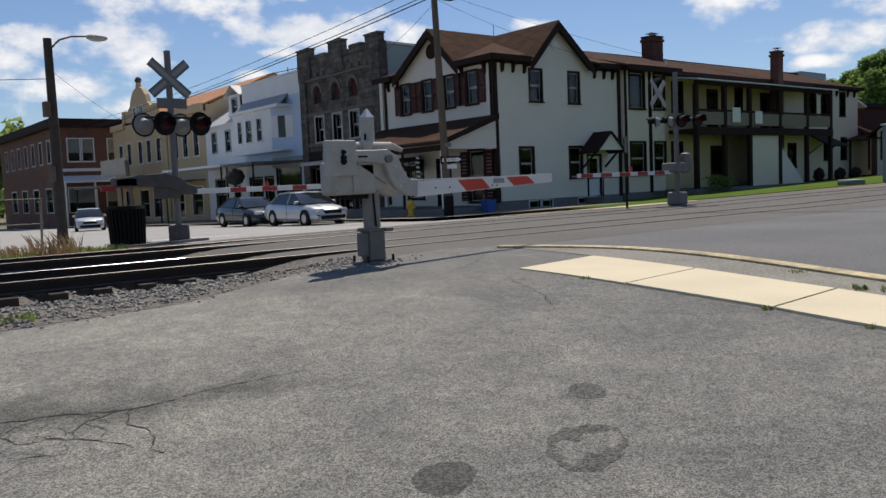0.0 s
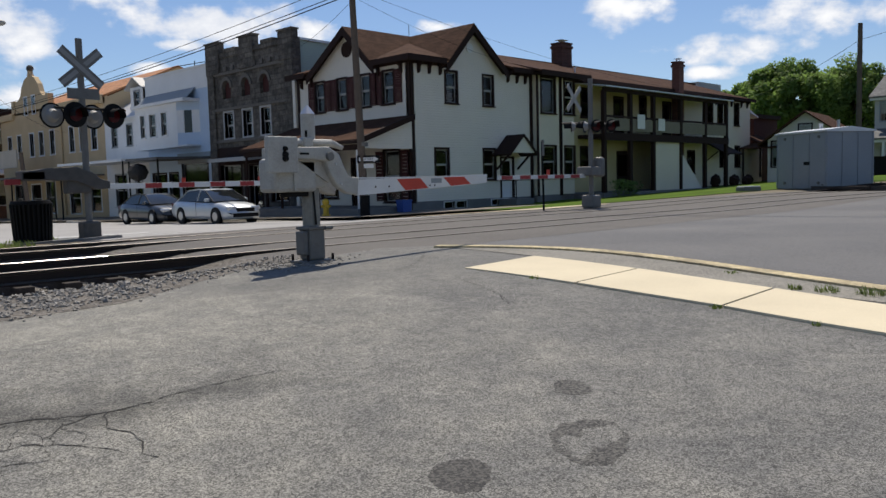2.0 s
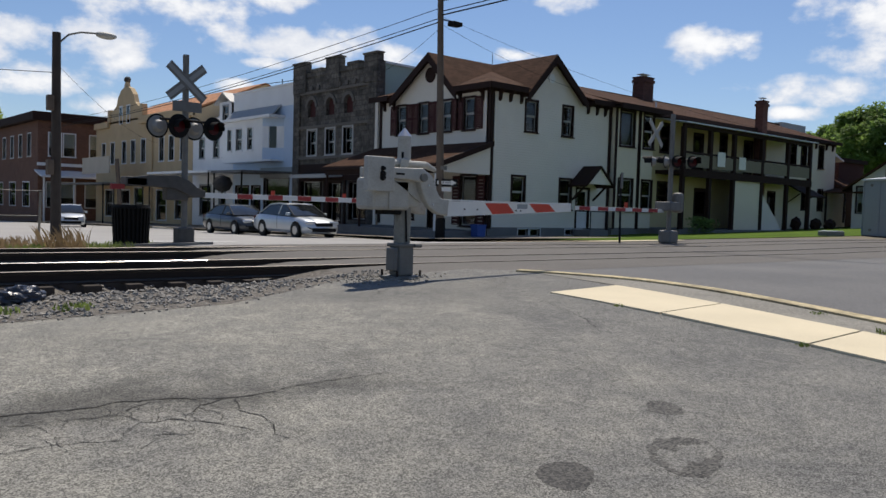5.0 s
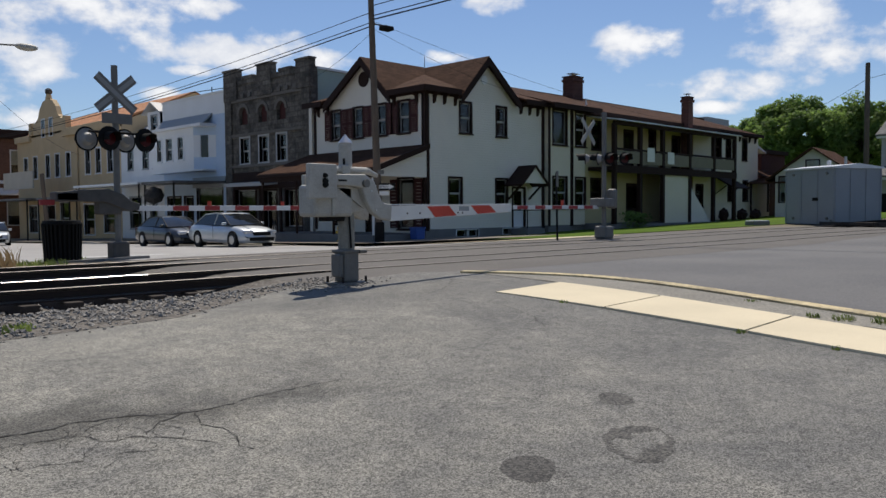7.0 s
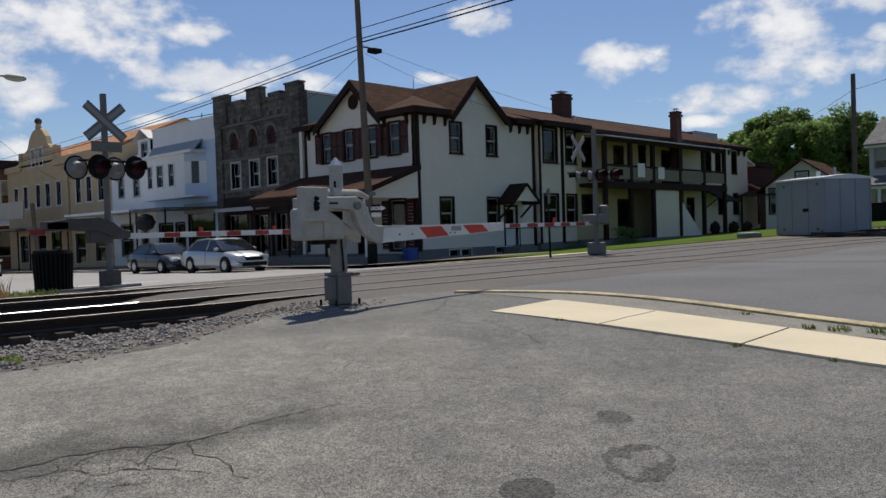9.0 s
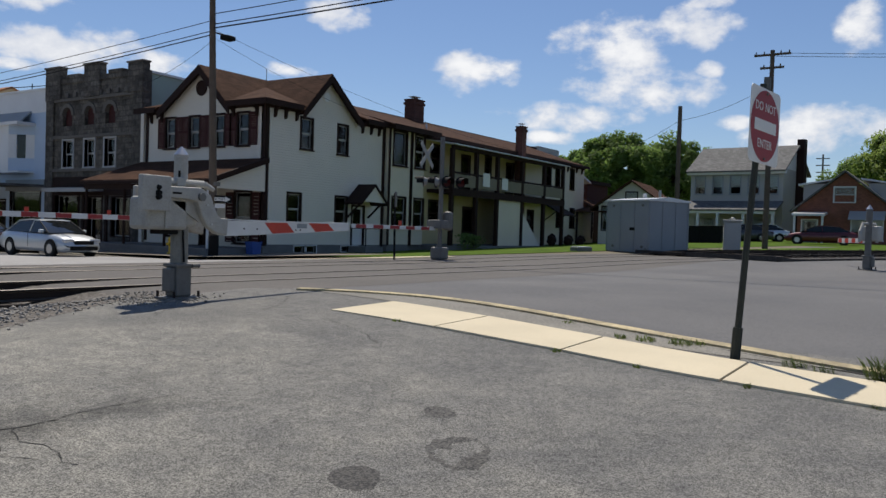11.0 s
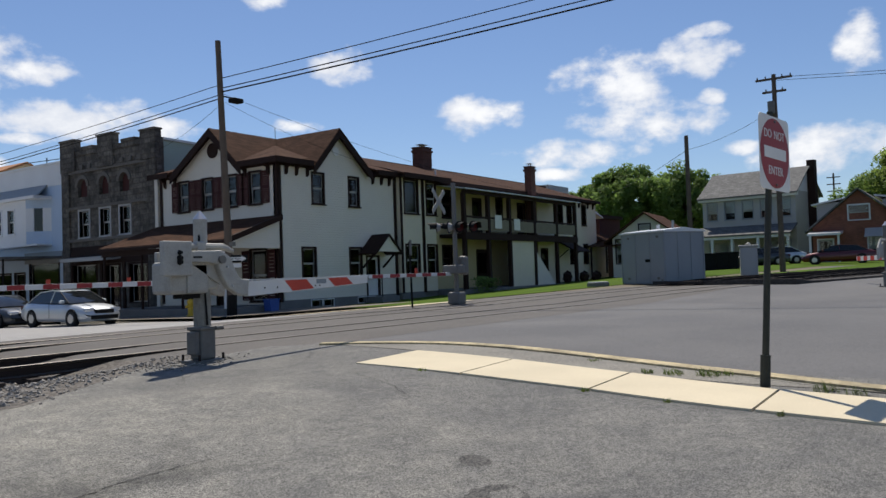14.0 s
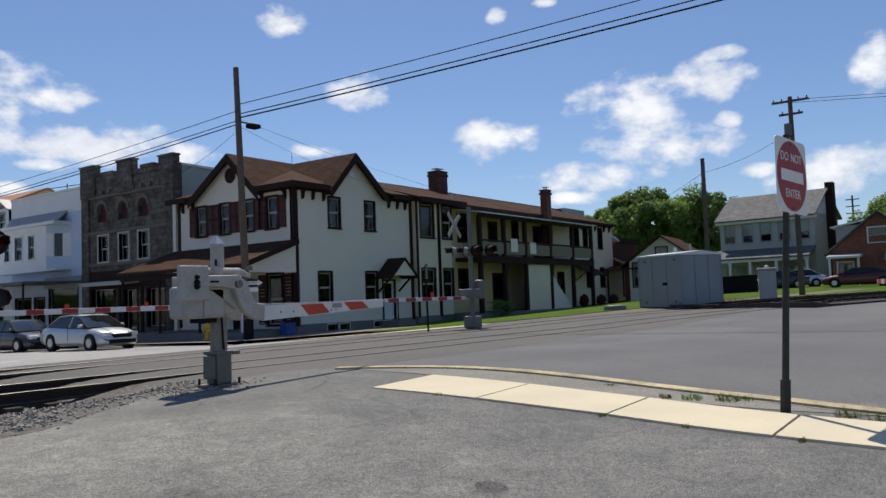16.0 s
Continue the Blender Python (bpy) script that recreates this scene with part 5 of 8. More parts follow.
for a, b in arches:
    w = part("arched_panel", slab_box("W", RX, a, b, -0.25, -0.2, 6.4, 7.45), M_SHUTTER, tower, "dark red arched panel")
    bm = bmesh.new()
    m, r = (a + b) / 2, (b - a) / 2
    pts = [(m + (r + 0.02) * math.cos(t), 6.98 + (r + 0.02) * math.sin(t)) for t in [math.pi * k / 12 for k in range(13)]] + [(a - 0.02, 7.47), (b + 0.02, 7.47)]
    prism(bm, [(m + (r + 0.2) * math.cos(t), 6.98 + (r + 0.2) * math.sin(t)) for t in [math.pi * k / 12 for k in range(13)]] + [(m + r * math.cos(t), 6.98 + r * math.sin(t)) for t in [math.pi * (12 - k) / 12 for k in range(13)]], "x", RX - 0.06, RX + 0.2)
    part("arch_stones", bm, M_LINTEL, w)
for h in t_holes[6:]:
    window(tower, "W", RX, *h, M_TRIM, False, two=False, deep=0.2)
for z in (5.72, 3.9, 7.75):
    part("stone_band", slab_box("W", RX, TY0, TY1, 0.0, 0.1, z, z + 0.16), M_LINTEL, tower)
for a, b, z in ((35.5, 36.75, 9.36), (39.15, 40.55, 9.58), (42.75, 44.2, 9.62)):
    part("battlement", box(bmesh.new(), RX - 0.14, RX + 0.3, a, b, TZ - 0.9, z, 0.04), M_STONE, tower)
    part("battlement_cap", box(bmesh.new(), RX - 0.2, RX + 0.34, a - 0.05, b + 0.05, z, z + 0.1, 0.03), M_LINTEL, tower)
for a, b, z in ((37.3, 38.5, 9.2), (41.1, 42.3, 9.22)):
    part("parapet_stone", box(bmesh.new(), RX - 0.08, RX + 0.3, a, b, TZ + 0.25, z, 0.05), M_STONE, tower)
for y in (35.56, 43.4):
    part("pilaster", box(bmesh.new(), RX - 0.12, RX, y, y + 0.72, -1.0, TZ - 0.9, 0.03), M_STONE, tower)
part("parapet", box(bmesh.new(), RX - 0.06, RX + 0.45, TY0 + 0.02, TY1 - 0.02, TZ, TZ + 0.25), M_STONE, tower)
for i in range(11):
    y = TY0 + 0.5 + i * 0.75
    part("corbel", box(bmesh.new(), RX - 0.1, RX, y, y + 0.3, 7.95, 8.2, 0.02), M_LINTEL, tower)
part("side_wall", box(bmesh.new(), RX + 0.3, 42, TY0 + 0.12, TY0 + 0.4, -1, 8.9), M_GREEN, tower, "pale green sided flank")
part("side_wall", box(bmesh.new(), RX, RX + 0.3, TY0 - 0.02, TY0 + 0.5, -1, TZ), M_STONE, tower)
part("back_wall", box(bmesh.new(), RX + 0.46, 42, TY1 - 0.3, TY1, -1, 8.7), M_GREEN, tower)
roof_slab(tower, [(RX + 0.46, TY0 + 0.02, 9.0), (42.2, TY0 + 0.02, 8.7), (42.2, TY1, 8.7), (RX + 0.46, TY1, 9.0)], 0.12, M_TIN)
part("tower_block", box(bmesh.new(), 31, 33, 36.2, 38, 8.7, 9.5), M_GREY, tower)
part("dark_backing", box(bmesh.new(), RX + 2.5, RX + 2.6, TY0 + 0.6, TY1 - 0.3, -0.5, 8.6), M_INSIDE, tower)
# Dark boards added to the shop wall in place of deep canopy shade.
part("shopfront", slab_box("W", RX, TY0 + 0.75, TY1 - 0.75, 0.0, 0.05, 2.62, 3.6), M_TRIM, tower, "dark board standing in for shade on the shop wall")
for y in (36.2, 38.35, 40.4, 43.25):
    part("shade_strip", slab_box("W", RX, y, y + 0.2, 0.0, 0.08, -0.4, 2.62), M_TRIM, tower)
roof_slab(tower, [(RX - 1.0, 38.7, 2.95), (RX, 38.7, 3.05), (RX, 42.9, 3.05), (RX - 1.0, 42.9, 2.95)], 0.2, M_GREYSIDE, "awning")

blue = place("pale_blue_house", "pale blue sided house with a white bay", "house", (26, 48, -0.4))
BY0, BY1 = 44.17, 52.3
b_holes = [(50.2, 50.9, 4.8, 6.2), (44.7, 47.8, -0.1, 2.85), (48.4, 49.5, -0.2, 2.3), (50.0, 51.8, 0.2, 2.3)]

wall(blue, "W", RX, BY0, BY1, -1.4, 7.3, b_holes[1:], M_BLUE)
for h in b_holes[1:]:
    window(blue, "W", RX, *h, M_TRIM, False, two=False)
part("parapet", box(bmesh.new(), RX - 0.02, RX + 0.3, BY0, BY1, 7.3, 8.55), M_PALE, blue, "plain white parapet")
part("parapet_cap", box(bmesh.new(), RX - 0.1, RX + 0.4, BY0, BY1, 8.55, 8.66), M_PALE, blue)
roof_slab(blue, [(RX - 0.75, BY0 + 1.6, 6.7), (RX, BY0 + 1.6, 7.45), (RX, BY1, 7.45), (RX - 0.75, BY1, 6.7)], 0.1, M_GREY, "bay_roof")
BB = RX - 0.85
bay = [(50.85, 51.45), (49.35, 50.2), (47.9, 48.6)]
wall(blue, "W", BB, 46.6, 52.2, 3.95, 6.55, [(a, b, 4.65, 6.05) for a, b in bay], M_PALE, 0.15, "bay_wall")
for a, b in bay:
    window(blue, "W", BB, a, b, 4.65, 6.05, M_PALE, curtain=0.15, deep=0.08)
for z0, z1 in ((3.95, 4.7), (6.05, 6.55)):
    part("bay_side", pr([(BB, 46.6), (BB + 0.15, 46.6), (RX, 45.6), (RX, 45.4)], "z", z0, z1), M_BLUE, blue)
for f0, f1 in ((0.0, 0.3), (0.66, 1.0)):
    a0, a1 = (BB + (RX - BB) * f0, 46.6 - 1.2 * f0), (BB + (RX - BB) * f1, 46.6 - 1.2 * f1)
    part("bay_side", pr([a0, (a0[0] + 0.15, a0[1] + 0.02), (a1[0] + 0.15, a1[1] + 0.02), a1], "z", 4.7, 6.05), M_PALE, blue)
part("pane", pr([(BB + 0.2, 46.4), (BB + 0.24, 46.4), (RX - 0.05, 45.6), (RX - 0.1, 45.6)], "z", 4.7, 6.05), M_DARKGLASS, blue)
part("bay_cornice", box(bmesh.new(), BB - 0.25, RX, 45.3, 52.3, 6.55, 6.72), M_PALE, blue)
part("bay_floor", box(bmesh.new(), BB - 0.05, RX, 45.4, 52.2, 3.85, 3.96), M_PALE, blue)
part("side_wall", box(bmesh.new(), RX + 0.3, 38, BY0, BY0 + 0.25, -1, 8.4), M_BLUE, blue)
part("side_wall", box(bmesh.new(), RX + 0.25, 38, BY1 - 0.25, BY1, -1, 8.4), M_PALE, blue)
roof_slab(blue, [(RX + 0.3, BY0, 8.3), (38, BY0, 8.0), (38, BY1, 8.0), (RX + 0.3, BY1, 8.3)], 0.1, M_ROOF)
part("dark_backing", box(bmesh.new(), RX + 2.0, RX + 2.1, BY0 + 0.3, BY1 - 0.3, -0.5, 7.2), M_INSIDE, blue)
part("aerial_mast", tb((RX + 2, 49.3, 8.3), (RX + 2, 49.3, 9.6), 0.03, n=6), M_BLACK, blue)
part("aerial_boom", tb((RX + 2.6, 47.6, 9.5), (RX + 1.4, 51.2, 9.35), 0.025, n=6), M_BLACK, blue)
part("roof_box", box(bmesh.new(), RX + 1.2, RX + 2.6, 50.3, 51.6, 8.3, 9.0), M_TRIM, blue)
# Shop canopies and their posts along the pavement.
def canopy(parent, y0, y1, z0, z1, out, material):
    roof_slab(parent, [(RX - out, y0, z0), (RX, y0, z1), (RX, y1, z1), (RX - out, y1, z0)], 0.12, material, "canopy")
    part("canopy_fascia", box(bmesh.new(), RX - out - 0.04, RX - out + 0.02, y0, y1, z0 - 0.16, z0), material, parent)
    for y in (y0 + 0.15, y1 - 0.15):
        part("canopy_post", tb((RX - out + 0.1, y, ground_z(RX - out, y) + 0.1), (RX - out + 0.1, y, z0 - 0.1), 0.055, n=8), M_BLACK, parent)
part("shopfront", slab_box("W", RX, 44.3, 48.3, 0.0, 0.06, 2.85, 3.5), M_GREY, blue, "grey shop fascia")
canopy(blue, 44.3, 48.3, 3.15, 3.2, 3.4, M_ROOF)
canopy(blue, 48.4, 58.5, 3.2, 3.25, 3.6, M_PALE)

narrow = place("white_rowhouse", "narrow white house with steep roof and dormer", "house", (26, 56, -0.6))
n_holes = [(57.0, 57.8, 4.4, 5.8), (54.6, 55.4, 4.4, 5.8), (53.2, 53.8, 4.4, 5.8), (55.8, 57.6, 0.2, 2.4), (53.4, 54.4, -0.5, 1.9)]
wall(narrow, "W", RX, 52.32, 59.0, -1.5, 6.4, n_holes, M_PALE)
for h in n_holes:
    window(narrow, "W", RX, *h, M_GREY, curtain=0.3)
roof_slab(narrow, [(RX - 0.3, 52.32, 6.3), (RX + 4, 52.32, 9.0), (RX + 4, 59.2, 9.0), (RX - 0.3, 59.2, 6.3)], 0.12, M_TIN)
roof_slab(narrow, [(RX + 8, 52.32, 6.3), (RX + 4, 52.32, 9.0), (RX + 4, 59.2, 9.0), (RX + 8, 59.2, 6.3)], 0.12, M_TIN)
wall(narrow, "W", RX + 0.3, 53.2, 55.2, 6.5, 8.3, [(53.8, 54.6, 6.9, 8.0)], M_PALE, 0.15, "dormer_wall")
window(narrow, "W", RX + 0.3, 53.8, 54.6, 6.9, 8.0, M_GREY, two=True, deep=0.08)
for s in (-1, 1):
    roof_slab(narrow, [(RX, 54.2, 8.95), (RX, 54.2 + s * 1.3, 8.2), (RX + 3, 54.2 + s * 1.3, 8.2), (RX + 3, 54.2, 8.95)], 0.1, M_GREYSIDE, "dormer_roof")
part("dormer_side", box(bmesh.new(), RX + 0.3, RX + 3, 53.2, 53.3, 6.5, 8.3), M_PALE, narrow)
part("side_wall", box(bmesh.new(), RX + 0.25, RX + 8, 58.8, 59.0, -1, 6.4), M_PALE, narrow)
part("dark_backing", box(bmesh.new(), RX + 2.0, RX + 2.1, 52.6, 58.7, -0.8, 6.3), M_INSIDE, narrow)

tan = place("tan_building", "tan painted building with a curved gable and orange roof", "house", (26, 70, -0.8))
n1 = [(60.4, 61.3), (62.6, 63.5), (64.6, 65.5), (68.6, 69.5), (71.0, 71.9), (73.2, 74.1), (76.2, 77.1), (78.6, 79.5)]
t_h = [(a, b, 4.4, 6.3) for a, b in n1] + [(60.2, 62.2, -0.2, 2.0), (64.0, 66.0, -0.4, 2.0), (69, 71, -0.4, 2.2), (72.2, 74.4, -0.4, 2.0), (76.5, 78.5, -0.4, 2.0)] + [(72.6, 73.3, 7.6, 9.0), (74.2, 74.9, 7.6, 9.0)]
wall(tan, "W", RX, 59.05, 81.3, -1.8, 8.2, [h for h in t_h if h[3] < 7], M_TAN, 0.35)
for h in t_h:
    if h[3] < 7:
        window(tan, "W", RX, *h, M_PALE, h[2] > 3, curtain=0.2, deep=0.15)
part("cornice", box(bmesh.new(), RX - 0.35, RX + 0.2, 59.05, 69.5, 7.6, 8.25, 0.05), M_TAN, tan)
part("cornice", box(bmesh.new(), RX - 0.25, RX + 0.2, 77.5, 81.3, 7.7, 8.25, 0.05), M_TAN, tan)
bm = bmesh.new()
prof = [(69.4, 8.2), (69.4, 9.1), (70.4, 9.25), (71.0, 9.6), (71.4, 10.3), (72.2, 10.9), (73.3, 11.15), (74.4, 10.9), (75.2, 10.3), (75.6, 9.6), (76.3, 9.25), (77.4, 9.1), (77.4, 8.2)]
prism(bm, prof, "x", RX - 0.05, RX + 0.35)
part("curved_gable", bm, M_TAN, tan)
part("gable_cap", tb((RX + 0.1, 73.3, 11.1), (RX + 0.1, 73.3, 11.5), 0.28, 0.2), M_TAN, tan)
bm = bmesh.new()
bmesh.ops.create_uvsphere(bm, u_segments=12, v_segments=8, radius=0.3, matrix=Matrix.Translation((RX + 0.1, 73.3, 11.72)))
part("finial", bm, M_STONE, tan, "round stone finial")
for a in (72.2, 74.0):
    window(tan, "W", RX - 0.05, a, a + 0.75, 7.9, 9.4, M_PALE, False, deep=-0.01, two=True)
for y in (69.3, 77.3):
    part("pinnacle", box(bmesh.new(), RX - 0.2, RX + 0.3, y - 0.3, y + 0.3, 8.2, 9.3, 0.05), M_TAN, tan)
roof_slab(tan, [(RX, 59.0, 8.2), (RX + 6, 59.0, 10.8), (RX + 6, 81.3, 10.8), (RX, 81.3, 8.2)], 0.15, M_ORANGE)
roof_slab(tan, [(RX + 12, 59.0, 8.2), (RX + 6, 59.0, 10.8), (RX + 6, 81.3, 10.8), (RX + 12, 81.3, 8.2)], 0.15, M_ORANGE)
bm = bmesh.new()
prism(bm, [(RX + 0.35, 8.1), (RX + 12, 8.1), (RX + 6, 10.7)], "y", 59.06, 59.3)
box(bm, RX + 0.35, RX + 12, 59.06, 59.3, -1, 8.1)
part("side_wall", bm, M_TAN, tan)
part("side_wall", box(bmesh.new(), RX + 0.35, RX + 12, 81.0, 81.3, -1, 8.2), M_TAN, tan)
part("dark_backing", box(bmesh.new(), RX + 2.0, RX + 2.1, 59.4, 81.0, -0.8, 8.1), M_INSIDE, tan)
part("downpipe", tb((RX - 0.1, 66.9, -0.5), (RX - 0.1, 66.9, 7.6), 0.07, n=8), M_TAN, tan)
canopy(tan, 67.0, 80.5, 2.5, 2.55, 4.0, M_ROOF)
canopy(tan, 59.5, 66.0, 2.5, 2.55, 3.6, M_ROOF)
part("shop_sign", box(bmesh.new(), RX - 3.0, RX - 2.9, 68.5, 75.5, 3.3, 4.7), M_PAVE, tan, "weathered pale sign board")

brick = place("brick_corner_building", "red brick corner building with a bracketed dark cornice", "house", (24, 92, -1))
KY, KX = 85.0, 20.6
k_s = [(21.6, 22.7, 5.2, 7.4), (22.95, 24.0, 5.2, 7.4), (25.4, 26.4, 5.2, 7.4), (26.7, 27.7, 5.2, 7.4), (21.4, 24.0, 0.2, 2.6), (25, 27.5, 0.2, 2.6)]
wall(brick, "S", KY, KX, 34, -2, 8.5, k_s, M_BRICK, 0.35)
k_w = [(87.5 + 3.4 * i, 88.7 + 3.4 * i, 5.2, 7.4) for i in range(7)] + [(88 + 5.5 * i, 90.5 + 5.5 * i, 0.2, 2.6) for i in range(4)]
wall(brick, "W", KX, KY + 0.35, 112, -2, 8.5, k_w, M_BRICK, 0.35)
for h in k_s:
    window(brick, "S", KY, *h, M_PALE, h[2] > 3, curtain=0.4, deep=0.15)
for h in k_w:
    window(brick, "W", KX, *h, M_PALE, h[2] > 3, curtain=0.4, deep=0.15)
bm = bmesh.new()
box(bm, KX - 0.6, 34.2, KY - 0.6, KY + 0.4, 8.5, 9.35, 0.08)
part("cornice", bm, M_TRIM, brick)
part("cornice", box(bmesh.new(), KX - 0.6, KX + 0.4, KY + 0.4, 112, 8.5, 9.35, 0.08), M_TRIM, brick)
part("stone_band", box(bmesh.new(), KX - 0.08, 34, KY - 0.08, KY, 4.2, 4.5), M_PALE, brick)
roof_slab(brick, [(KX, KY, 9.2), (34, KY, 9.2), (34, 112, 9.2), (KX, 112, 9.2)], 0.2, M_ROOF)
part("dark_backing", box(bmesh.new(), KX + 2.5, KX + 2.6, KY + 2.5, 111, -1, 8.4), M_INSIDE, brick)
part("dark_backing", box(bmesh.new(), KX + 2.5, 34, KY + 2.5, KY + 2.6, -1, 8.4), M_INSIDE, brick)
roof_slab(brick, [(KX - 0.3, KY - 2.4, 3.2), (29, KY - 2.4, 3.2), (29, KY, 3.8), (KX - 0.3, KY, 3.8)], 0.15, M_PALE, "porch_roof")
for x in (20.6, 23.3, 26, 28.7):
    part("porch_post", tb((x, KY - 2.2, -1.5), (x, KY - 2.2, 3.1), 0.09, n=8), M_PALE, brick)
# ---- across the tracks ----
def local_house(name, label, head, dist, turn, zb):
    x, y = -0.87 + dist * math.cos(radians(head)), 0.43 + dist * math.sin(radians(head))
    return thing(name, label, "house", (x, y, zb), turn)


# Grey signal hut with a shallow metal roof.
hut = thing("signal_hut", "grey painted steel signal hut with a low metal roof", "hut", (36.42, 13.31, ground_z(36.42, 13.31)), -26)
bm = bmesh.new()
box(bm, -1.27, 1.27, -1.4, 1.4, 0.0, 2.36, 0.02)
part("hut_body", bm, M_GREY, hut)
for x in (-1.22, -0.42, 0.42, 1.22):
    part("rib", box(bmesh.new(), x - 0.03, x + 0.03, -1.43, -1.4, 0.05, 2.3), M_GREY, hut)
for y in (-1.35, -0.46, 0.46, 1.35):
    part("rib", box(bmesh.new(), -1.30, -1.27, y - 0.03, y + 0.03, 0.05, 2.3), M_GREY, hut)
bm = bmesh.new()
prism(bm, [(-1.34, 2.35), (1.34, 2.35), (1.34, 2.42), (0.0, 2.56), (-1.34, 2.42)], "y", -1.46, 1.46)
part("hut_roof", bm, M_TIN, hut, "bright metal roof sheet")
part("roof_vent", tb((0.3, 0.5, 2.5), (0.3, 0.5, 2.8), 0.09, n=10), M_TIN, hut)
for y in (-1.0, 0.9):
    part("hut_bolt", tb((-1.32, y, 0.25), (-1.26, y, 0.25), 0.06, n=8), M_GALV, hut)
    part("hut_bolt", tb((-1.32, y, 2.15), (-1.26, y, 2.15), 0.06, n=8), M_GALV, hut)
part("hut_plate", box(bmesh.new(), -1.305, -1.265, -0.5, -0.2, 1.0, 1.14), M_BLACK, hut)
base = thing("hut_base", "low pale concrete block on the lawn by the hut", "block", (34.3, 15.7, ground_z(34.3, 15.7)), -26)
part("block", box(bmesh.new(), -0.45, 0.45, -0.28, 0.28, -0.05, 0.18, 0.03), M_FOUND, base)
part("block_lid", box(bmesh.new(), -0.42, 0.42, -0.25, 0.25, 0.18, 0.22, 0.01), M_PALE, base)
cab = thing("relay_cabinet", "small grey relay cabinet with domed cap", "cabinet", (40.2, 10.3, ground_z(40.2, 10.3)), 15)
bm = bmesh.new()
box(bm, -0.4, 0.4, -0.4, 0.4, 0.0, 1.5, 0.03)
part("cabinet_body", bm, M_GREYSIDE, cab)
part("cabinet_cap", box(bmesh.new(), -0.45, 0.45, -0.45, 0.45, 1.5, 1.61, 0.04), M_STEEL, cab)
bm = bmesh.new()
bmesh.ops.create_uvsphere(bm, u_segments=12, v_segments=6, radius=0.12, matrix=Matrix.Translation((0, 0, 1.63)))
part("cap_vent", bm, M_STEEL, cab)
part("cabinet_door", box(bmesh.new(), -0.43, -0.4, -0.32, 0.32, 0.1, 1.4), M_GREYSIDE, cab)

# Houses seen face on: local x runs to the viewer's right, local -y towards the viewer.
def shell(p, w, d, h, m, holes=(), z0=-0.5):
    wall(p, "S", -d / 2, -w / 2, w / 2, z0, h, list(holes), m, 0.2)
    part("side_wall", box(bmesh.new(), -w / 2, -w / 2 + 0.2, -d / 2 + 0.2, d / 2, z0, h), m, p)
    part("side_wall", box(bmesh.new(), w / 2 - 0.2, w / 2, -d / 2 + 0.2, d / 2, z0, h), m, p)
    part("back_wall", box(bmesh.new(), -w / 2, w / 2, d / 2, d / 2 + 0.2, z0, h), m, p)
    part("dark_backing", box(bmesh.new(), -w / 2 + 0.2, w / 2 - 0.2, -d / 2 + 1.8, -d / 2 + 1.9, 0, h), M_INSIDE, p)


gar = local_house("small_white_house", "small white gabled house with brown roof", 19.5, 66, 19.5 - 90 - 12, 1.45)
g_h = [(-0.45, 0.45, 2.75, 3.6), (-2.2, -1.2, 0.3, 2.1)]
shell(gar, 5.0, 7, 2.2, M_WHITE, g_h[1:], -1.0)
bm = bmesh.new()
prism(bm, [(-2.5, 2.2), (2.5, 2.2), (0, 4.0)], "y", -3.5, -3.3)
part("gable_wall", bm, M_WHITE, gar)
window(gar, "S", -3.5, -0.4, 0.4, 2.5, 3.2, M_TRIM, False, deep=-0.005)
window(gar, "S", -3.5, *g_h[1], M_TRIM, False)
for s in (-1, 1):
    roof_slab(gar, [(0, -3.9, 4.15), (s * 3.1, -3.9, 1.95), (s * 3.1, 3.6, 1.95), (0, 3.6, 4.15)], 0.12, M_BROWN)
roof_slab(gar, [(-4.4, -3.7, 1.75), (-1.5, -3.7, 1.75), (-1.5, -1.0, 2.2), (-4.4, -1.0, 2.2)], 0.1, M_BROWN, "porch_roof")
for x in (-4.2, -3.0):
    part("porch_post", box(bmesh.new(), x - 0.06, x + 0.06, -3.55, -3.43, -0.4, 1.7), M_TRIM, gar)
part("stove_pipe", tb((2.0, -3.0, 2.6), (2.0, -3.0, 3.4), 0.1, n=8), M_TIN, gar)

grey = local_house("grey_house", "two-storey grey sided house with a full front porch", 12.62, 90, 12.62 - 90 - 18, 0.95)
gw = [(-4.1 + 1.8 * i, -3.1 + 1.8 * i, 5.0, 6.8) for i in range(5)]
gl = [(-4.0, -2.2, 0.5, 2.6), (-0.6, 0.5, 0.0, 2.4), (1.8, 4.0, 0.5, 2.6)]
shell(grey, 9.2, 8, 7.5, M_GREYSIDE, gw + gl)
for h in gw + gl:
    window(grey, "S", -4.0, *h, M_GREY, h[2] > 3, curtain=0.4)
for s in (-1, 1):
    roof_slab(grey, [(-4.95, 0, 10.1), (-4.95, s * 4.6, 7.3), (4.95, s * 4.6, 7.3), (4.95, 0, 10.1)], 0.15, M_ROOF)
for x in (-4.6, 4.4):
    part("gable_wall", pr([(-4.0, 7.5), (4.0, 7.5), (0, 10.0)], "x", x, x + 0.2), M_PALE, grey)
part("cornice", box(bmesh.new(), -4.9, 4.9, -4.45, -4.0, 6.95, 7.3), M_PALE, grey)
window(grey, "W", 4.6, -0.5, 0.5, 7.9, 9.0, M_GREY, False, deep=-0.21)
roof_slab(grey, [(-5.6, -6.4, 3.35), (4.7, -6.4, 3.35), (4.7, -4.0, 4.3), (-5.6, -4.0, 4.3)], 0.15, M_ROOF, "porch_roof")
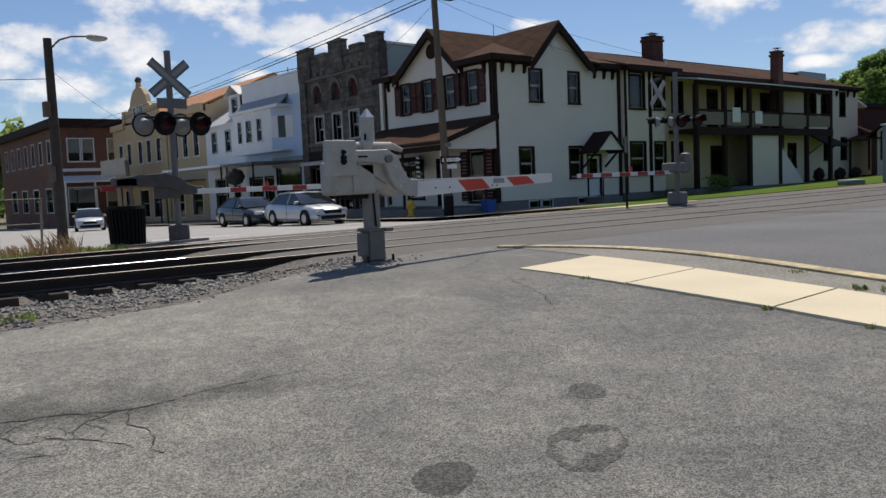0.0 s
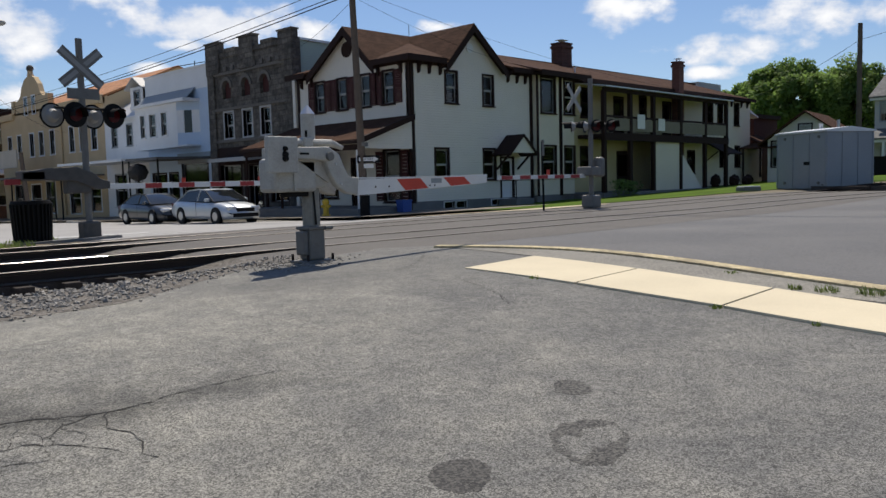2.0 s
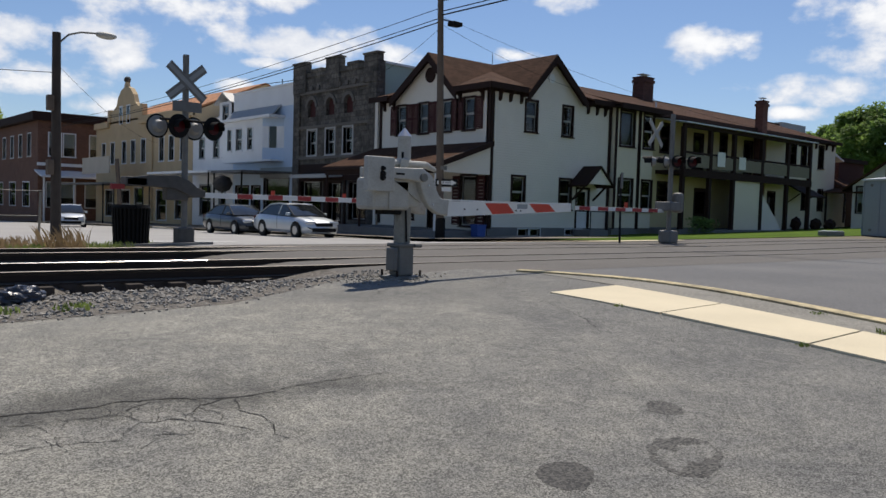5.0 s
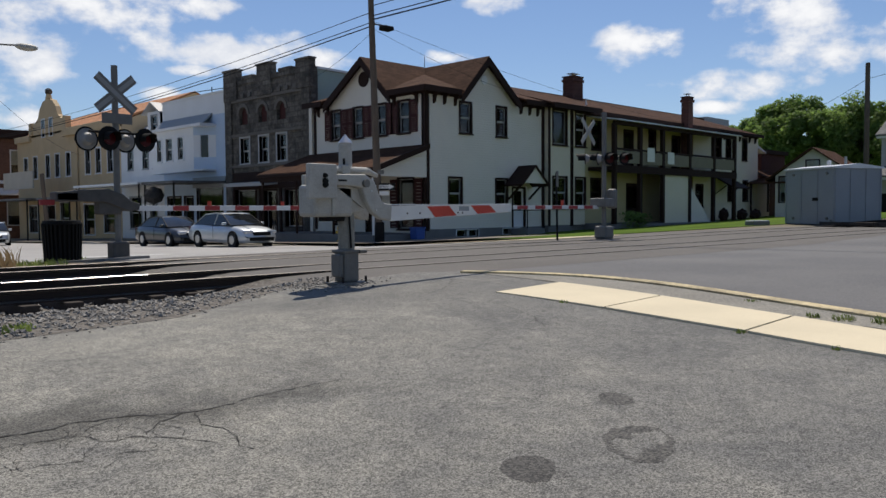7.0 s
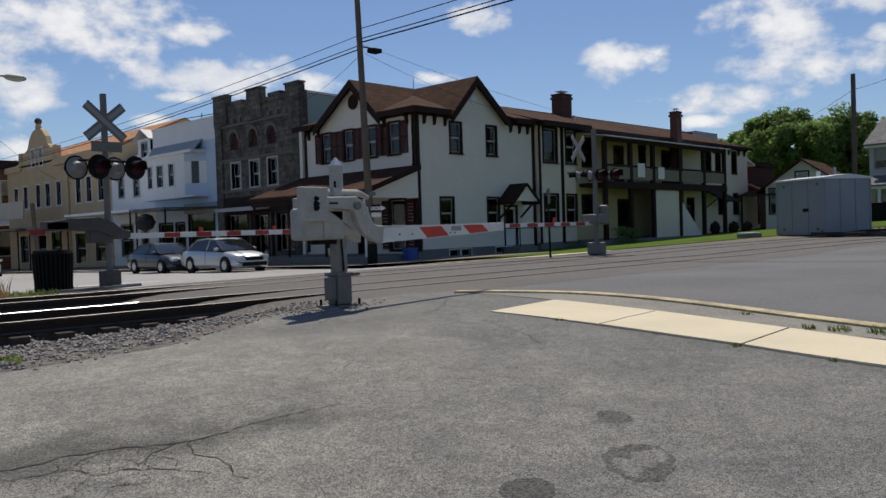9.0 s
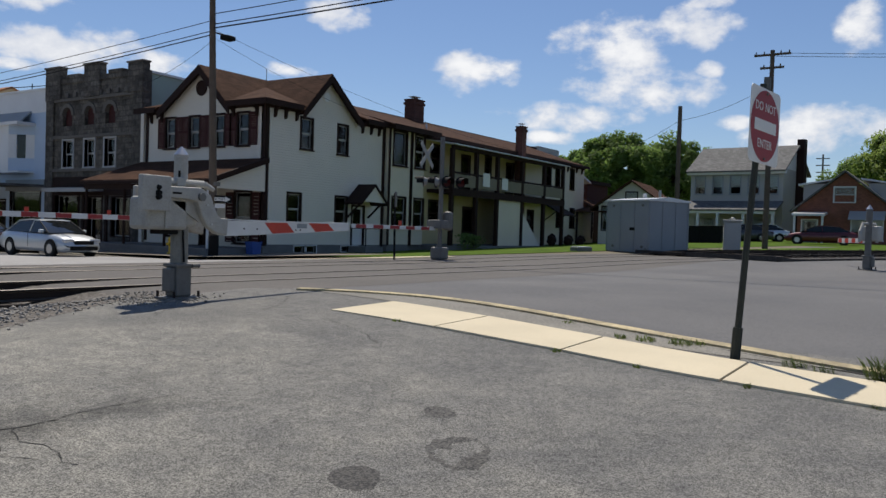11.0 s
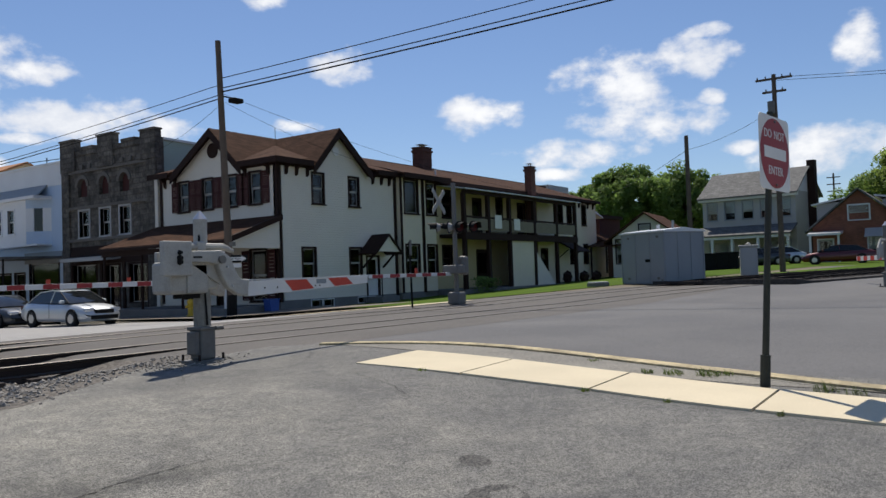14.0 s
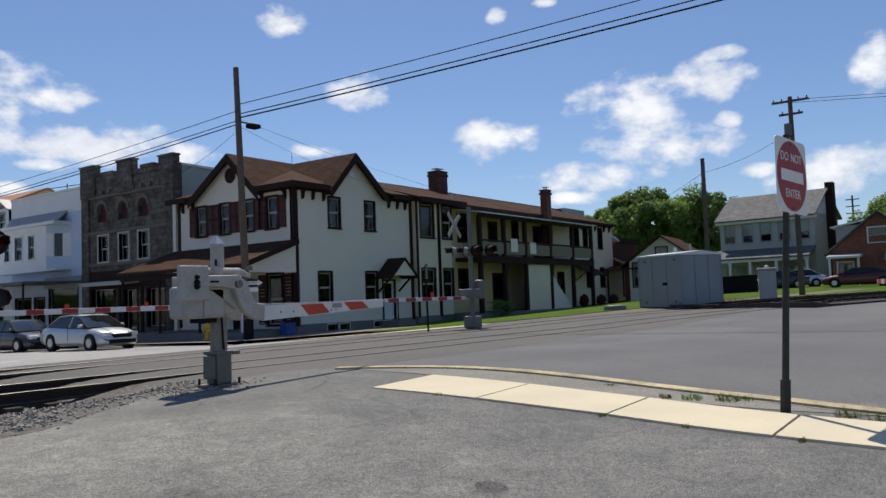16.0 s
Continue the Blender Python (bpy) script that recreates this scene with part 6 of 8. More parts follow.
part("porch_beam", box(bmesh.new(), -5.5, 4.6, -6.3, -6.1, 2.95, 3.25), M_PALE, grey)
for x in (-5.3, -2.9, -0.9, 1.6, 4.4):
    part("porch_post", box(bmesh.new(), x - 0.13, x + 0.13, -6.3, -6.05, -0.3, 3.0), M_PALE, grey)
part("porch_floor", box(bmesh.new(), -5.5, 4.6, -6.3, -4.0, -0.6, 0.1), M_FOUND, grey)
bm = bmesh.new()
box(bm, 4.62, 5.35, 0.2, 1.1, -0.5, 10.7)
part("chimney", bm, M_TRIM, grey)

bung = local_house("brick_bungalow", "red brick bungalow with a white-roofed dormer", 6.45, 78, 6.45 - 90 - 6, 0.95)
b_h = [(-3.1, -2.0, 0.0, 2.2), (0.6, 2.8, 0.7, 2.3)]
shell(bung, 7.0, 10, 3.2, M_BRICK2, b_h)
bm = bmesh.new()
prism(bm, [(-3.5, 3.2), (3.5, 3.2), (0, 6.1)], "y", -5.0, -4.8)
part("gable_wall", bm, M_BRICK2, bung)
door(bung, "S", -5.0, *b_h[0], M_GREY, M_PALE, 0.5)
window(bung, "S", -5.0, *b_h[1], M_PALE, curtain=0.4)
window(bung, "S", -5.0, -0.75, 0.75, 3.7, 4.9, M_PALE, False, deep=-0.005)
for s in (-1, 1):
    roof_slab(bung, [(0, -5.4, 6.3), (s * 4.05, -5.4, 2.95), (s * 4.05, 5.2, 2.95), (0, 5.2, 6.3)], 0.15, M_ROOF)
    roof_slab(bung, [(s * 0.9, -2.6, 5.85), (s * 3.9, -2.6, 5.35), (s * 3.9, 4.4, 5.35), (s * 0.9, 4.4, 5.85)], 0.14, M_TIN, "dormer_roof")
    part("dormer_wall", box(bmesh.new(), min(s * 1.5, s * 3.5), max(s * 1.5, s * 3.5), -2.4, 4.2, 3.4, 5.4), M_GREYSIDE, bung)
roof_slab(bung, [(-3.7, -6.5, 2.7), (-1.2, -6.5, 2.7), (-1.2, -5.0, 2.9), (-3.7, -5.0, 2.9)], 0.18, M_TIN, "door_hood")
for x in (-3.5, -1.4):
    part("hood_post", box(bmesh.new(), x - 0.08, x + 0.08, -6.4, -6.24, -0.4, 2.6), M_PALE, bung)
roof_slab(bung, [(0.4, -5.9, 2.3), (3.0, -5.9, 2.3), (3.0, -5.0, 3.0), (0.4, -5.0, 3.0)], 0.05, M_GREYSIDE, "awning")
part("chimney", box(bmesh.new(), 3.6, 4.25, -2.5, -1.6, 0, 6.2), M_CHIM, bung)
part("downpipe", tb((3.6, -5.05, 0), (3.6, -5.05, 3.0), 0.06, n=8), M_PALE, bung)
shelter = local_house("garden_shelter", "small dark garden shelter with a pale roof", 2.9, 84, -85, 0.9)
part("shelter_roof", box(bmesh.new(), -1.2, 1.2, -1, 1, 2.3, 2.5), M_PALE, shelter)
for x in (-1.05, 1.05):
    part("shelter_post", box(bmesh.new(), x - 0.08, x + 0.08, -0.9, -0.75, 0, 2.3), M_TRIM, shelter)
part("shelter_back", box(bmesh.new(), -1.1, 1.1, 0.6, 0.75, 0, 2.3), M_TRIM, shelter)
# Flat-roofed building behind the white house.
flat = place("flat_roofed_building", "pale flat-roofed block behind the white house", "building", (66, 32, 0.8))
part("wall", box(bmesh.new(), 61.5, 66, 27.2, 31, 0, 5.6), M_SHUTTER, flat)
part("parapet", box(bmesh.new(), 61.3, 66.2, 27.0, 31.2, 5.6, 5.9), M_TRIM, flat)
part("upper_block", box(bmesh.new(), 62, 66, 32, 35, 0, 8.9), M_GREYSIDE, flat)
part("side_porch", box(bmesh.new(), 59.1, 61.3, 26.6, 27.2, 3.2, 3.5), M_TRIM, flat)
part("side_awning", pr([(59.1, 6.1), (60.7, 5.6), (60.7, 5.5), (59.1, 5.9)], "y", 26.5, 28.5), M_PALE, flat)
roof_slab(flat, [(59.2, 24.9, 3.2), (62.4, 24.9, 3.2), (62.4, 27.2, 4.3), (59.2, 27.2, 4.3)], 0.12, M_BROWN, "lean_to_roof")
for x in (59.6, 62.2):
    part("lean_to_post", box(bmesh.new(), x - 0.08, x + 0.08, 25.0, 25.2, 0.3, 3.1), M_TRIM, flat)
part("lean_to_wall", box(bmesh.new(), 59.3, 62.3, 26.9, 27.1, 0.3, 3.6), M_WHITE, flat)


# ---- trees ----
def tree(label, x, y, zb, height, radius, seed, leaf, n=9000, low=0.25, flat=1.0, size=0.38):
    rnd = random.Random(seed)
    t = thing("tree", label, "tree", (x, y, zb))
    bm = bmesh.new()
    tube(bm, (0, 0, -0.3), (0.1, 0, height * 0.45), radius * 0.07, radius * 0.04, 10)
    puffs = []
    for i in range(80):
        a, el = rnd.uniform(0, 6.28), math.asin(rnd.uniform(-0.75, 1.0))
        rr = radius * rnd.uniform(0.5, 0.92)
        cz = height * (low + (1 - low) / 2)
        p = Vector((rr * math.cos(a) * math.cos(el), rr * math.sin(a) * math.cos(el) * flat, cz + (height * (1 - low) / 2) * math.sin(el) * rr / radius))
        puffs.append((p, radius * rnd.uniform(0.13, 0.27)))
        if i % 3 == 0:
            tube(bm, (0, 0, height * rnd.uniform(0.22, 0.42)), p * 0.92, radius * 0.022, radius * 0.006, 6)
    part("trunk", bm, M_BARK, t)
    verts, faces = [], []
    for _ in range(n):
        p, r = puffs[rnd.randrange(len(puffs))]
        d = Vector((rnd.gauss(0, 1), rnd.gauss(0, 1), rnd.gauss(0, 1))).normalized()
        q = p + d * r * rnd.random() ** 0.35
        s = size * rnd.uniform(0.5, 1.25)
        u = Vector((rnd.gauss(0, 1), rnd.gauss(0, 1), rnd.gauss(0, 0.7))).normalized()
        v = u.cross(d + Vector((0.2, 0.1, 0.3))).normalized()
        o = len(verts)
        verts += [tuple(q - u * s), tuple(q + v * s * 0.5), tuple(q + u * s), tuple(q - v * s * 0.5)]
        faces.append((o, o + 1, o + 2, o + 3))
    me = bpy.data.meshes.new("crown")
    me.from_pydata(verts, [], faces)
    me.materials.append(leaf)
    c = new("crown", me)
    c.parent = t
    c["kind"] = "stuff"
    return t


def ray_at(head, d):
    return -0.87 + d * math.cos(radians(head)), 0.43 + d * math.sin(radians(head))


for head, d, h, r, leaf, sd, lab in ((20.9, 100, 12.6, 6.4, M_LEAF, 1, "round dense green leafy tree"), (17.6, 98, 11.8, 5.6, M_LEAF, 2, "round dense green leafy tree"), (23.6, 104, 11.4, 5.0, M_LEAF, 3, "round green leafy tree behind the house"),
                                      (5.6, 112, 10.6, 5.5, M_LEAF, 4, "dark green leafy tree"), (2.6, 100, 13.6, 6.5, M_LEAF2, 5, "bright yellow-green leafy tree"), (0.0, 94, 13.8, 7.5, M_LEAF2, 6, "broad yellow-green leafy tree"), (-3.5, 90, 14, 7.5, M_LEAF2, 7, "broad yellow-green leafy tree"),
                                      (3.4, 120, 10.5, 6.5, M_LEAF, 8, "dark green leafy tree"), (13.6, 125, 9.0, 5, M_LEAF, 10, "green leafy tree behind the grey house"), (-7, 95, 12, 7, M_LEAF, 13, "broad green leafy tree")):
    x, y = ray_at(head, d)
    tree(lab, x, y, 1.1, h, r, sd, leaf, 27000, size=0.25)
x, y = 0.34 + 150 * math.cos(radians(78.6)), 0.36 + 150 * math.sin(radians(78.6))
tree("distant yellow-green leafy tree", x, y, -1.5, 15.5, 9, 11, M_LEAF2, 4500, size=0.8)
tree("distant yellow-green leafy tree", x - 15, y + 4, -1.5, 14.5, 9, 12, M_LEAF2, 4500, size=0.8)
# Low hedges in front of the far houses, and a line of woods closing the distance.
def hedge(name, label, x0, y0, x1, y1, zb, h, w, seed, n, size, leaf):
    rnd = random.Random(seed)
    verts, faces = [], []
    for _ in range(n):
        f = rnd.random()
        hh = h * (0.75 + 0.4 * noise.noise(Vector((f * 40 * (abs(x1 - x0) + abs(y1 - y0)) / 300, seed, 0))))
        q = Vector((x0 + (x1 - x0) * f + rnd.gauss(0, w), y0 + (y1 - y0) * f + rnd.gauss(0, w), zb + hh * rnd.random() ** 0.7))
        u = Vector((rnd.gauss(0, 1), rnd.gauss(0, 1), rnd.gauss(0, 1))).normalized()
        v = u.orthogonal().normalized()
        s = size * rnd.uniform(0.6, 1.3)
        o = len(verts)
        verts += [tuple(q - u * s), tuple(q + v * s * 0.6), tuple(q + u * s), tuple(q - v * s * 0.6)]
        faces.append((o, o + 1, o + 2, o + 3))
    me = bpy.data.meshes.new(name)
    me.from_pydata(verts, [], faces)
    me.materials.append(leaf)
    return tagged(new(name, me), label, "plants", kind="stuff")
hedge("far_woods", "distant green woods closing the view", 170, -160, 150, 190, 1.0, 11, 4, 21, 9000, 1.6, M_LEAF)
hedge("far_woods", "distant green woods beyond the town", 150, 190, -80, 210, -1.5, 9, 4, 22, 6000, 1.6, M_LEAF)
hedge("shrubs", "low green shrubs before the grey house", *ray_at(16.0, 82), *ray_at(11.0, 80), 0.95, 1.2, 0.4, 23, 1500, 0.16, M_LEAF2)
hedge("dark_hedge", "dark green hedge in the shade of the trees", *ray_at(3.2, 92), *ray_at(-8, 84), 0.9, 2.4, 0.8, 24, 2500, 0.3, M_LEAF)
# ---- crossing gates and signals ----
def pipe(parent, name, pts, r, material, label="", n=10):
    bm = bmesh.new()
    for a, b in zip(pts, pts[1:]):
        tube(bm, a, b, r, r, n)
    for p in pts[1:-1]:
        bmesh.ops.create_uvsphere(bm, u_segments=n, v_segments=6, radius=r, matrix=Matrix.Translation(p))
    return part(name, bm, material, parent, label)


def swept(pts, half, y0, y1):
    """A bent flat casting: outline round a centre line in the x-z plane, drawn out along y, edges eased."""
    bm = bmesh.new()
    up, down = [], []
    for i, (x, z, h) in enumerate(pts):
        (ax, az, _), (bx_, bz, _) = pts[max(0, i - 1)], pts[min(len(pts) - 1, i + 1)]
        ln = math.hypot(bx_ - ax, bz - az)
        nx, nz = -(bz - az) / ln, (bx_ - ax) / ln
        up.append((x + nx * h, z + nz * h)), down.append((x - nx * h, z - nz * h))
    prism(bm, up + down[::-1], "y", y0, y1)
    es = [e for e in bm.edges if abs(e.verts[0].co.y - e.verts[1].co.y) < 1e-6]
    bmesh.ops.bevel(bm, geom=es, offset=half, segments=2, affect="EDGES", profile=0.5)
    return bm


def gate_base(g, mat_):
    """Base plate, foundation bolts, junction box and door."""
    part("base_plate", box(bmesh.new(), -0.23, 0.23, -0.2, 0.2, 0.0, 0.03, 0.008), M_GALV, g)
    for sx in (-0.2, 0.2):
        for sy in (-0.17, 0.17):
            part("anchor_bolt", tb((sx, sy, 0.0), (sx, sy, 0.11), 0.018, n=8), M_RUST, g)
    j = part("junction_box", box(bmesh.new(), -0.125, 0.125, -0.125, 0.125, 0.03, 0.46, 0.03), mat_, g)
    part("box_flange", box(bmesh.new(), -0.15, 0.15, -0.15, 0.15, 0.43, 0.48, 0.015), mat_, j)
    part("box_cover", box(bmesh.new(), -0.2, -0.125, -0.1, 0.1, 0.1, 0.42, 0.025), mat_, j)
    part("cover_bolt", tb((0.1, -0.15, 0.45), (0.22, -0.15, 0.45), 0.03, n=8), M_GALV, j)


gate = thing("crossing_gate", "grey aluminium crossing gate mechanism with lowered arm", "crossing gate", (6.35, 9.37, ground_z(6.35, 9.37) + 0.0))
gate_base(gate, M_GALV)
part("post", tb((0, 0, 0.4), (0, 0, 1.42), 0.115, n=20), M_STEEL2, gate)
part("post_top", tb((0, 0, 1.4), (0, 0, 1.94), 0.092, n=20), M_STEEL, gate)
part("post_cap", tb((0, 0, 1.94), (0, 0, 2.055), 0.1, 0.012, n=20), M_CHROME, gate, "bright pointed cap")
h = part("mechanism_housing", box(bmesh.new(), -0.66, -0.02, -0.2, 0.2, 0.93, 1.36, 0.05), M_STEEL, gate)
part("housing_rib", box(bmesh.new(), -0.40, -0.36, -0.22, -0.19, 0.95, 1.34), M_STEEL, h)
part("housing_foot", box(bmesh.new(), -0.4, -0.1, -0.1, 0.1, 0.87, 0.94, 0.01), M_BLACK, h)
part("post_clamp", box(bmesh.new(), -0.1, 0.16, -0.16, 0.16, 0.98, 1.3, 0.03), M_STEEL, gate)
cw = part("counterweight_plate", box(bmesh.new(), -0.84, -0.40, -0.33, -0.24, 1.17, 1.62, 0.015), M_STEEL, gate)
bm = bmesh.new()
for z, r in ((1.47, 0.035), (1.40, 0.045), (1.35, 0.045)):
    bmesh.ops.create_cone(bm, cap_ends=True, segments=14, radius1=r, radius2=r * 0.6, depth=0.05, matrix=Matrix.Translation((-0.60, -0.35, z)) @ Matrix.Rotation(radians(90), 4, "X"))
part("padlock", bm, M_BLACK, cw, "dark hanging padlock and hasp")
part("plate_bracket", box(bmesh.new(), -0.55, -0.25, 0.2, 0.27, 1.2, 1.5, 0.015), M_STEEL, gate)
pipe(gate, "counterweight_tube", [(-0.42, -0.12, 1.56), (0.28, -0.12, 1.56)], 0.05, M_STEEL)
part("tube_nose", tb((0.28, -0.12, 1.56), (0.46, -0.12, 1.5), 0.05, 0.03), M_STEEL, gate)
part("grease_knob", tb((-0.12, -0.12, 1.58), (-0.12, -0.12, 1.72), 0.016, n=8), M_BLACK, gate)
part("tube_clamp", box(bmesh.new(), -0.2, -0.06, -0.19, -0.05, 1.5, 1.63, 0.02), M_STEEL, gate)
arm_pts = [(-0.42, 1.42, 0.075), (-0.1, 1.42, 0.08), (0.08, 1.41, 0.10), (0.17, 1.34, 0.125), (0.23, 1.2, 0.125), (0.31, 1.07, 0.12), (0.42, 1.0, 0.115), (0.58, 0.985, 0.115)]
el = part("arm_elbow", swept(arm_pts, 0.02, -0.30, -0.19), M_STEEL, gate, "bent cast arm support")
part("arm_elbow", swept(arm_pts, 0.02, 0.19, 0.30), M_STEEL, gate, "bent cast arm support")
part("pivot_hub", tb((0.10, -0.34, 1.38), (0.10, 0.34, 1.38), 0.055, n=16), M_GALV, gate)
part("elbow_label", box(bmesh.new(), -0.36, -0.22, -0.306, -0.299, 1.40, 1.425), M_BLACK, el)
for x, z in ((0.2, 1.28), (0.28, 1.02)):
    part("elbow_bolt", tb((x, -0.32, z), (x, -0.29, z), 0.014, n=8), M_CHROME, el)
part("web_plate", pr([(-0.35, 1.35), (0.05, 1.34), (0.2, 1.1), (0.16, 1.04)], "y", -0.2, -0.17), M_STEEL, gate)
ARM0, ARM1 = 0.56, 3.22


def arm_z(x, top):
    f = (x - ARM0) / (ARM1 - ARM0)
    return 1.075 + 0.04 * f if top else 0.86 + 0.12 * f


arm = part("gate_arm", pr([(ARM0, arm_z(ARM0, 0)), (ARM1, arm_z(ARM1, 0)), (ARM1, arm_z(ARM1, 1)), (ARM0, arm_z(ARM0, 1))], "y", -0.27, -0.22), M_SIGNWHITE, gate, "white gate arm with slanted red stripes")
for a, b in ((1.36, 1.86), (2.3, 2.78)):
    pts = [(a + 0.1, arm_z(a, 0) + 0.012), (b + 0.06, arm_z(b, 0) + 0.012), (b - 0.1, arm_z(b, 1) - 0.02), (a - 0.06, arm_z(a, 1) - 0.02)]
    part("red_stripe", pr(pts, "y", -0.2745, -0.2705), M_RED, arm)
for a in (0.9, 1.15, 1.95, 2.05):
    part("arm_screw", tb((a, -0.28, 0.97), (a, -0.268, 0.97), 0.012, n=6), M_RUST, arm)
part("faded_mark", box(bmesh.new(), 1.98, 2.2, -0.2735, -0.2705, 1.0, 1.07), M_GREY, arm)
part("arm_top_strip", box(bmesh.new(), ARM0, ARM1, -0.28, -0.21, 1.085, 1.1), M_PALE, arm)
part("cable", tb((-0.02, -0.13, 0.5), (-0.05, -0.13, 0.95), 0.014, n=6), M_BLACK, gate)


def flasher(parent, c, d, disc=0.285):
    """A round signal: black background disc, hood, red lens, grey back can. d: the way it faces."""
    m = Matrix.Translation(c) @ Vector(d).to_track_quat("Z", "Y").to_matrix().to_4x4()
    bm = bmesh.new()
    bmesh.ops.create_cone(bm, cap_ends=True, segments=28, radius1=disc, radius2=disc, depth=0.012, matrix=m)
    f = part("background_disc", bm, M_BLACK, parent)
    bm = bmesh.new()
    bmesh.ops.create_cone(bm, cap_ends=True, segments=20, radius1=0.15, radius2=0.15, depth=0.02, matrix=m @ Matrix.Translation((0, 0, 0.02)))
    part("lens", bm, M_LENS, f, "dark red round lens")
    bm = bmesh.new()
    n = 18
    rows = []
    for k in range(n + 1):
        a = math.pi * (-0.08 + 1.16 * k / n)
        rows.append([bm.verts.new(m @ Vector((r * math.cos(a), r * math.sin(a), z))) for r, z in ((0.165, 0.01), (0.165, 0.30 if 0.25 < k / n < 0.75 else 0.24), (0.155, 0.30 if 0.25 < k / n < 0.75 else 0.24), (0.155, 0.01))])
    for a, b in zip(rows, rows[1:]):
        for i in range(4):
            bm.faces.new((a[i], a[(i + 1) % 4], b[(i + 1) % 4], b[i]))
    bmesh.ops.recalc_face_normals(bm, faces=bm.faces)
    part("hood", bm, M_BLACK, f)
    bm = bmesh.new()
    bmesh.ops.create_cone(bm, cap_ends=True, segments=20, radius1=0.10, radius2=0.165, depth=0.12, matrix=m @ Matrix.Translation((0, 0, -0.07)))
    part("lamp_can", bm, M_GALV2, f, "grey rounded back")
    bm = bmesh.new()
    bmesh.ops.create_cone(bm, cap_ends=True, segments=28, radius1=disc - 0.04, radius2=disc - 0.04, depth=0.006, matrix=m @ Matrix.Translation((0, 0, -0.0105)))
    part("disc_back", bm, M_GALV2, f, "pale grey back of the disc")
    return f


def crossbuck(parent, c, turn, s=1.22, w=0.225, face=None):
    m0 = Matrix.Translation(c) @ Matrix.Rotation(radians(turn), 4, "Z")
    for k, a in enumerate((50, -50)):
        m = m0 @ Matrix.Rotation(radians(a), 4, "Y")
        y = 0.012 * k
        b = part("blade", box(bmesh.new(), -w / 2, w / 2, -0.004 - y, 0.004 - y, -s / 2, s / 2, 0.0, m), face or M_GALV, parent, "grey metal crossbuck blade" if face is None else "pale crossbuck blade")
        part("reflective_strip", box(bmesh.new(), -0.05, 0.05, -0.0075 - y, -0.0045 - y, -s / 2, s / 2, 0.0, m), face or M_GALV2, b)


# Far signal mast with its gate lowered over the street.
m2 = thing("signal_mast", "grey crossing signal mast with crossbuck and lowered gate", "signal mast", (7.49, 19.42, ground_z(7.49, 19.42) + 0.09), group="signal masts of the crossing")
part("mast_foot", box(bmesh.new(), -0.2, 0.2, -0.2, 0.2, -0.1, 0.34, 0.05), M_GALV3, m2)
part("mast", tb((0, 0, 0.3), (0, 0, 4.46), 0.075, n=14), M_GALV, m2)
crossbuck(m2, (-0.02, -0.1, 3.8), 4, 1.2)
part("track_plate", box(bmesh.new(), -0.36, 0.36, -0.11, -0.1, 3.1, 3.34), M_GALV, m2)
pipe(m2, "cross_arm", [(-0.62, 0, 2.9), (0.72, 0, 2.9)], 0.03, M_BLACK)
for x in (-0.24, 0.62):
    flasher(m2, (x, -0.2, 2.74), (0.2, -1, -0.03))
for x in (-0.59, 0.31):
    flasher(m2, (x, 0.22, 2.74), (-0.15, 1, -0.03))
part("mechanism", swept([(-1.45, 1.38, 0.08), (-0.9, 1.42, 0.13), (-0.3, 1.42, 0.16), (0.0, 1.3, 0.16), (0.2, 1.18, 0.13), (0.45, 1.16, 0.08)], 0.02, -0.2, -0.1), M_GALV3, m2)
part("mechanism", swept([(-1.45, 1.38, 0.08), (-0.9, 1.42, 0.13), (-0.3, 1.42, 0.16), (0.0, 1.3, 0.16), (0.2, 1.18, 0.13), (0.45, 1.16, 0.08)], 0.02, 0.1, 0.2), M_GALV3, m2)
part("counterweight", box(bmesh.new(), -1.45, -0.95, -0.2, 0.2, 1.28, 1.5, 0.03), M_GALV3, m2)
part("housing", box(bmesh.new(), -0.5, 0.05, -0.14, 0.14, 0.98, 1.35, 0.03), M_GALV3, m2)
a2 = part("gate_arm", box(bmesh.new(), 0.4, 5.4, -0.17, -0.13, 1.06, 1.19, 0.005), M_SIGNWHITE, m2, "white gate arm with red bars")
for k in range(5):
    part("red_bar", box(bmesh.new(), 1.3 + k * 0.86, 1.72 + k * 0.86, -0.1735, -0.1705, 1.065, 1.185), M_RED2, a2)
for x in (2.3, 4.5):
    b = part("arm_lamp", tb((x, -0.15, 1.19), (x, -0.15, 1.3), 0.05, n=10), M_RED, a2, "small red arm lamp")
part("red_end", box(bmesh.new(), -1.75, -1.45, -0.1, 0.0, 1.2, 1.32), M_RED2, m2)
# Right-hand mast beyond the road, gate lowered towards the middle.
m3 = thing("signal_mast", "grey crossing signal mast with oblique crossbuck and gate", "signal mast", (22.35, 15.75, ground_z(22.35, 15.75)), group="signal masts of the crossing")
part("mast_foot", box(bmesh.new(), -0.24, 0.24, -0.24, 0.24, 0.0, 0.42, 0.06), M_GALV, m3)
part("mast", tb((0, 0, 0.3), (0, 0, 4.2), 0.08, n=14), M_GALV, m3)
crossbuck(m3, (-0.3, 0.42, 3.58), 180 + 8, w=0.17, face=M_STEEL)
pipe(m3, "cross_arm", [(-0.45, 0.35, 2.72), (0.4, -0.5, 2.72)], 0.035, M_GALV)
flasher(m3, (0.02, -0.2, 2.66), (-0.35, -0.95, -0.03), 0.21)
flasher(m3, (0.36, -0.55, 2.66), (-0.35, -0.95, -0.03), 0.21)
flasher(m3, (-0.5, 0.4, 2.66), (-0.55, 0.83, -0.03), 0.21)
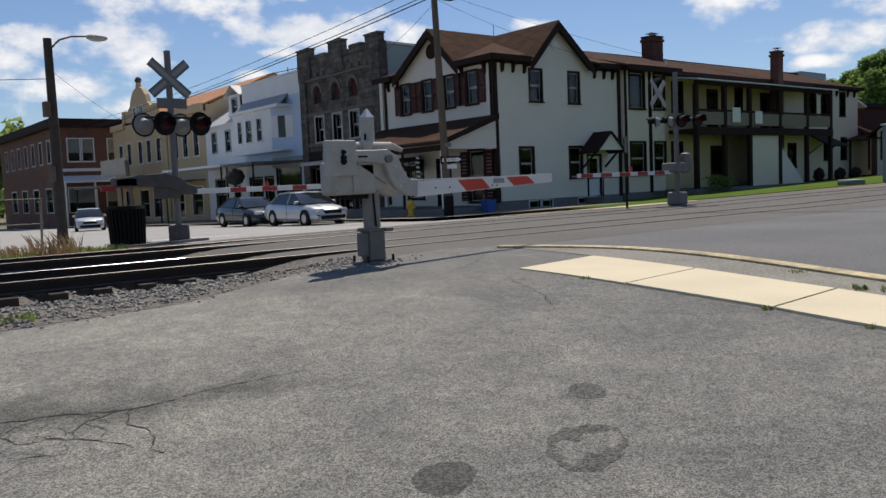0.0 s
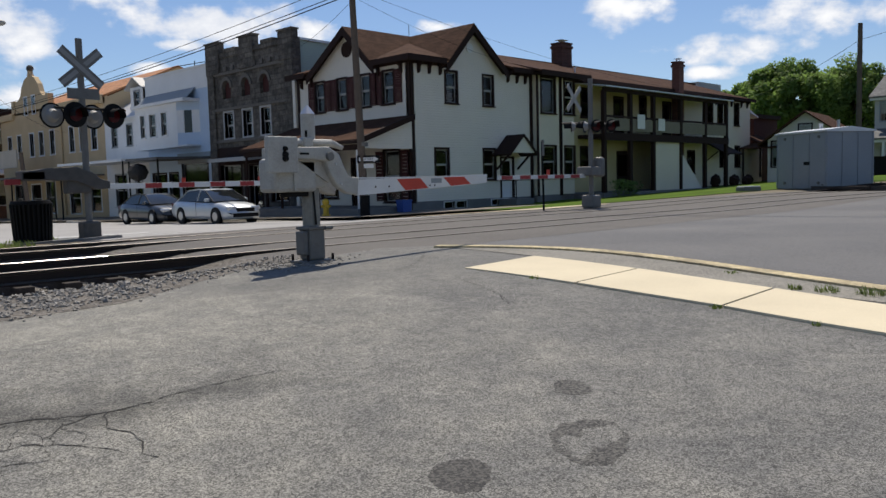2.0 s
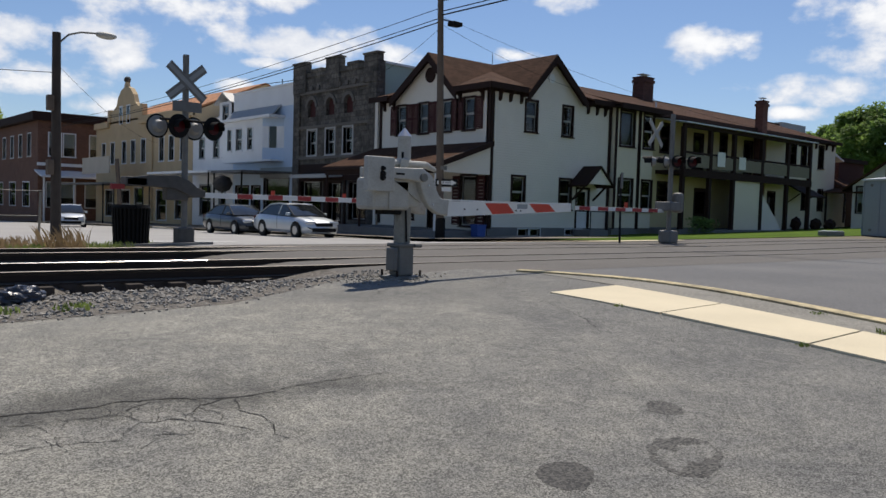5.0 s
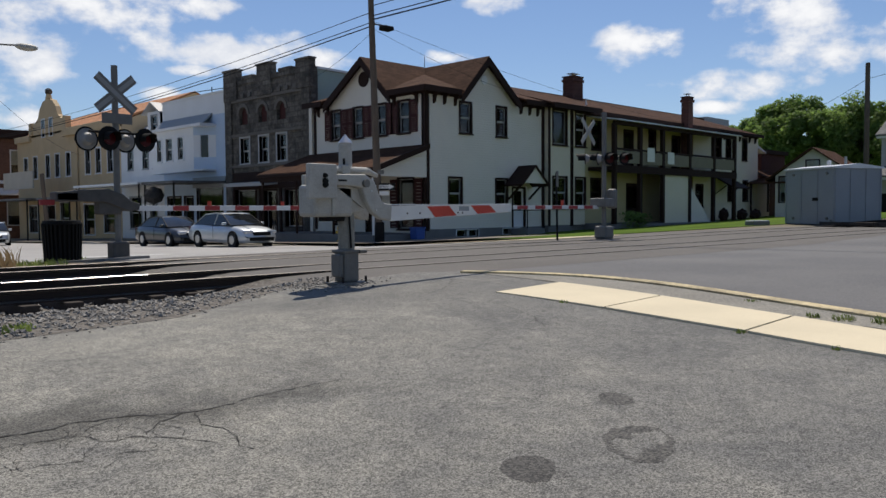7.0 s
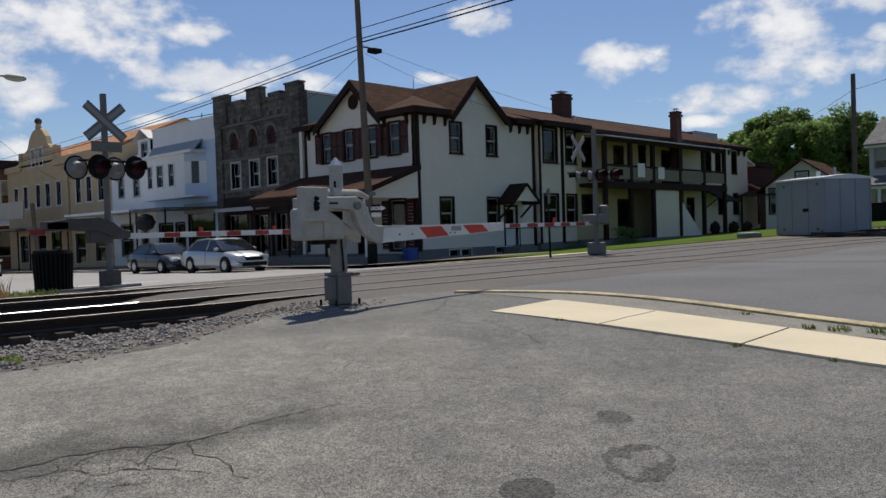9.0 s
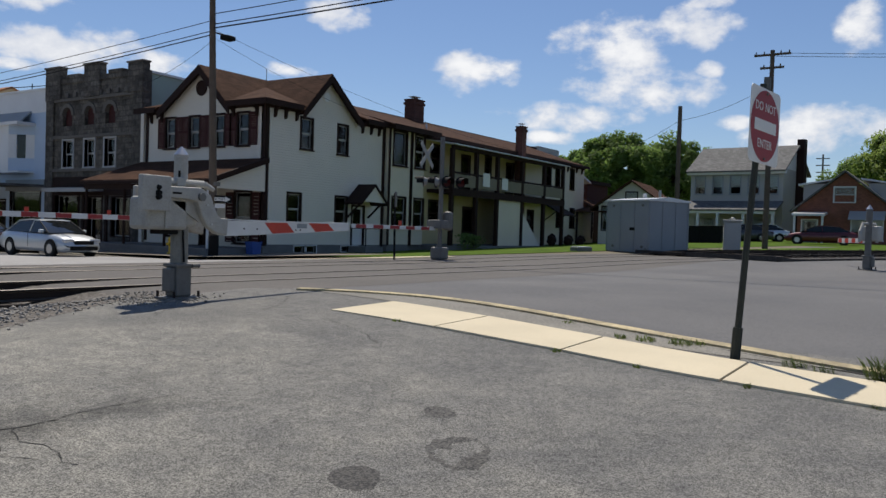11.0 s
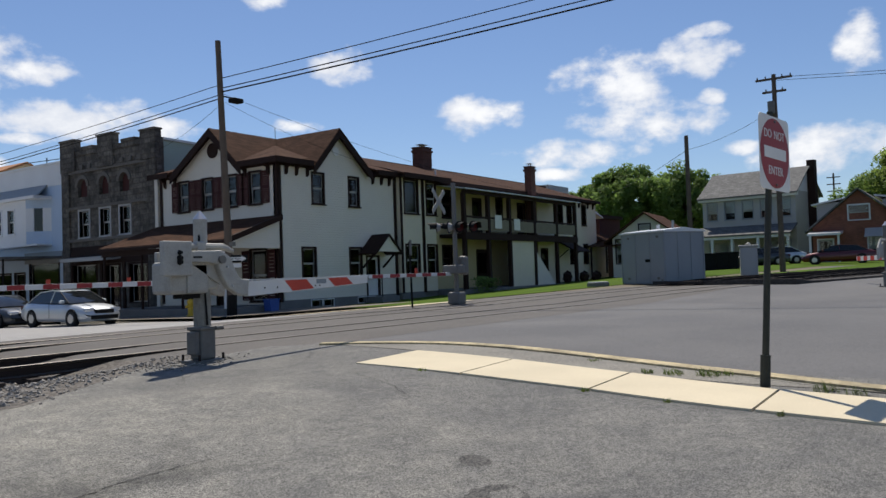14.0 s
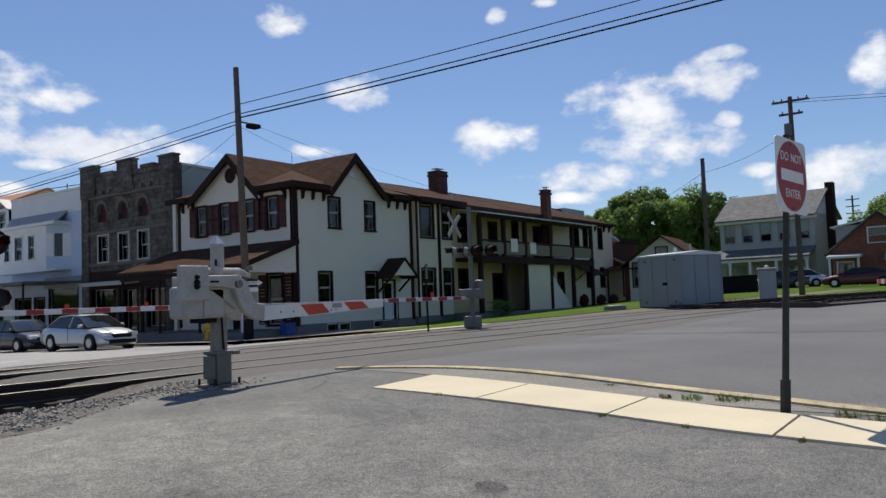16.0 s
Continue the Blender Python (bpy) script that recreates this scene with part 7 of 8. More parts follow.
flasher(m3, (-0.2, 0.1, 2.66), (-0.3, 0.95, -0.03), 0.21)
part("gate_housing", box(bmesh.new(), -0.4, 0.15, -0.3, 0.3, 1.05, 1.35, 0.04), M_GALV, m3)
bm = bmesh.new()
box(bm, 0.1, 0.42, -0.3, 0.02, 1.0, 1.66, 0.1)
part("counterweight", bm, M_GALV, m3, "rounded grey metal counterweight cover")
a3 = part("gate_arm", box(bmesh.new(), -4.7, -0.3, 0.0, 0.04, 0.99, 1.11, 0.005), M_SIGNWHITE, m3, "white gate arm with red bars")
for k in range(5):
    part("red_bar", box(bmesh.new(), -4.55 + k * 0.85, -4.05 + k * 0.85, -0.0035, -0.0005, 0.995, 1.105), M_RED2, a3)
part("arm_lamp", tb((-2.3, 0.02, 1.11), (-2.3, 0.02, 1.27), 0.05, n=10), M_RED, a3, "small red arm lamp")
# Distant gate on the other road.
g4 = thing("crossing_gate", "pale crossing gate mechanism with lowered striped arm", "crossing gate", (29.0, 3.25, ground_z(29.0, 3.25)), 75)
gate_base(g4, M_GALV)
part("post", tb((0, 0, 0.4), (0, 0, 2.0), 0.1, n=14), M_GALV, g4)
part("post_cap", tb((0, 0, 2.0), (0, 0, 2.14), 0.11, 0.012, n=14), M_CHROME, g4)
part("housing", box(bmesh.new(), -0.3, 0.3, -0.45, 0.0, 0.95, 1.45, 0.05), M_STEEL, g4)
for s in (-1, 1):
    pipe(g4, "arm_support", [(0, s * 0.1, 1.52), (0, s * 0.5, 1.52), (0, s * 0.72, 1.25), (0, s * 0.74, 0.9)], 0.045, M_STEEL)
a4 = part("gate_arm", box(bmesh.new(), 0.0, 3.4, -0.03, 0.03, 0.88, 1.04, 0.0, Matrix.Rotation(radians(-53), 4, "Z")), M_SIGNWHITE, g4, "white gate arm with red bars")
for k in range(4):
    part("red_bar", box(bmesh.new(), 0.5 + k * 0.8, 0.92 + k * 0.8, -0.0335, 0.0335, 0.885, 1.035, 0.0, Matrix.Rotation(radians(-53), 4, "Z")), M_RED, a4)
g5 = thing("signal_mast", "slim grey mast with a short raised arm", "signal mast", (34.5, 2.75, ground_z(34.5, 2.75)))
part("mast", tb((0, 0, 0), (0, 0, 2.3), 0.06, n=10), M_GALV, g5)
part("mast_box", box(bmesh.new(), -0.25, 0.25, -0.25, 0.25, 0.75, 1.2, 0.04), M_STEEL, g5)
for k in range(4):
    part("arm_piece", tb((0.04 * k, -0.04 * k, 1.25 + 0.28 * k), (0.04 * k + 0.04, -0.04 * k - 0.04, 1.53 + 0.28 * k), 0.05, n=8), M_STEEL, g5)

# DO NOT ENTER sign on a leaning channel post.
sign = thing("road_sign", "weathered DO NOT ENTER sign on a leaning dark post", "road sign", (7.37, 2.31, ground_z(7.37, 2.31)))
SG = Matrix.Translation((7.37, 2.31, ground_z(7.37, 2.31)))
TOPX, TOPY = 0.0, SIGN_LEAN
part("post", tube(tube(bmesh.new(), (0, 0, 0), (TOPX * 0.92, TOPY * 0.92, 2.68), 0.034, 0.03, 8), (0, 0, 0), (TOPX * 0.1, TOPY * 0.1, 0.32), 0.05, 0.048, 8), M_POST, sign)
PM = Matrix.Translation((TOPX * 0.8, TOPY * 0.8 - 0.045, SIGN_Z)) @ Matrix(((0.985, 0.17, 0, 0), (-0.17, 0.985, 0, 0), (0, 0, 1, 0), (0, 0, 0, 1))) @ Matrix.Rotation(radians(-SIGN_TILT), 4, "Y")
S = 0.36


def panel(w, h, r, y0, y1):
    pts = []
    for cx, cz, a0 in ((w - r, h - r, 0), (-w + r, h - r, 90), (-w + r, -h + r, 180), (w - r, -h + r, 270)):
        pts += [(cx + r * math.cos(radians(a0 + 15 * k)), cz + r * math.sin(radians(a0 + 15 * k))) for k in range(7)]
    bm = pr(pts, "y", y0, y1)
    bmesh.ops.transform(bm, matrix=PM, verts=bm.verts)
    return bm


pl = part("sign_plate", panel(S, S, 0.06, -0.004, 0.0), M_SIGNWHITE, sign, "square white sign plate")
bm = pr([(0.34 * math.cos(2 * math.pi * k / 64), 0.34 * math.sin(2 * math.pi * k / 64)) for k in range(64)], "y", -0.0075, -0.0045)
bmesh.ops.transform(bm, matrix=PM, verts=bm.verts)
part("red_disc", bm, M_SIGNRED, pl)
bm = pr([(-0.26, -0.055), (0.26, -0.055), (0.26, 0.055), (-0.26, 0.055)], "y", -0.011, -0.008)
bmesh.ops.transform(bm, matrix=PM, verts=bm.verts)
part("white_bar", bm, M_SIGNWHITE, pl)
TXT = PM @ Matrix.Rotation(radians(90), 4, "X")
for word, u in (("DO", -0.165), ("NOT", 0.105)):
    part("lettering", text_mesh(word, 0.118, TXT @ Matrix.Translation((u, 0.175, 0.0095)), 0.0015), M_SIGNWHITE, pl)
part("lettering", text_mesh("ENTER", 0.118, TXT @ Matrix.Translation((0, -0.175, 0.0095)), 0.0015), M_SIGNWHITE, pl)
for z in (0.31, -0.31):
    bm = tb((0, -0.02, z), (0, 0, z), 0.012, n=8)
    bmesh.ops.transform(bm, matrix=PM, verts=bm.verts)
    part("sign_bolt", bm, M_GALV, pl)
# Plain marker post beside the road, its small plate seen edge on.
mk = thing("marker_post", "thin dark post with a small narrow plate", "post", (20.7, 16.45, ground_z(20.7, 16.45)))
part("post", tb((0, 0, 0), (0.02, 0.06, 2.2), 0.035, n=8), M_BLACK, mk)
part("plate", box(bmesh.new(), -0.14, 0.14, -0.02, 0.02, 1.75, 2.25, 0.0, Matrix.Rotation(radians(28), 4, "Z")), M_GALV, mk)
# ---- vehicles ----
def lathe_wheel(parent, x, y, r, w=0.2):
    bm = tb((x, y - w / 2, r), (x, y + w / 2, r), r, n=24)
    es = [e for e in bm.edges if abs(e.verts[0].co.y - e.verts[1].co.y) < 1e-6]
    bmesh.ops.bevel(bm, geom=es, offset=0.03, segments=2, affect="EDGES")
    wh = part("wheel", bm, M_RUBBER, parent)
    bm = bmesh.new()
    s = 1 if y > 0 else -1
    tube(bm, (x, y + s * (w / 2 - 0.01), r), (x, y + s * (w / 2 + 0.012), r), r * 0.62, r * 0.55, 20)
    part("rim", bm, M_CHROME, wh, "bright alloy rim")


def sedan(label, at, turn, colour, length=4.7, tall=1.44, wide=1.78, group="cars parked in the street", plate=False, estate=False):
    """A saloon car, nose along +x."""
    c = thing("car", label, "car", at, turn, group)
    L, W, H = length / 2, wide / 2, tall
    # Body: stations along x with a rounded cross-section.
    top = [(-L, 0.55, 0.80), (-L + 0.06, 0.84, 0.93), (-L + 0.5, 0.98, 0.98), (-L + 1.0, 0.97, 1.0), (0.0, 0.92, 1.0), (L - 1.25, 0.90, 0.99), (L - 0.7, 0.83, 0.96), (L - 0.2, 0.70, 0.88), (L, 0.55, 0.76)]
    bm = bmesh.new()
    rings = []
    for x, zt, k in top:
        w = W * k
        zb = 0.20 if abs(x) < L - 0.1 else 0.30
        pts = [(-w * 0.92, zb), (-w, zb + 0.15), (-w, zt * 0.72), (-w * 0.93, zt * 0.96), (-w * 0.75, zt), (0, zt + 0.03), (w * 0.75, zt), (w * 0.93, zt * 0.96), (w, zt * 0.72), (w, zb + 0.15), (w * 0.92, zb)]
        rings.append([bm.verts.new((x, y, z)) for y, z in pts])
    for a, b in zip(rings, rings[1:]):
        for i in range(len(a)):
            j = (i + 1) % len(a)
            bm.faces.new((a[i], a[j], b[j], b[i]))
    bm.faces.new(rings[0]), bm.faces.new(rings[-1])
    bmesh.ops.recalc_face_normals(bm, faces=bm.faces)
    for f in bm.faces:
        f.smooth = True
    part("body", bm, colour, c)
    # Cabin: roof and pillars, with glass set between.
    rear = -L + (0.25 if estate else 0.55)
    prof = [(rear, 0.95), (rear + (0.25 if estate else 0.75), H - 0.06), (-0.2, H), (0.35, H - 0.05), (L - 1.12, 0.93)]
    roofw, beltw = W * 0.70, W * 0.90
    bm = bmesh.new()
    loops = []
    for x, z in prof:
        w = beltw + (roofw - beltw) * (z - 0.93) / (H - 0.93)
        loops.append([bm.verts.new((x, -w, z)), bm.verts.new((x, 0, z + 0.025)), bm.verts.new((x, w, z))])
    for a, b in zip(loops, loops[1:]):
        for i in (0, 1):
            bm.faces.new((a[i], a[i + 1], b[i + 1], b[i]))
    faces = list(bm.faces)
    for f in faces:
        f.material_index = 1 if f in (faces[0], faces[1], faces[-1], faces[-2]) else 0
        f.smooth = True
    roof = part("roof", bm, [colour, M_CARGLASS], c)
    for s in (-1, 1):
        bm = bmesh.new()
        def sp(x, z, o=0.0):
            w = beltw + (roofw - beltw) * (z - 0.93) / (H - 0.93)
            return (x, s * (w + o), z)
        vs = [bm.verts.new(sp(x, z)) for x, z in prof]
        bm.faces.new(vs)
        part("side_glass", bm, M_CARGLASS, c, "dark side windows")
        for x0, x1 in ((prof[0][0], prof[1][0]), (-0.1, -0.02), (prof[3][0], prof[4][0])):
            z0 = 0.95 if x0 != prof[3][0] else prof[3][1]
            z1 = prof[1][1] if x0 != prof[3][0] else 0.93
            if x0 == -0.1:
                z1 = H - 0.01
            a, b = Vector(sp(x0, z0, 0.008)), Vector(sp(x1, z1, 0.008))
            bar(c, "pillar", a, b, 0.036, M_RUBBER if x0 == prof[3][0] else colour)
        bar(c, "roof_rail", sp(prof[1][0], prof[1][1], 0.004), sp(prof[2][0], prof[2][1], 0.004), 0.05, colour)
        bar(c, "roof_rail", sp(prof[2][0], prof[2][1], 0.004), sp(prof[3][0], prof[3][1], 0.004), 0.05, colour)
        part("mirror", box(bmesh.new(), L - 1.55, L - 1.4, s * (W + 0.02) - 0.09, s * (W + 0.02) + 0.09, 0.93, 1.06, 0.03), colour, c)
        part("headlight", box(bmesh.new(), L - 0.34, L - 0.06, s * W * 0.62 - 0.2, s * W * 0.62 + 0.2, 0.58, 0.72, 0.04), M_LAMP, c, "clear headlight")
        part("tail_light", box(bmesh.new(), -L - 0.01, -L + 0.2, s * W * 0.72 - 0.16, s * W * 0.72 + 0.16, 0.68, 0.86, 0.03), M_LENS, c, "red tail light")
        part("door_seam", box(bmesh.new(), -0.08, -0.06, s * (W + 0.001) - 0.004, s * (W + 0.001) + 0.004, 0.35, 0.92), M_BLACK, c)
        for x in (-L + 0.98, L - 0.9):
            bm = bmesh.new()
            tube(bm, (x, s * (W - 0.15), 0.33), (x, s * (W + 0.004), 0.33), 0.375, n=24)
            part("wheel_arch", bm, M_BLACK, c)
            lathe_wheel(c, x, s * (W - 0.085), 0.32)
    part("grille", box(bmesh.new(), L - 0.1, L + 0.015, -0.42, 0.42, 0.5, 0.66, 0.03), M_BLACK, c)
    part("bumper_intake", box(bmesh.new(), L - 0.1, L + 0.01, -0.6, 0.6, 0.28, 0.44, 0.03), M_BLACK, c)
    if plate:
        part("number_plate", box(bmesh.new(), L - 0.01, L + 0.025, -0.16, 0.16, 0.44, 0.54), M_PALE, c)
    return c


SILVER, DARK, WHITEP, MAROON = paint("silver_paint", (0.50, 0.53, 0.55)), paint("dark_grey_paint", (0.05, 0.055, 0.06)), paint("pale_silver_paint", (0.55, 0.58, 0.6)), paint("maroon_paint", (0.10, 0.012, 0.014), 0.2)
sedan("silver saloon car parked at the kerb", (17.85, 31.85, ground_z(17.85, 31.5)), -90, SILVER, 4.75, 1.45)
sedan("dark grey saloon car parked behind the silver one", (17.85, 37.4, ground_z(17.85, 37.4)), -90, DARK, 4.6, 1.42)
sedan("pale silver car further up the street", (15.3, 56.0, ground_z(15.3, 56)), -104, WHITEP, 4.6, 1.45)
x, y = ray_at(8.1, 66)
sedan("long maroon saloon parked across the tracks", (x, y, ground_z(x, y)), 96, MAROON, 5.0, 1.4, group="cars parked across the tracks")
x, y = ray_at(11.7, 72)
sedan("white car parked by the grey house", (x, y, ground_z(x, y)), 110, WHITEP, 4.5, 1.45, group="cars parked across the tracks")
x, y = ray_at(12.9, 70)
sedan("dark car parked by the grey house", (x, y, ground_z(x, y)), 120, DARK, 4.5, 1.42, group="cars parked across the tracks")
x, y = ray_at(2.05, 80)
sedan("dark red tall estate car on the grass", (x, y, ground_z(x, y)), 5, MAROON, 4.6, 1.85, 1.95, group="cars parked across the tracks", estate=True)

# ---- poles, lamps and wires ----
def wire(name, a, b, sag, r, n=18):
    bm = bmesh.new()
    a, b = Vector(a), Vector(b)
    pts = [a.lerp(b, i / n) - Vector((0, 0, 4 * sag * (i / n) * (1 - i / n))) for i in range(n + 1)]
    side = (b - a).cross(Vector((0, 0, 1))).normalized()
    prev = None
    for p in pts:
        row = [bm.verts.new(p + (side * math.cos(t) + Vector((0, 0, 1)) * math.sin(t)) * r) for t in (0.5, 1.76, 3.01, 4.27, 5.53)]
        if prev:
            for i in range(5):
                bm.faces.new((prev[i], prev[(i + 1) % 5], row[(i + 1) % 5], row[i]))
        prev = row
    ob = single(name, bm, M_BLACK, "thin black overhead cable between poles", "cable", group="overhead cables")
    return ob


P1 = Vector((20.85, 25.45, 0))
p1 = thing("utility_pole", "tall weathered wooden utility pole with cable gear", "utility pole", (P1.x, P1.y, ground_z(P1.x, P1.y) + 0.18), group="utility poles")
part("pole", tb((0.0, 0.05, -0.45), (-0.34, 0.09, 10.9), 0.17, 0.11, 14), M_WOOD, p1)
part("cable_box", box(bmesh.new(), -0.08, 0.42, -0.5, -0.1, 8.42, 8.6, 0.05), M_BLACK, p1)
part("bracket", tb((-0.26, 0.05, 8.7), (0.15, -0.3, 8.58), 0.03, n=8), M_BLACK, p1)
part("pole_band", tb((-0.01, 0, 2.7), (-0.01, 0, 2.85), 0.18, n=14), M_GALV, p1)
part("pole_wrap", tb((0, 0.05, -0.2), (0, 0.045, 0.75), 0.2, n=14), M_BLACK, p1)
ow = part("one_way_sign", box(bmesh.new(), -0.45, 0.45, -0.012, 0.0, 1.95, 2.25, 0.0, Matrix.Translation((0.05, -0.2, 0.08)) @ Matrix.Rotation(radians(-38), 4, "Z")), M_BLACK, p1, "black sign with a white arrow")
am = Matrix.Translation((0.05, -0.2, 0.08)) @ Matrix.Rotation(radians(-38), 4, "Z")
bm = pr([(-0.38, 2.03), (0.2, 2.03), (0.2, 1.98), (0.4, 2.1), (0.2, 2.22), (0.2, 2.17), (-0.38, 2.17)], "y", -0.018, -0.013)
bmesh.ops.transform(bm, matrix=am, verts=bm.verts)
arrow = part("arrow", bm, M_SIGNWHITE, ow)
part("lettering", text_mesh("ONE WAY", 0.11, am @ Matrix.Translation((-0.07, -0.021, 2.1)) @ Matrix.Rotation(radians(90), 4, "X"), 0.001), M_BLACK, arrow)
part("lower_plate", box(bmesh.new(), -0.2, 0.2, -0.012, 0.0, 1.75, 1.92, 0.0, am), M_SIGNWHITE, p1)
x, y = ray_at(17.15, 50)
p2 = thing("utility_pole", "plain dark wooden pole across the tracks", "utility pole", (x, y, ground_z(x, y)), group="utility poles")
part("pole", tb((0, 0, -0.2), (0, 0, 9.15 - ground_z(x, y)), 0.16, 0.12, 12), M_WOOD, p2)
x3, y3 = ray_at(11.45, 50)
p3 = thing("utility_pole", "weathered pole with a crossarm and insulators", "utility pole", (x3, y3, ground_z(x3, y3)), group="utility poles")
t3 = 12.25 - ground_z(x3, y3)
part("pole", tb((0, 0, -0.2), (0, 0, t3), 0.17, 0.12, 12), M_WOOD, p3)
for k, z in enumerate((t3 - 0.25, t3 - 1.0)):
    ca = part("crossarm", box(bmesh.new(), -0.06, 0.06, -1.0 + 0.35 * k, 1.0 - 0.35 * k, z - 0.06, z + 0.06, 0.01), M_WOOD, p3)
    for yy in (-0.9, -0.45, 0.45, 0.9):
        if abs(yy) < 1.0 - 0.35 * k:
            part("insulator", tb((0, yy, z + 0.06), (0, yy, z + 0.2), 0.045, 0.03, 8), M_GALV, ca)
part("transformer", tb((-0.28, 0.15, t3 - 2.3), (-0.28, 0.15, t3 - 1.6), 0.2, n=14), M_GALV, p3, "grey transformer can")
x4, y4 = ray_at(8.2, 130)
p4 = thing("utility_pole", "distant slim pole with short crossarms", "utility pole", (x4, y4, 1), group="utility poles")
part("pole", tb((0, 0, -0.5), (0, 0, 13.2), 0.16, 0.12, 8), M_WOOD, p4)
for z in (12.6, 11.6, 10.6):
    part("crossarm", box(bmesh.new(), -0.06, 0.06, -0.9, 0.9, z - 0.07, z + 0.07), M_WOOD, p4)
for za, zb, r in ((9.5, 12.6, 0.018), (9.1, 12.1, 0.022), (8.95, 11.8, 0.03)):
    wire("overhead_cable", (20.58, 25.5, za), (25.9, -20, zb), 0.35, r)
    wire("overhead_cable", (20.58, 25.52, za - 0.25), (21.8, 98, za - 0.6), 0.9, r * 0.8)
wire("overhead_cable", (20.6, 25.5, 8.6), (36, 26.2, 6.8), 0.5, 0.007)
wire("overhead_cable", (20.6, 25.5, 8.9), (59, 26.4, 7.0), 0.9, 0.007)
wire("overhead_cable", (20.6, 25.5, 8.5), (24.9, 36.0, 8.2), 0.2, 0.008)
wire("overhead_cable", (x3, y3, t3 + 0.5), (x3 + 25, y3 - 60, t3 + 1.5), 0.6, 0.014)
wire("overhead_cable", (x3, y3 - 0.8, t3 + 0.6), (x3 + 25, y3 - 61, t3 + 1.6), 0.6, 0.014)
wire("overhead_cable", (x, y, 8.3), (59.2, 26.6, 6.9), 0.3, 0.012)
wire("overhead_cable", (x, y, 8.3), (x3, y3, 10.3), 0.3, 0.012)
lp = thing("street_lamp", "dark wooden pole with a curved-arm street lamp", "street lamp", (7.2, 29.1, ground_z(7.2, 29.1) + 0.12))
part("pole", tb((0, 0, -0.4), (0, 0, 6.65), 0.17, 0.13, 14), M_WOOD2, lp)
pts = [(0.1, 0, 6.35), (0.35, -0.08, 6.62), (0.7, -0.17, 6.74), (1.15, -0.28, 6.76)]
pipe(lp, "lamp_arm", pts, 0.03, M_GALV)
bm = bmesh.new()
bmesh.ops.create_uvsphere(bm, u_segments=16, v_segments=10, radius=1.0)
for v in bm.verts:
    v.co = Vector((v.co.x * 0.36 + 1.45, v.co.y * 0.14 - 0.35, v.co.z * (0.1 if v.co.z > 0 else 0.14) + 6.74))
part("lamp_head", bm, M_STEEL, lp)
for z in (2.0, 4.1):
    part("meter_box", box(bmesh.new(), -0.3, -0.1, -0.2, 0.1, z, z + 0.5, 0.03), M_WOOD, lp)
wire("overhead_cable", (7.1, 29.1, 5.3), (-25, 45, 6.5), 0.4, 0.012)
wire("overhead_cable", (7.2, 29.1, 5.6), (24.8, 66, 5.9), 0.5, 0.007)
tp = thing("utility_pole", "short distant pole with a crossarm", "utility pole", (10.5, 76, ground_z(10.5, 76)), group="utility poles")
part("pole", tb((0, 0, -0.2), (0, 0, 8.6), 0.16, 0.12, 10), M_WOOD, tp)
part("crossarm", box(bmesh.new(), -1.1, 1.1, -0.06, 0.06, 8.1, 8.25), M_WOOD, tp)
lean = thing("street_post", "leaning dark post at the kerb", "post", (13.6, 41.5, ground_z(13.6, 41.5)))
part("post", tb((0, 0, 0), (-0.25, 0, 3.6), 0.11, 0.1, 10), M_WOOD, lean)

# ---- street furniture ----
can = thing("litter_bin", "dark slatted litter bin with a domed rim", "litter bin", (6.68, 20.7, ground_z(6.68, 20.7)))
part("liner", tb((0, 0, 0.05), (0, 0, 0.92), 0.36, 0.4, 24), M_BLACK, can)
for k in range(28):
    a = k / 28 * 2 * math.pi
    bar(can, "slat", (0.39 * math.cos(a), 0.39 * math.sin(a), 0.03), (0.435 * math.cos(a), 0.435 * math.sin(a), 0.95), 0.045, M_BLACK)
bm = bmesh.new()
tube(bm, (0, 0, 0.93), (0, 0, 1.02), 0.45, 0.42, 24)
part("rim", bm, M_BLACK, can)
isl = single("traffic_island", patch([(7.0, 19.0), (8.0, 19.0), (8.2, 20.2), (7.6, 22.0), (6.2, 22.0), (6.2, 20.0)], 0.05, 0.4), M_FOUND, "low worn concrete island round the signal mast", "island", kind="structure")
single("island_kerb", ribbon([(6.2, 20.0), (7.0, 19.0), (8.0, 19.0), (8.2, 20.2), (7.6, 22.0)], -0.1, 0.05, -0.1, 0.06), M_FOUND, "worn grey kerb of the island", "kerb", kind="structure")
hy = thing("fire_hydrant", "yellow cast-iron fire hydrant on the pavement", "fire hydrant", (20.5, 27.6, ground_z(20.5, 27.6) + 0.12))
part("barrel", tb((0, 0, 0), (0, 0, 0.55), 0.12, n=16), M_YELLOWPAINT, hy)
bm = bmesh.new()
bmesh.ops.create_uvsphere(bm, u_segments=14, v_segments=8, radius=0.15, matrix=Matrix.Translation((0, 0, 0.58)))
part("bonnet", bm, M_YELLOWPAINT, hy)
part("flange", tb((0, 0, 0.02), (0, 0, 0.07), 0.18, n=16), M_YELLOWPAINT, hy)
for a in ((-0.22, 0, 0.42), (0.22, 0, 0.42), (0, -0.22, 0.4)):
    part("nozzle", tb((0, 0, a[2]), a, 0.06, n=12), M_YELLOWPAINT, hy)
bb = thing("recycling_tub", "blue plastic recycling tub by the corner", "tub", (23.5, 26.05, ground_z(23.5, 26.05) + 0.12))
bm = bmesh.new()
prism(bm, [(-0.22, 0.0), (0.22, 0.0), (0.28, 0.5), (-0.28, 0.5)], "y", -0.2, 0.2)
part("tub", bm, M_BLUEPLASTIC, bb)
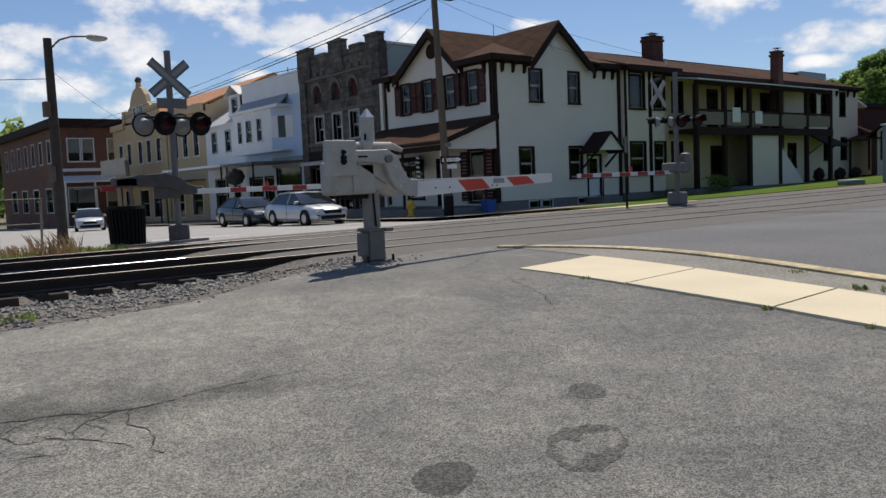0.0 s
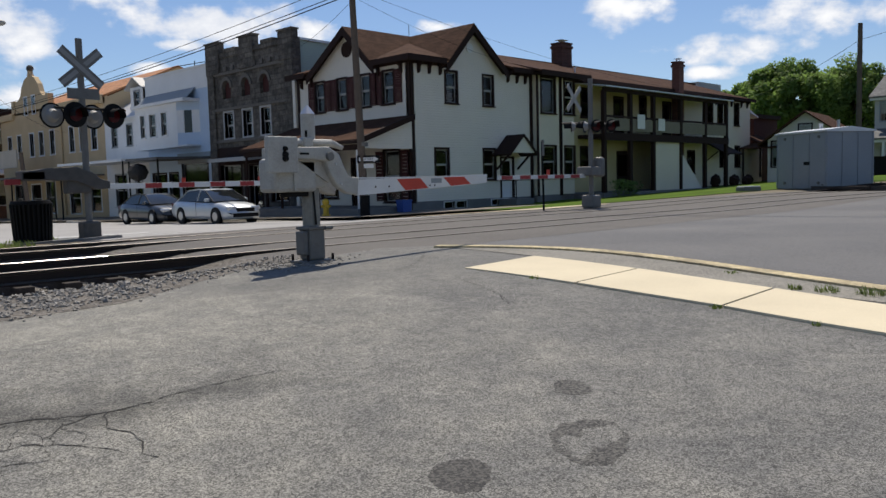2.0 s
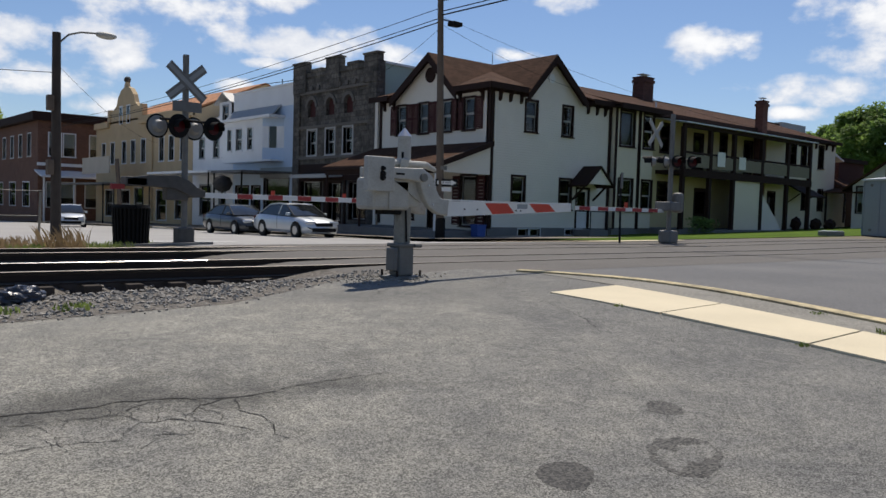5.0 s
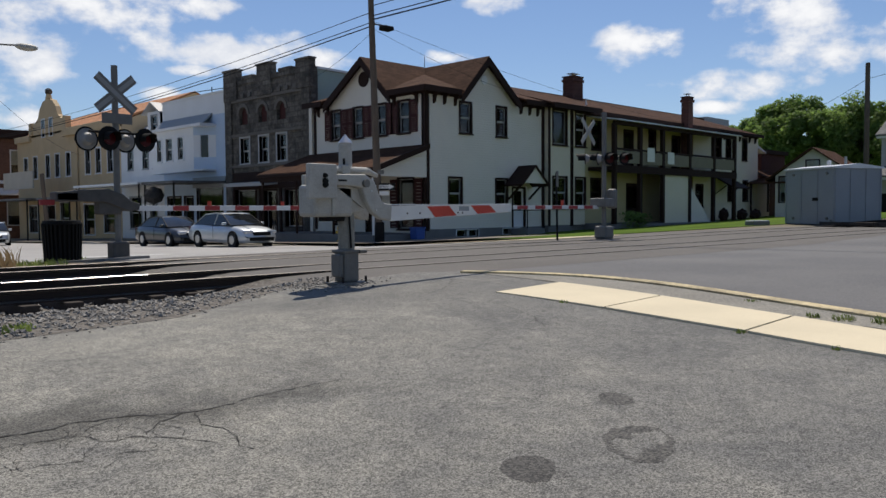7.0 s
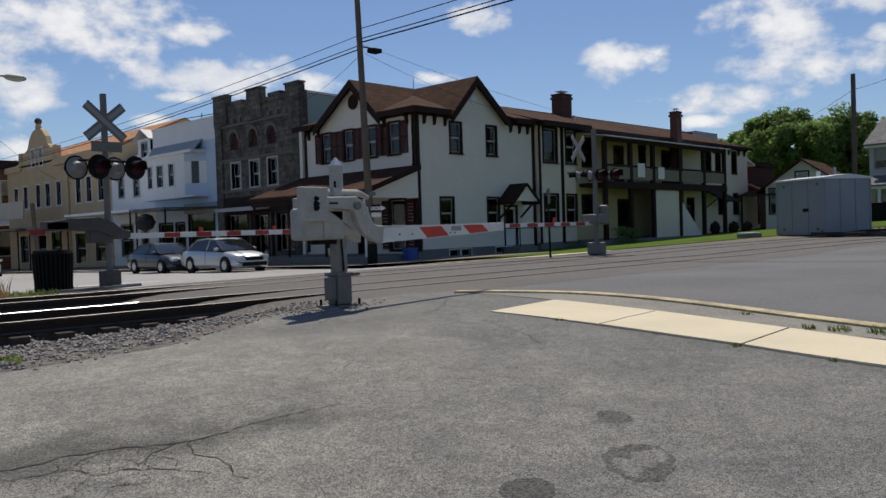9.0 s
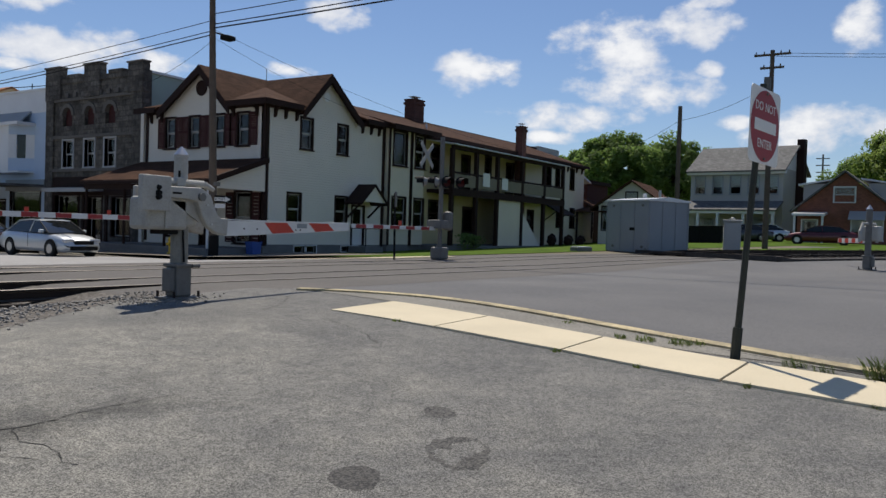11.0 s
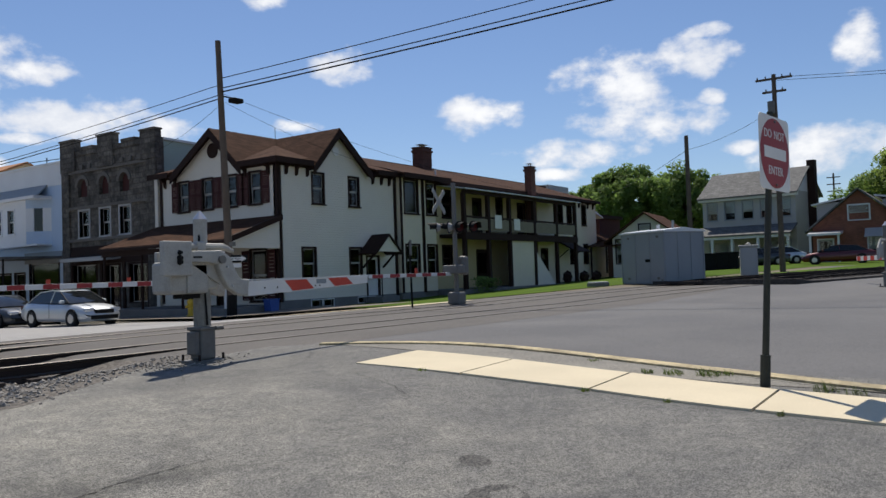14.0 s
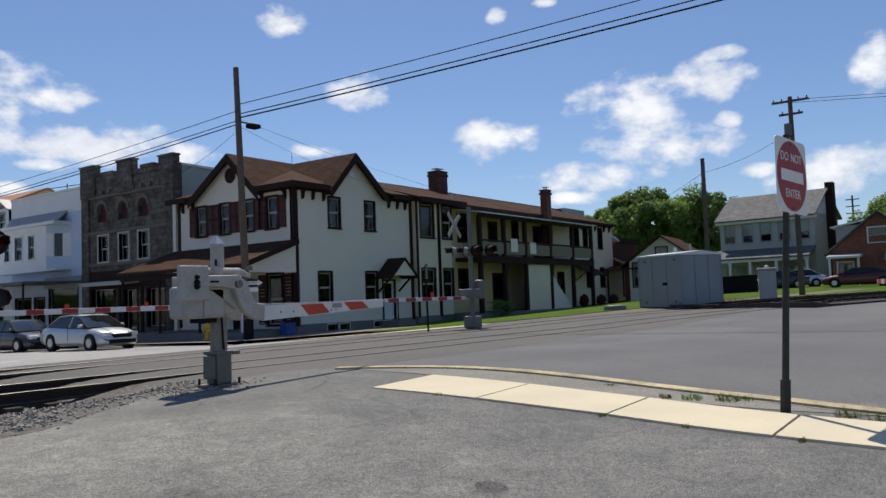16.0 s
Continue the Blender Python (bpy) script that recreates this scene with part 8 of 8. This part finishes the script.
part("tub_rim", box(bmesh.new(), -0.3, 0.3, -0.22, 0.22, 0.48, 0.53, 0.01), M_BLUEPLASTIC, bb)
for i, hd in enumerate((16.0, 15.2, 14.6)):
    x, y = ray_at(hd, 62)
    d = thing("waste_container", "dark waste container standing on the lawn", "container", (x, y, ground_z(x, y)), 100, group="dark containers")
    part("container_body", box(bmesh.new(), -0.5, 0.5, -0.5, 0.5, 0, 1.15, 0.04), M_BLACK, d)
    part("container_lid", box(bmesh.new(), -0.53, 0.53, -0.55, 0.55, 1.15, 1.25, 0.03), M_BLACK, d)
# White stop lines on the street.
for k, poly in enumerate(([(8.6, 23.2), (13.2, 22.2), (13.25, 22.55), (8.6, 23.6)], [(8.3, 26.2), (12.0, 25.6), (12.0, 26.1), (8.3, 26.8)], [(13.5, 19.5), (13.9, 19.5), (13.9, 20.4), (13.5, 20.4)])):
    single("road_marking", patch(poly, 0.004, 0.5), M_LINE, "worn white painted line on the street", "road marking", group="road markings", kind="structure")
# Dry weeds and old posts by the track.
rnd = random.Random(31)
for i in range(16):
    x, y = rnd.uniform(0.5, 4.6), rnd.uniform(18.6, 24.5)
    single("dry_weeds", tuft(x, y, 100 + i, 120, rnd.uniform(0.25, 0.6), 0.5, 0.008), M_STRAW, "clump of dry brown weeds by the track", "weeds", group="dry weeds", kind="stuff")
for i in range(8):
    x, y = rnd.uniform(2.5, 7.0), rnd.uniform(18.0, 22)
    single("weed_tuft", tuft(x, y, 150 + i, 90, 0.16, 0.4), M_WEED, "low green weeds at the edge of the ballast", "weed", group="green weeds by the track", kind="stuff")
single("scrub_ground", patch([(-10, 18.0), (6.9, 18.0), (6.6, 24.2), (-10, 25.2)], 0.003, 0.6), M_STRAWBED, "dry straw-coloured ground beyond the tracks", "ground", kind="structure")
single("side_street", patch([(-30, 27.5), (7.2, 25.3), (7.2, 62), (-30, 62)], 0.0, 1.5), M_STREET, "pale worn asphalt of the side street", "road", kind="structure")
single("far_pavement", patch([(-10, 25.0), (6.9, 23.9), (6.8, 25.3), (-10, 26.6)], 0.03, 0.8), M_CONC, "pale concrete walk beside the street", "pavement", kind="structure")
fence = place("wire_fence", "low fence of thin posts and wire", "fence", (2, 25, 0))
for k in range(8):
    x = -2.0 + 1.1 * k
    part("fence_post", tb((x, 25.2, ground_z(x, 25.2)), (x + 0.05, 25.2, ground_z(x, 25.2) + 1.5), 0.035, n=8), M_GALV, fence)
for z in (0.7, 1.4):
    part("fence_wire", tb((-2.2, 25.2, z), (5.8, 25.2, z), 0.012, n=6), M_GALV, fence)
# Open porch shed at the edge of the view beyond the street.
st = place("open_shed", "rusty open-fronted shed with a pale roof edge", "shed", (-2, 44, -0.5))
roof_slab(st, [(-12, 40, 3.3), (7.6, 41.5, 3.3), (7.6, 46, 3.9), (-12, 46, 3.9)], 0.14, M_TIN)
for x in (-6, -1, 3.5, 7.2):
    part("shed_post", tb((x, 41.5, -0.6), (x, 41.5, 3.2), 0.08, n=8), M_WOOD, st)
part("shed_wall", box(bmesh.new(), -12, 7.2, 45.5, 45.8, -0.6, 3.6), M_BRICK, st)
hedge("shrubs", "dusty green potted shrubs before the gallery", 37.2, GY - 0.45, 39.4, GY - 0.4, ground_z(38, GY), 1.35, 0.18, 41, 700, 0.07, M_LEAF)
spots = []
rnd = random.Random(51)
for _ in range(420):
    a, d = rnd.uniform(0, 6.28), abs(rnd.gauss(0, 0.3)) + 0.18
    spots.append((6.1 + d * 1.1 * math.cos(a), 9.45 + d * 0.8 * math.sin(a), rnd.uniform(0.01, 0.028)))
stones(spots, 52, "rubble", "loose stones round the foot of the crossing gate")
um = thing("umbrella", "tilted dark umbrella on a post before the shops", "umbrella", (21.5, 46.9, ground_z(21.5, 46.9) + 0.12))
part("pole", tb((0, 0, 0), (0, 0, 3.0), 0.05, n=10), M_BLACK, um)
bm = bmesh.new()
rim = [bm.verts.new((0.6 * math.cos(k * math.pi / 4), 0.6 * math.sin(k * math.pi / 4), 0.0)) for k in range(8)]
mid = [bm.verts.new((0.36 * math.cos(k * math.pi / 4), 0.36 * math.sin(k * math.pi / 4), 0.24)) for k in range(8)]
tip = bm.verts.new((0, 0, 0.36))
for k in range(8):
    j = (k + 1) % 8
    bm.faces.new((rim[k], rim[j], mid[j], mid[k])), bm.faces.new((mid[k], mid[j], tip))
bmesh.ops.solidify(bm, geom=bm.faces[:], thickness=0.012)
bmesh.ops.transform(bm, matrix=Matrix.Translation((-0.1, -0.25, 2.72)) @ Vector((-0.43, -0.85, 0.45)).to_track_quat("Z", "Y").to_matrix().to_4x4(), verts=bm.verts)
part("canopy", bm, M_GALV3, um)
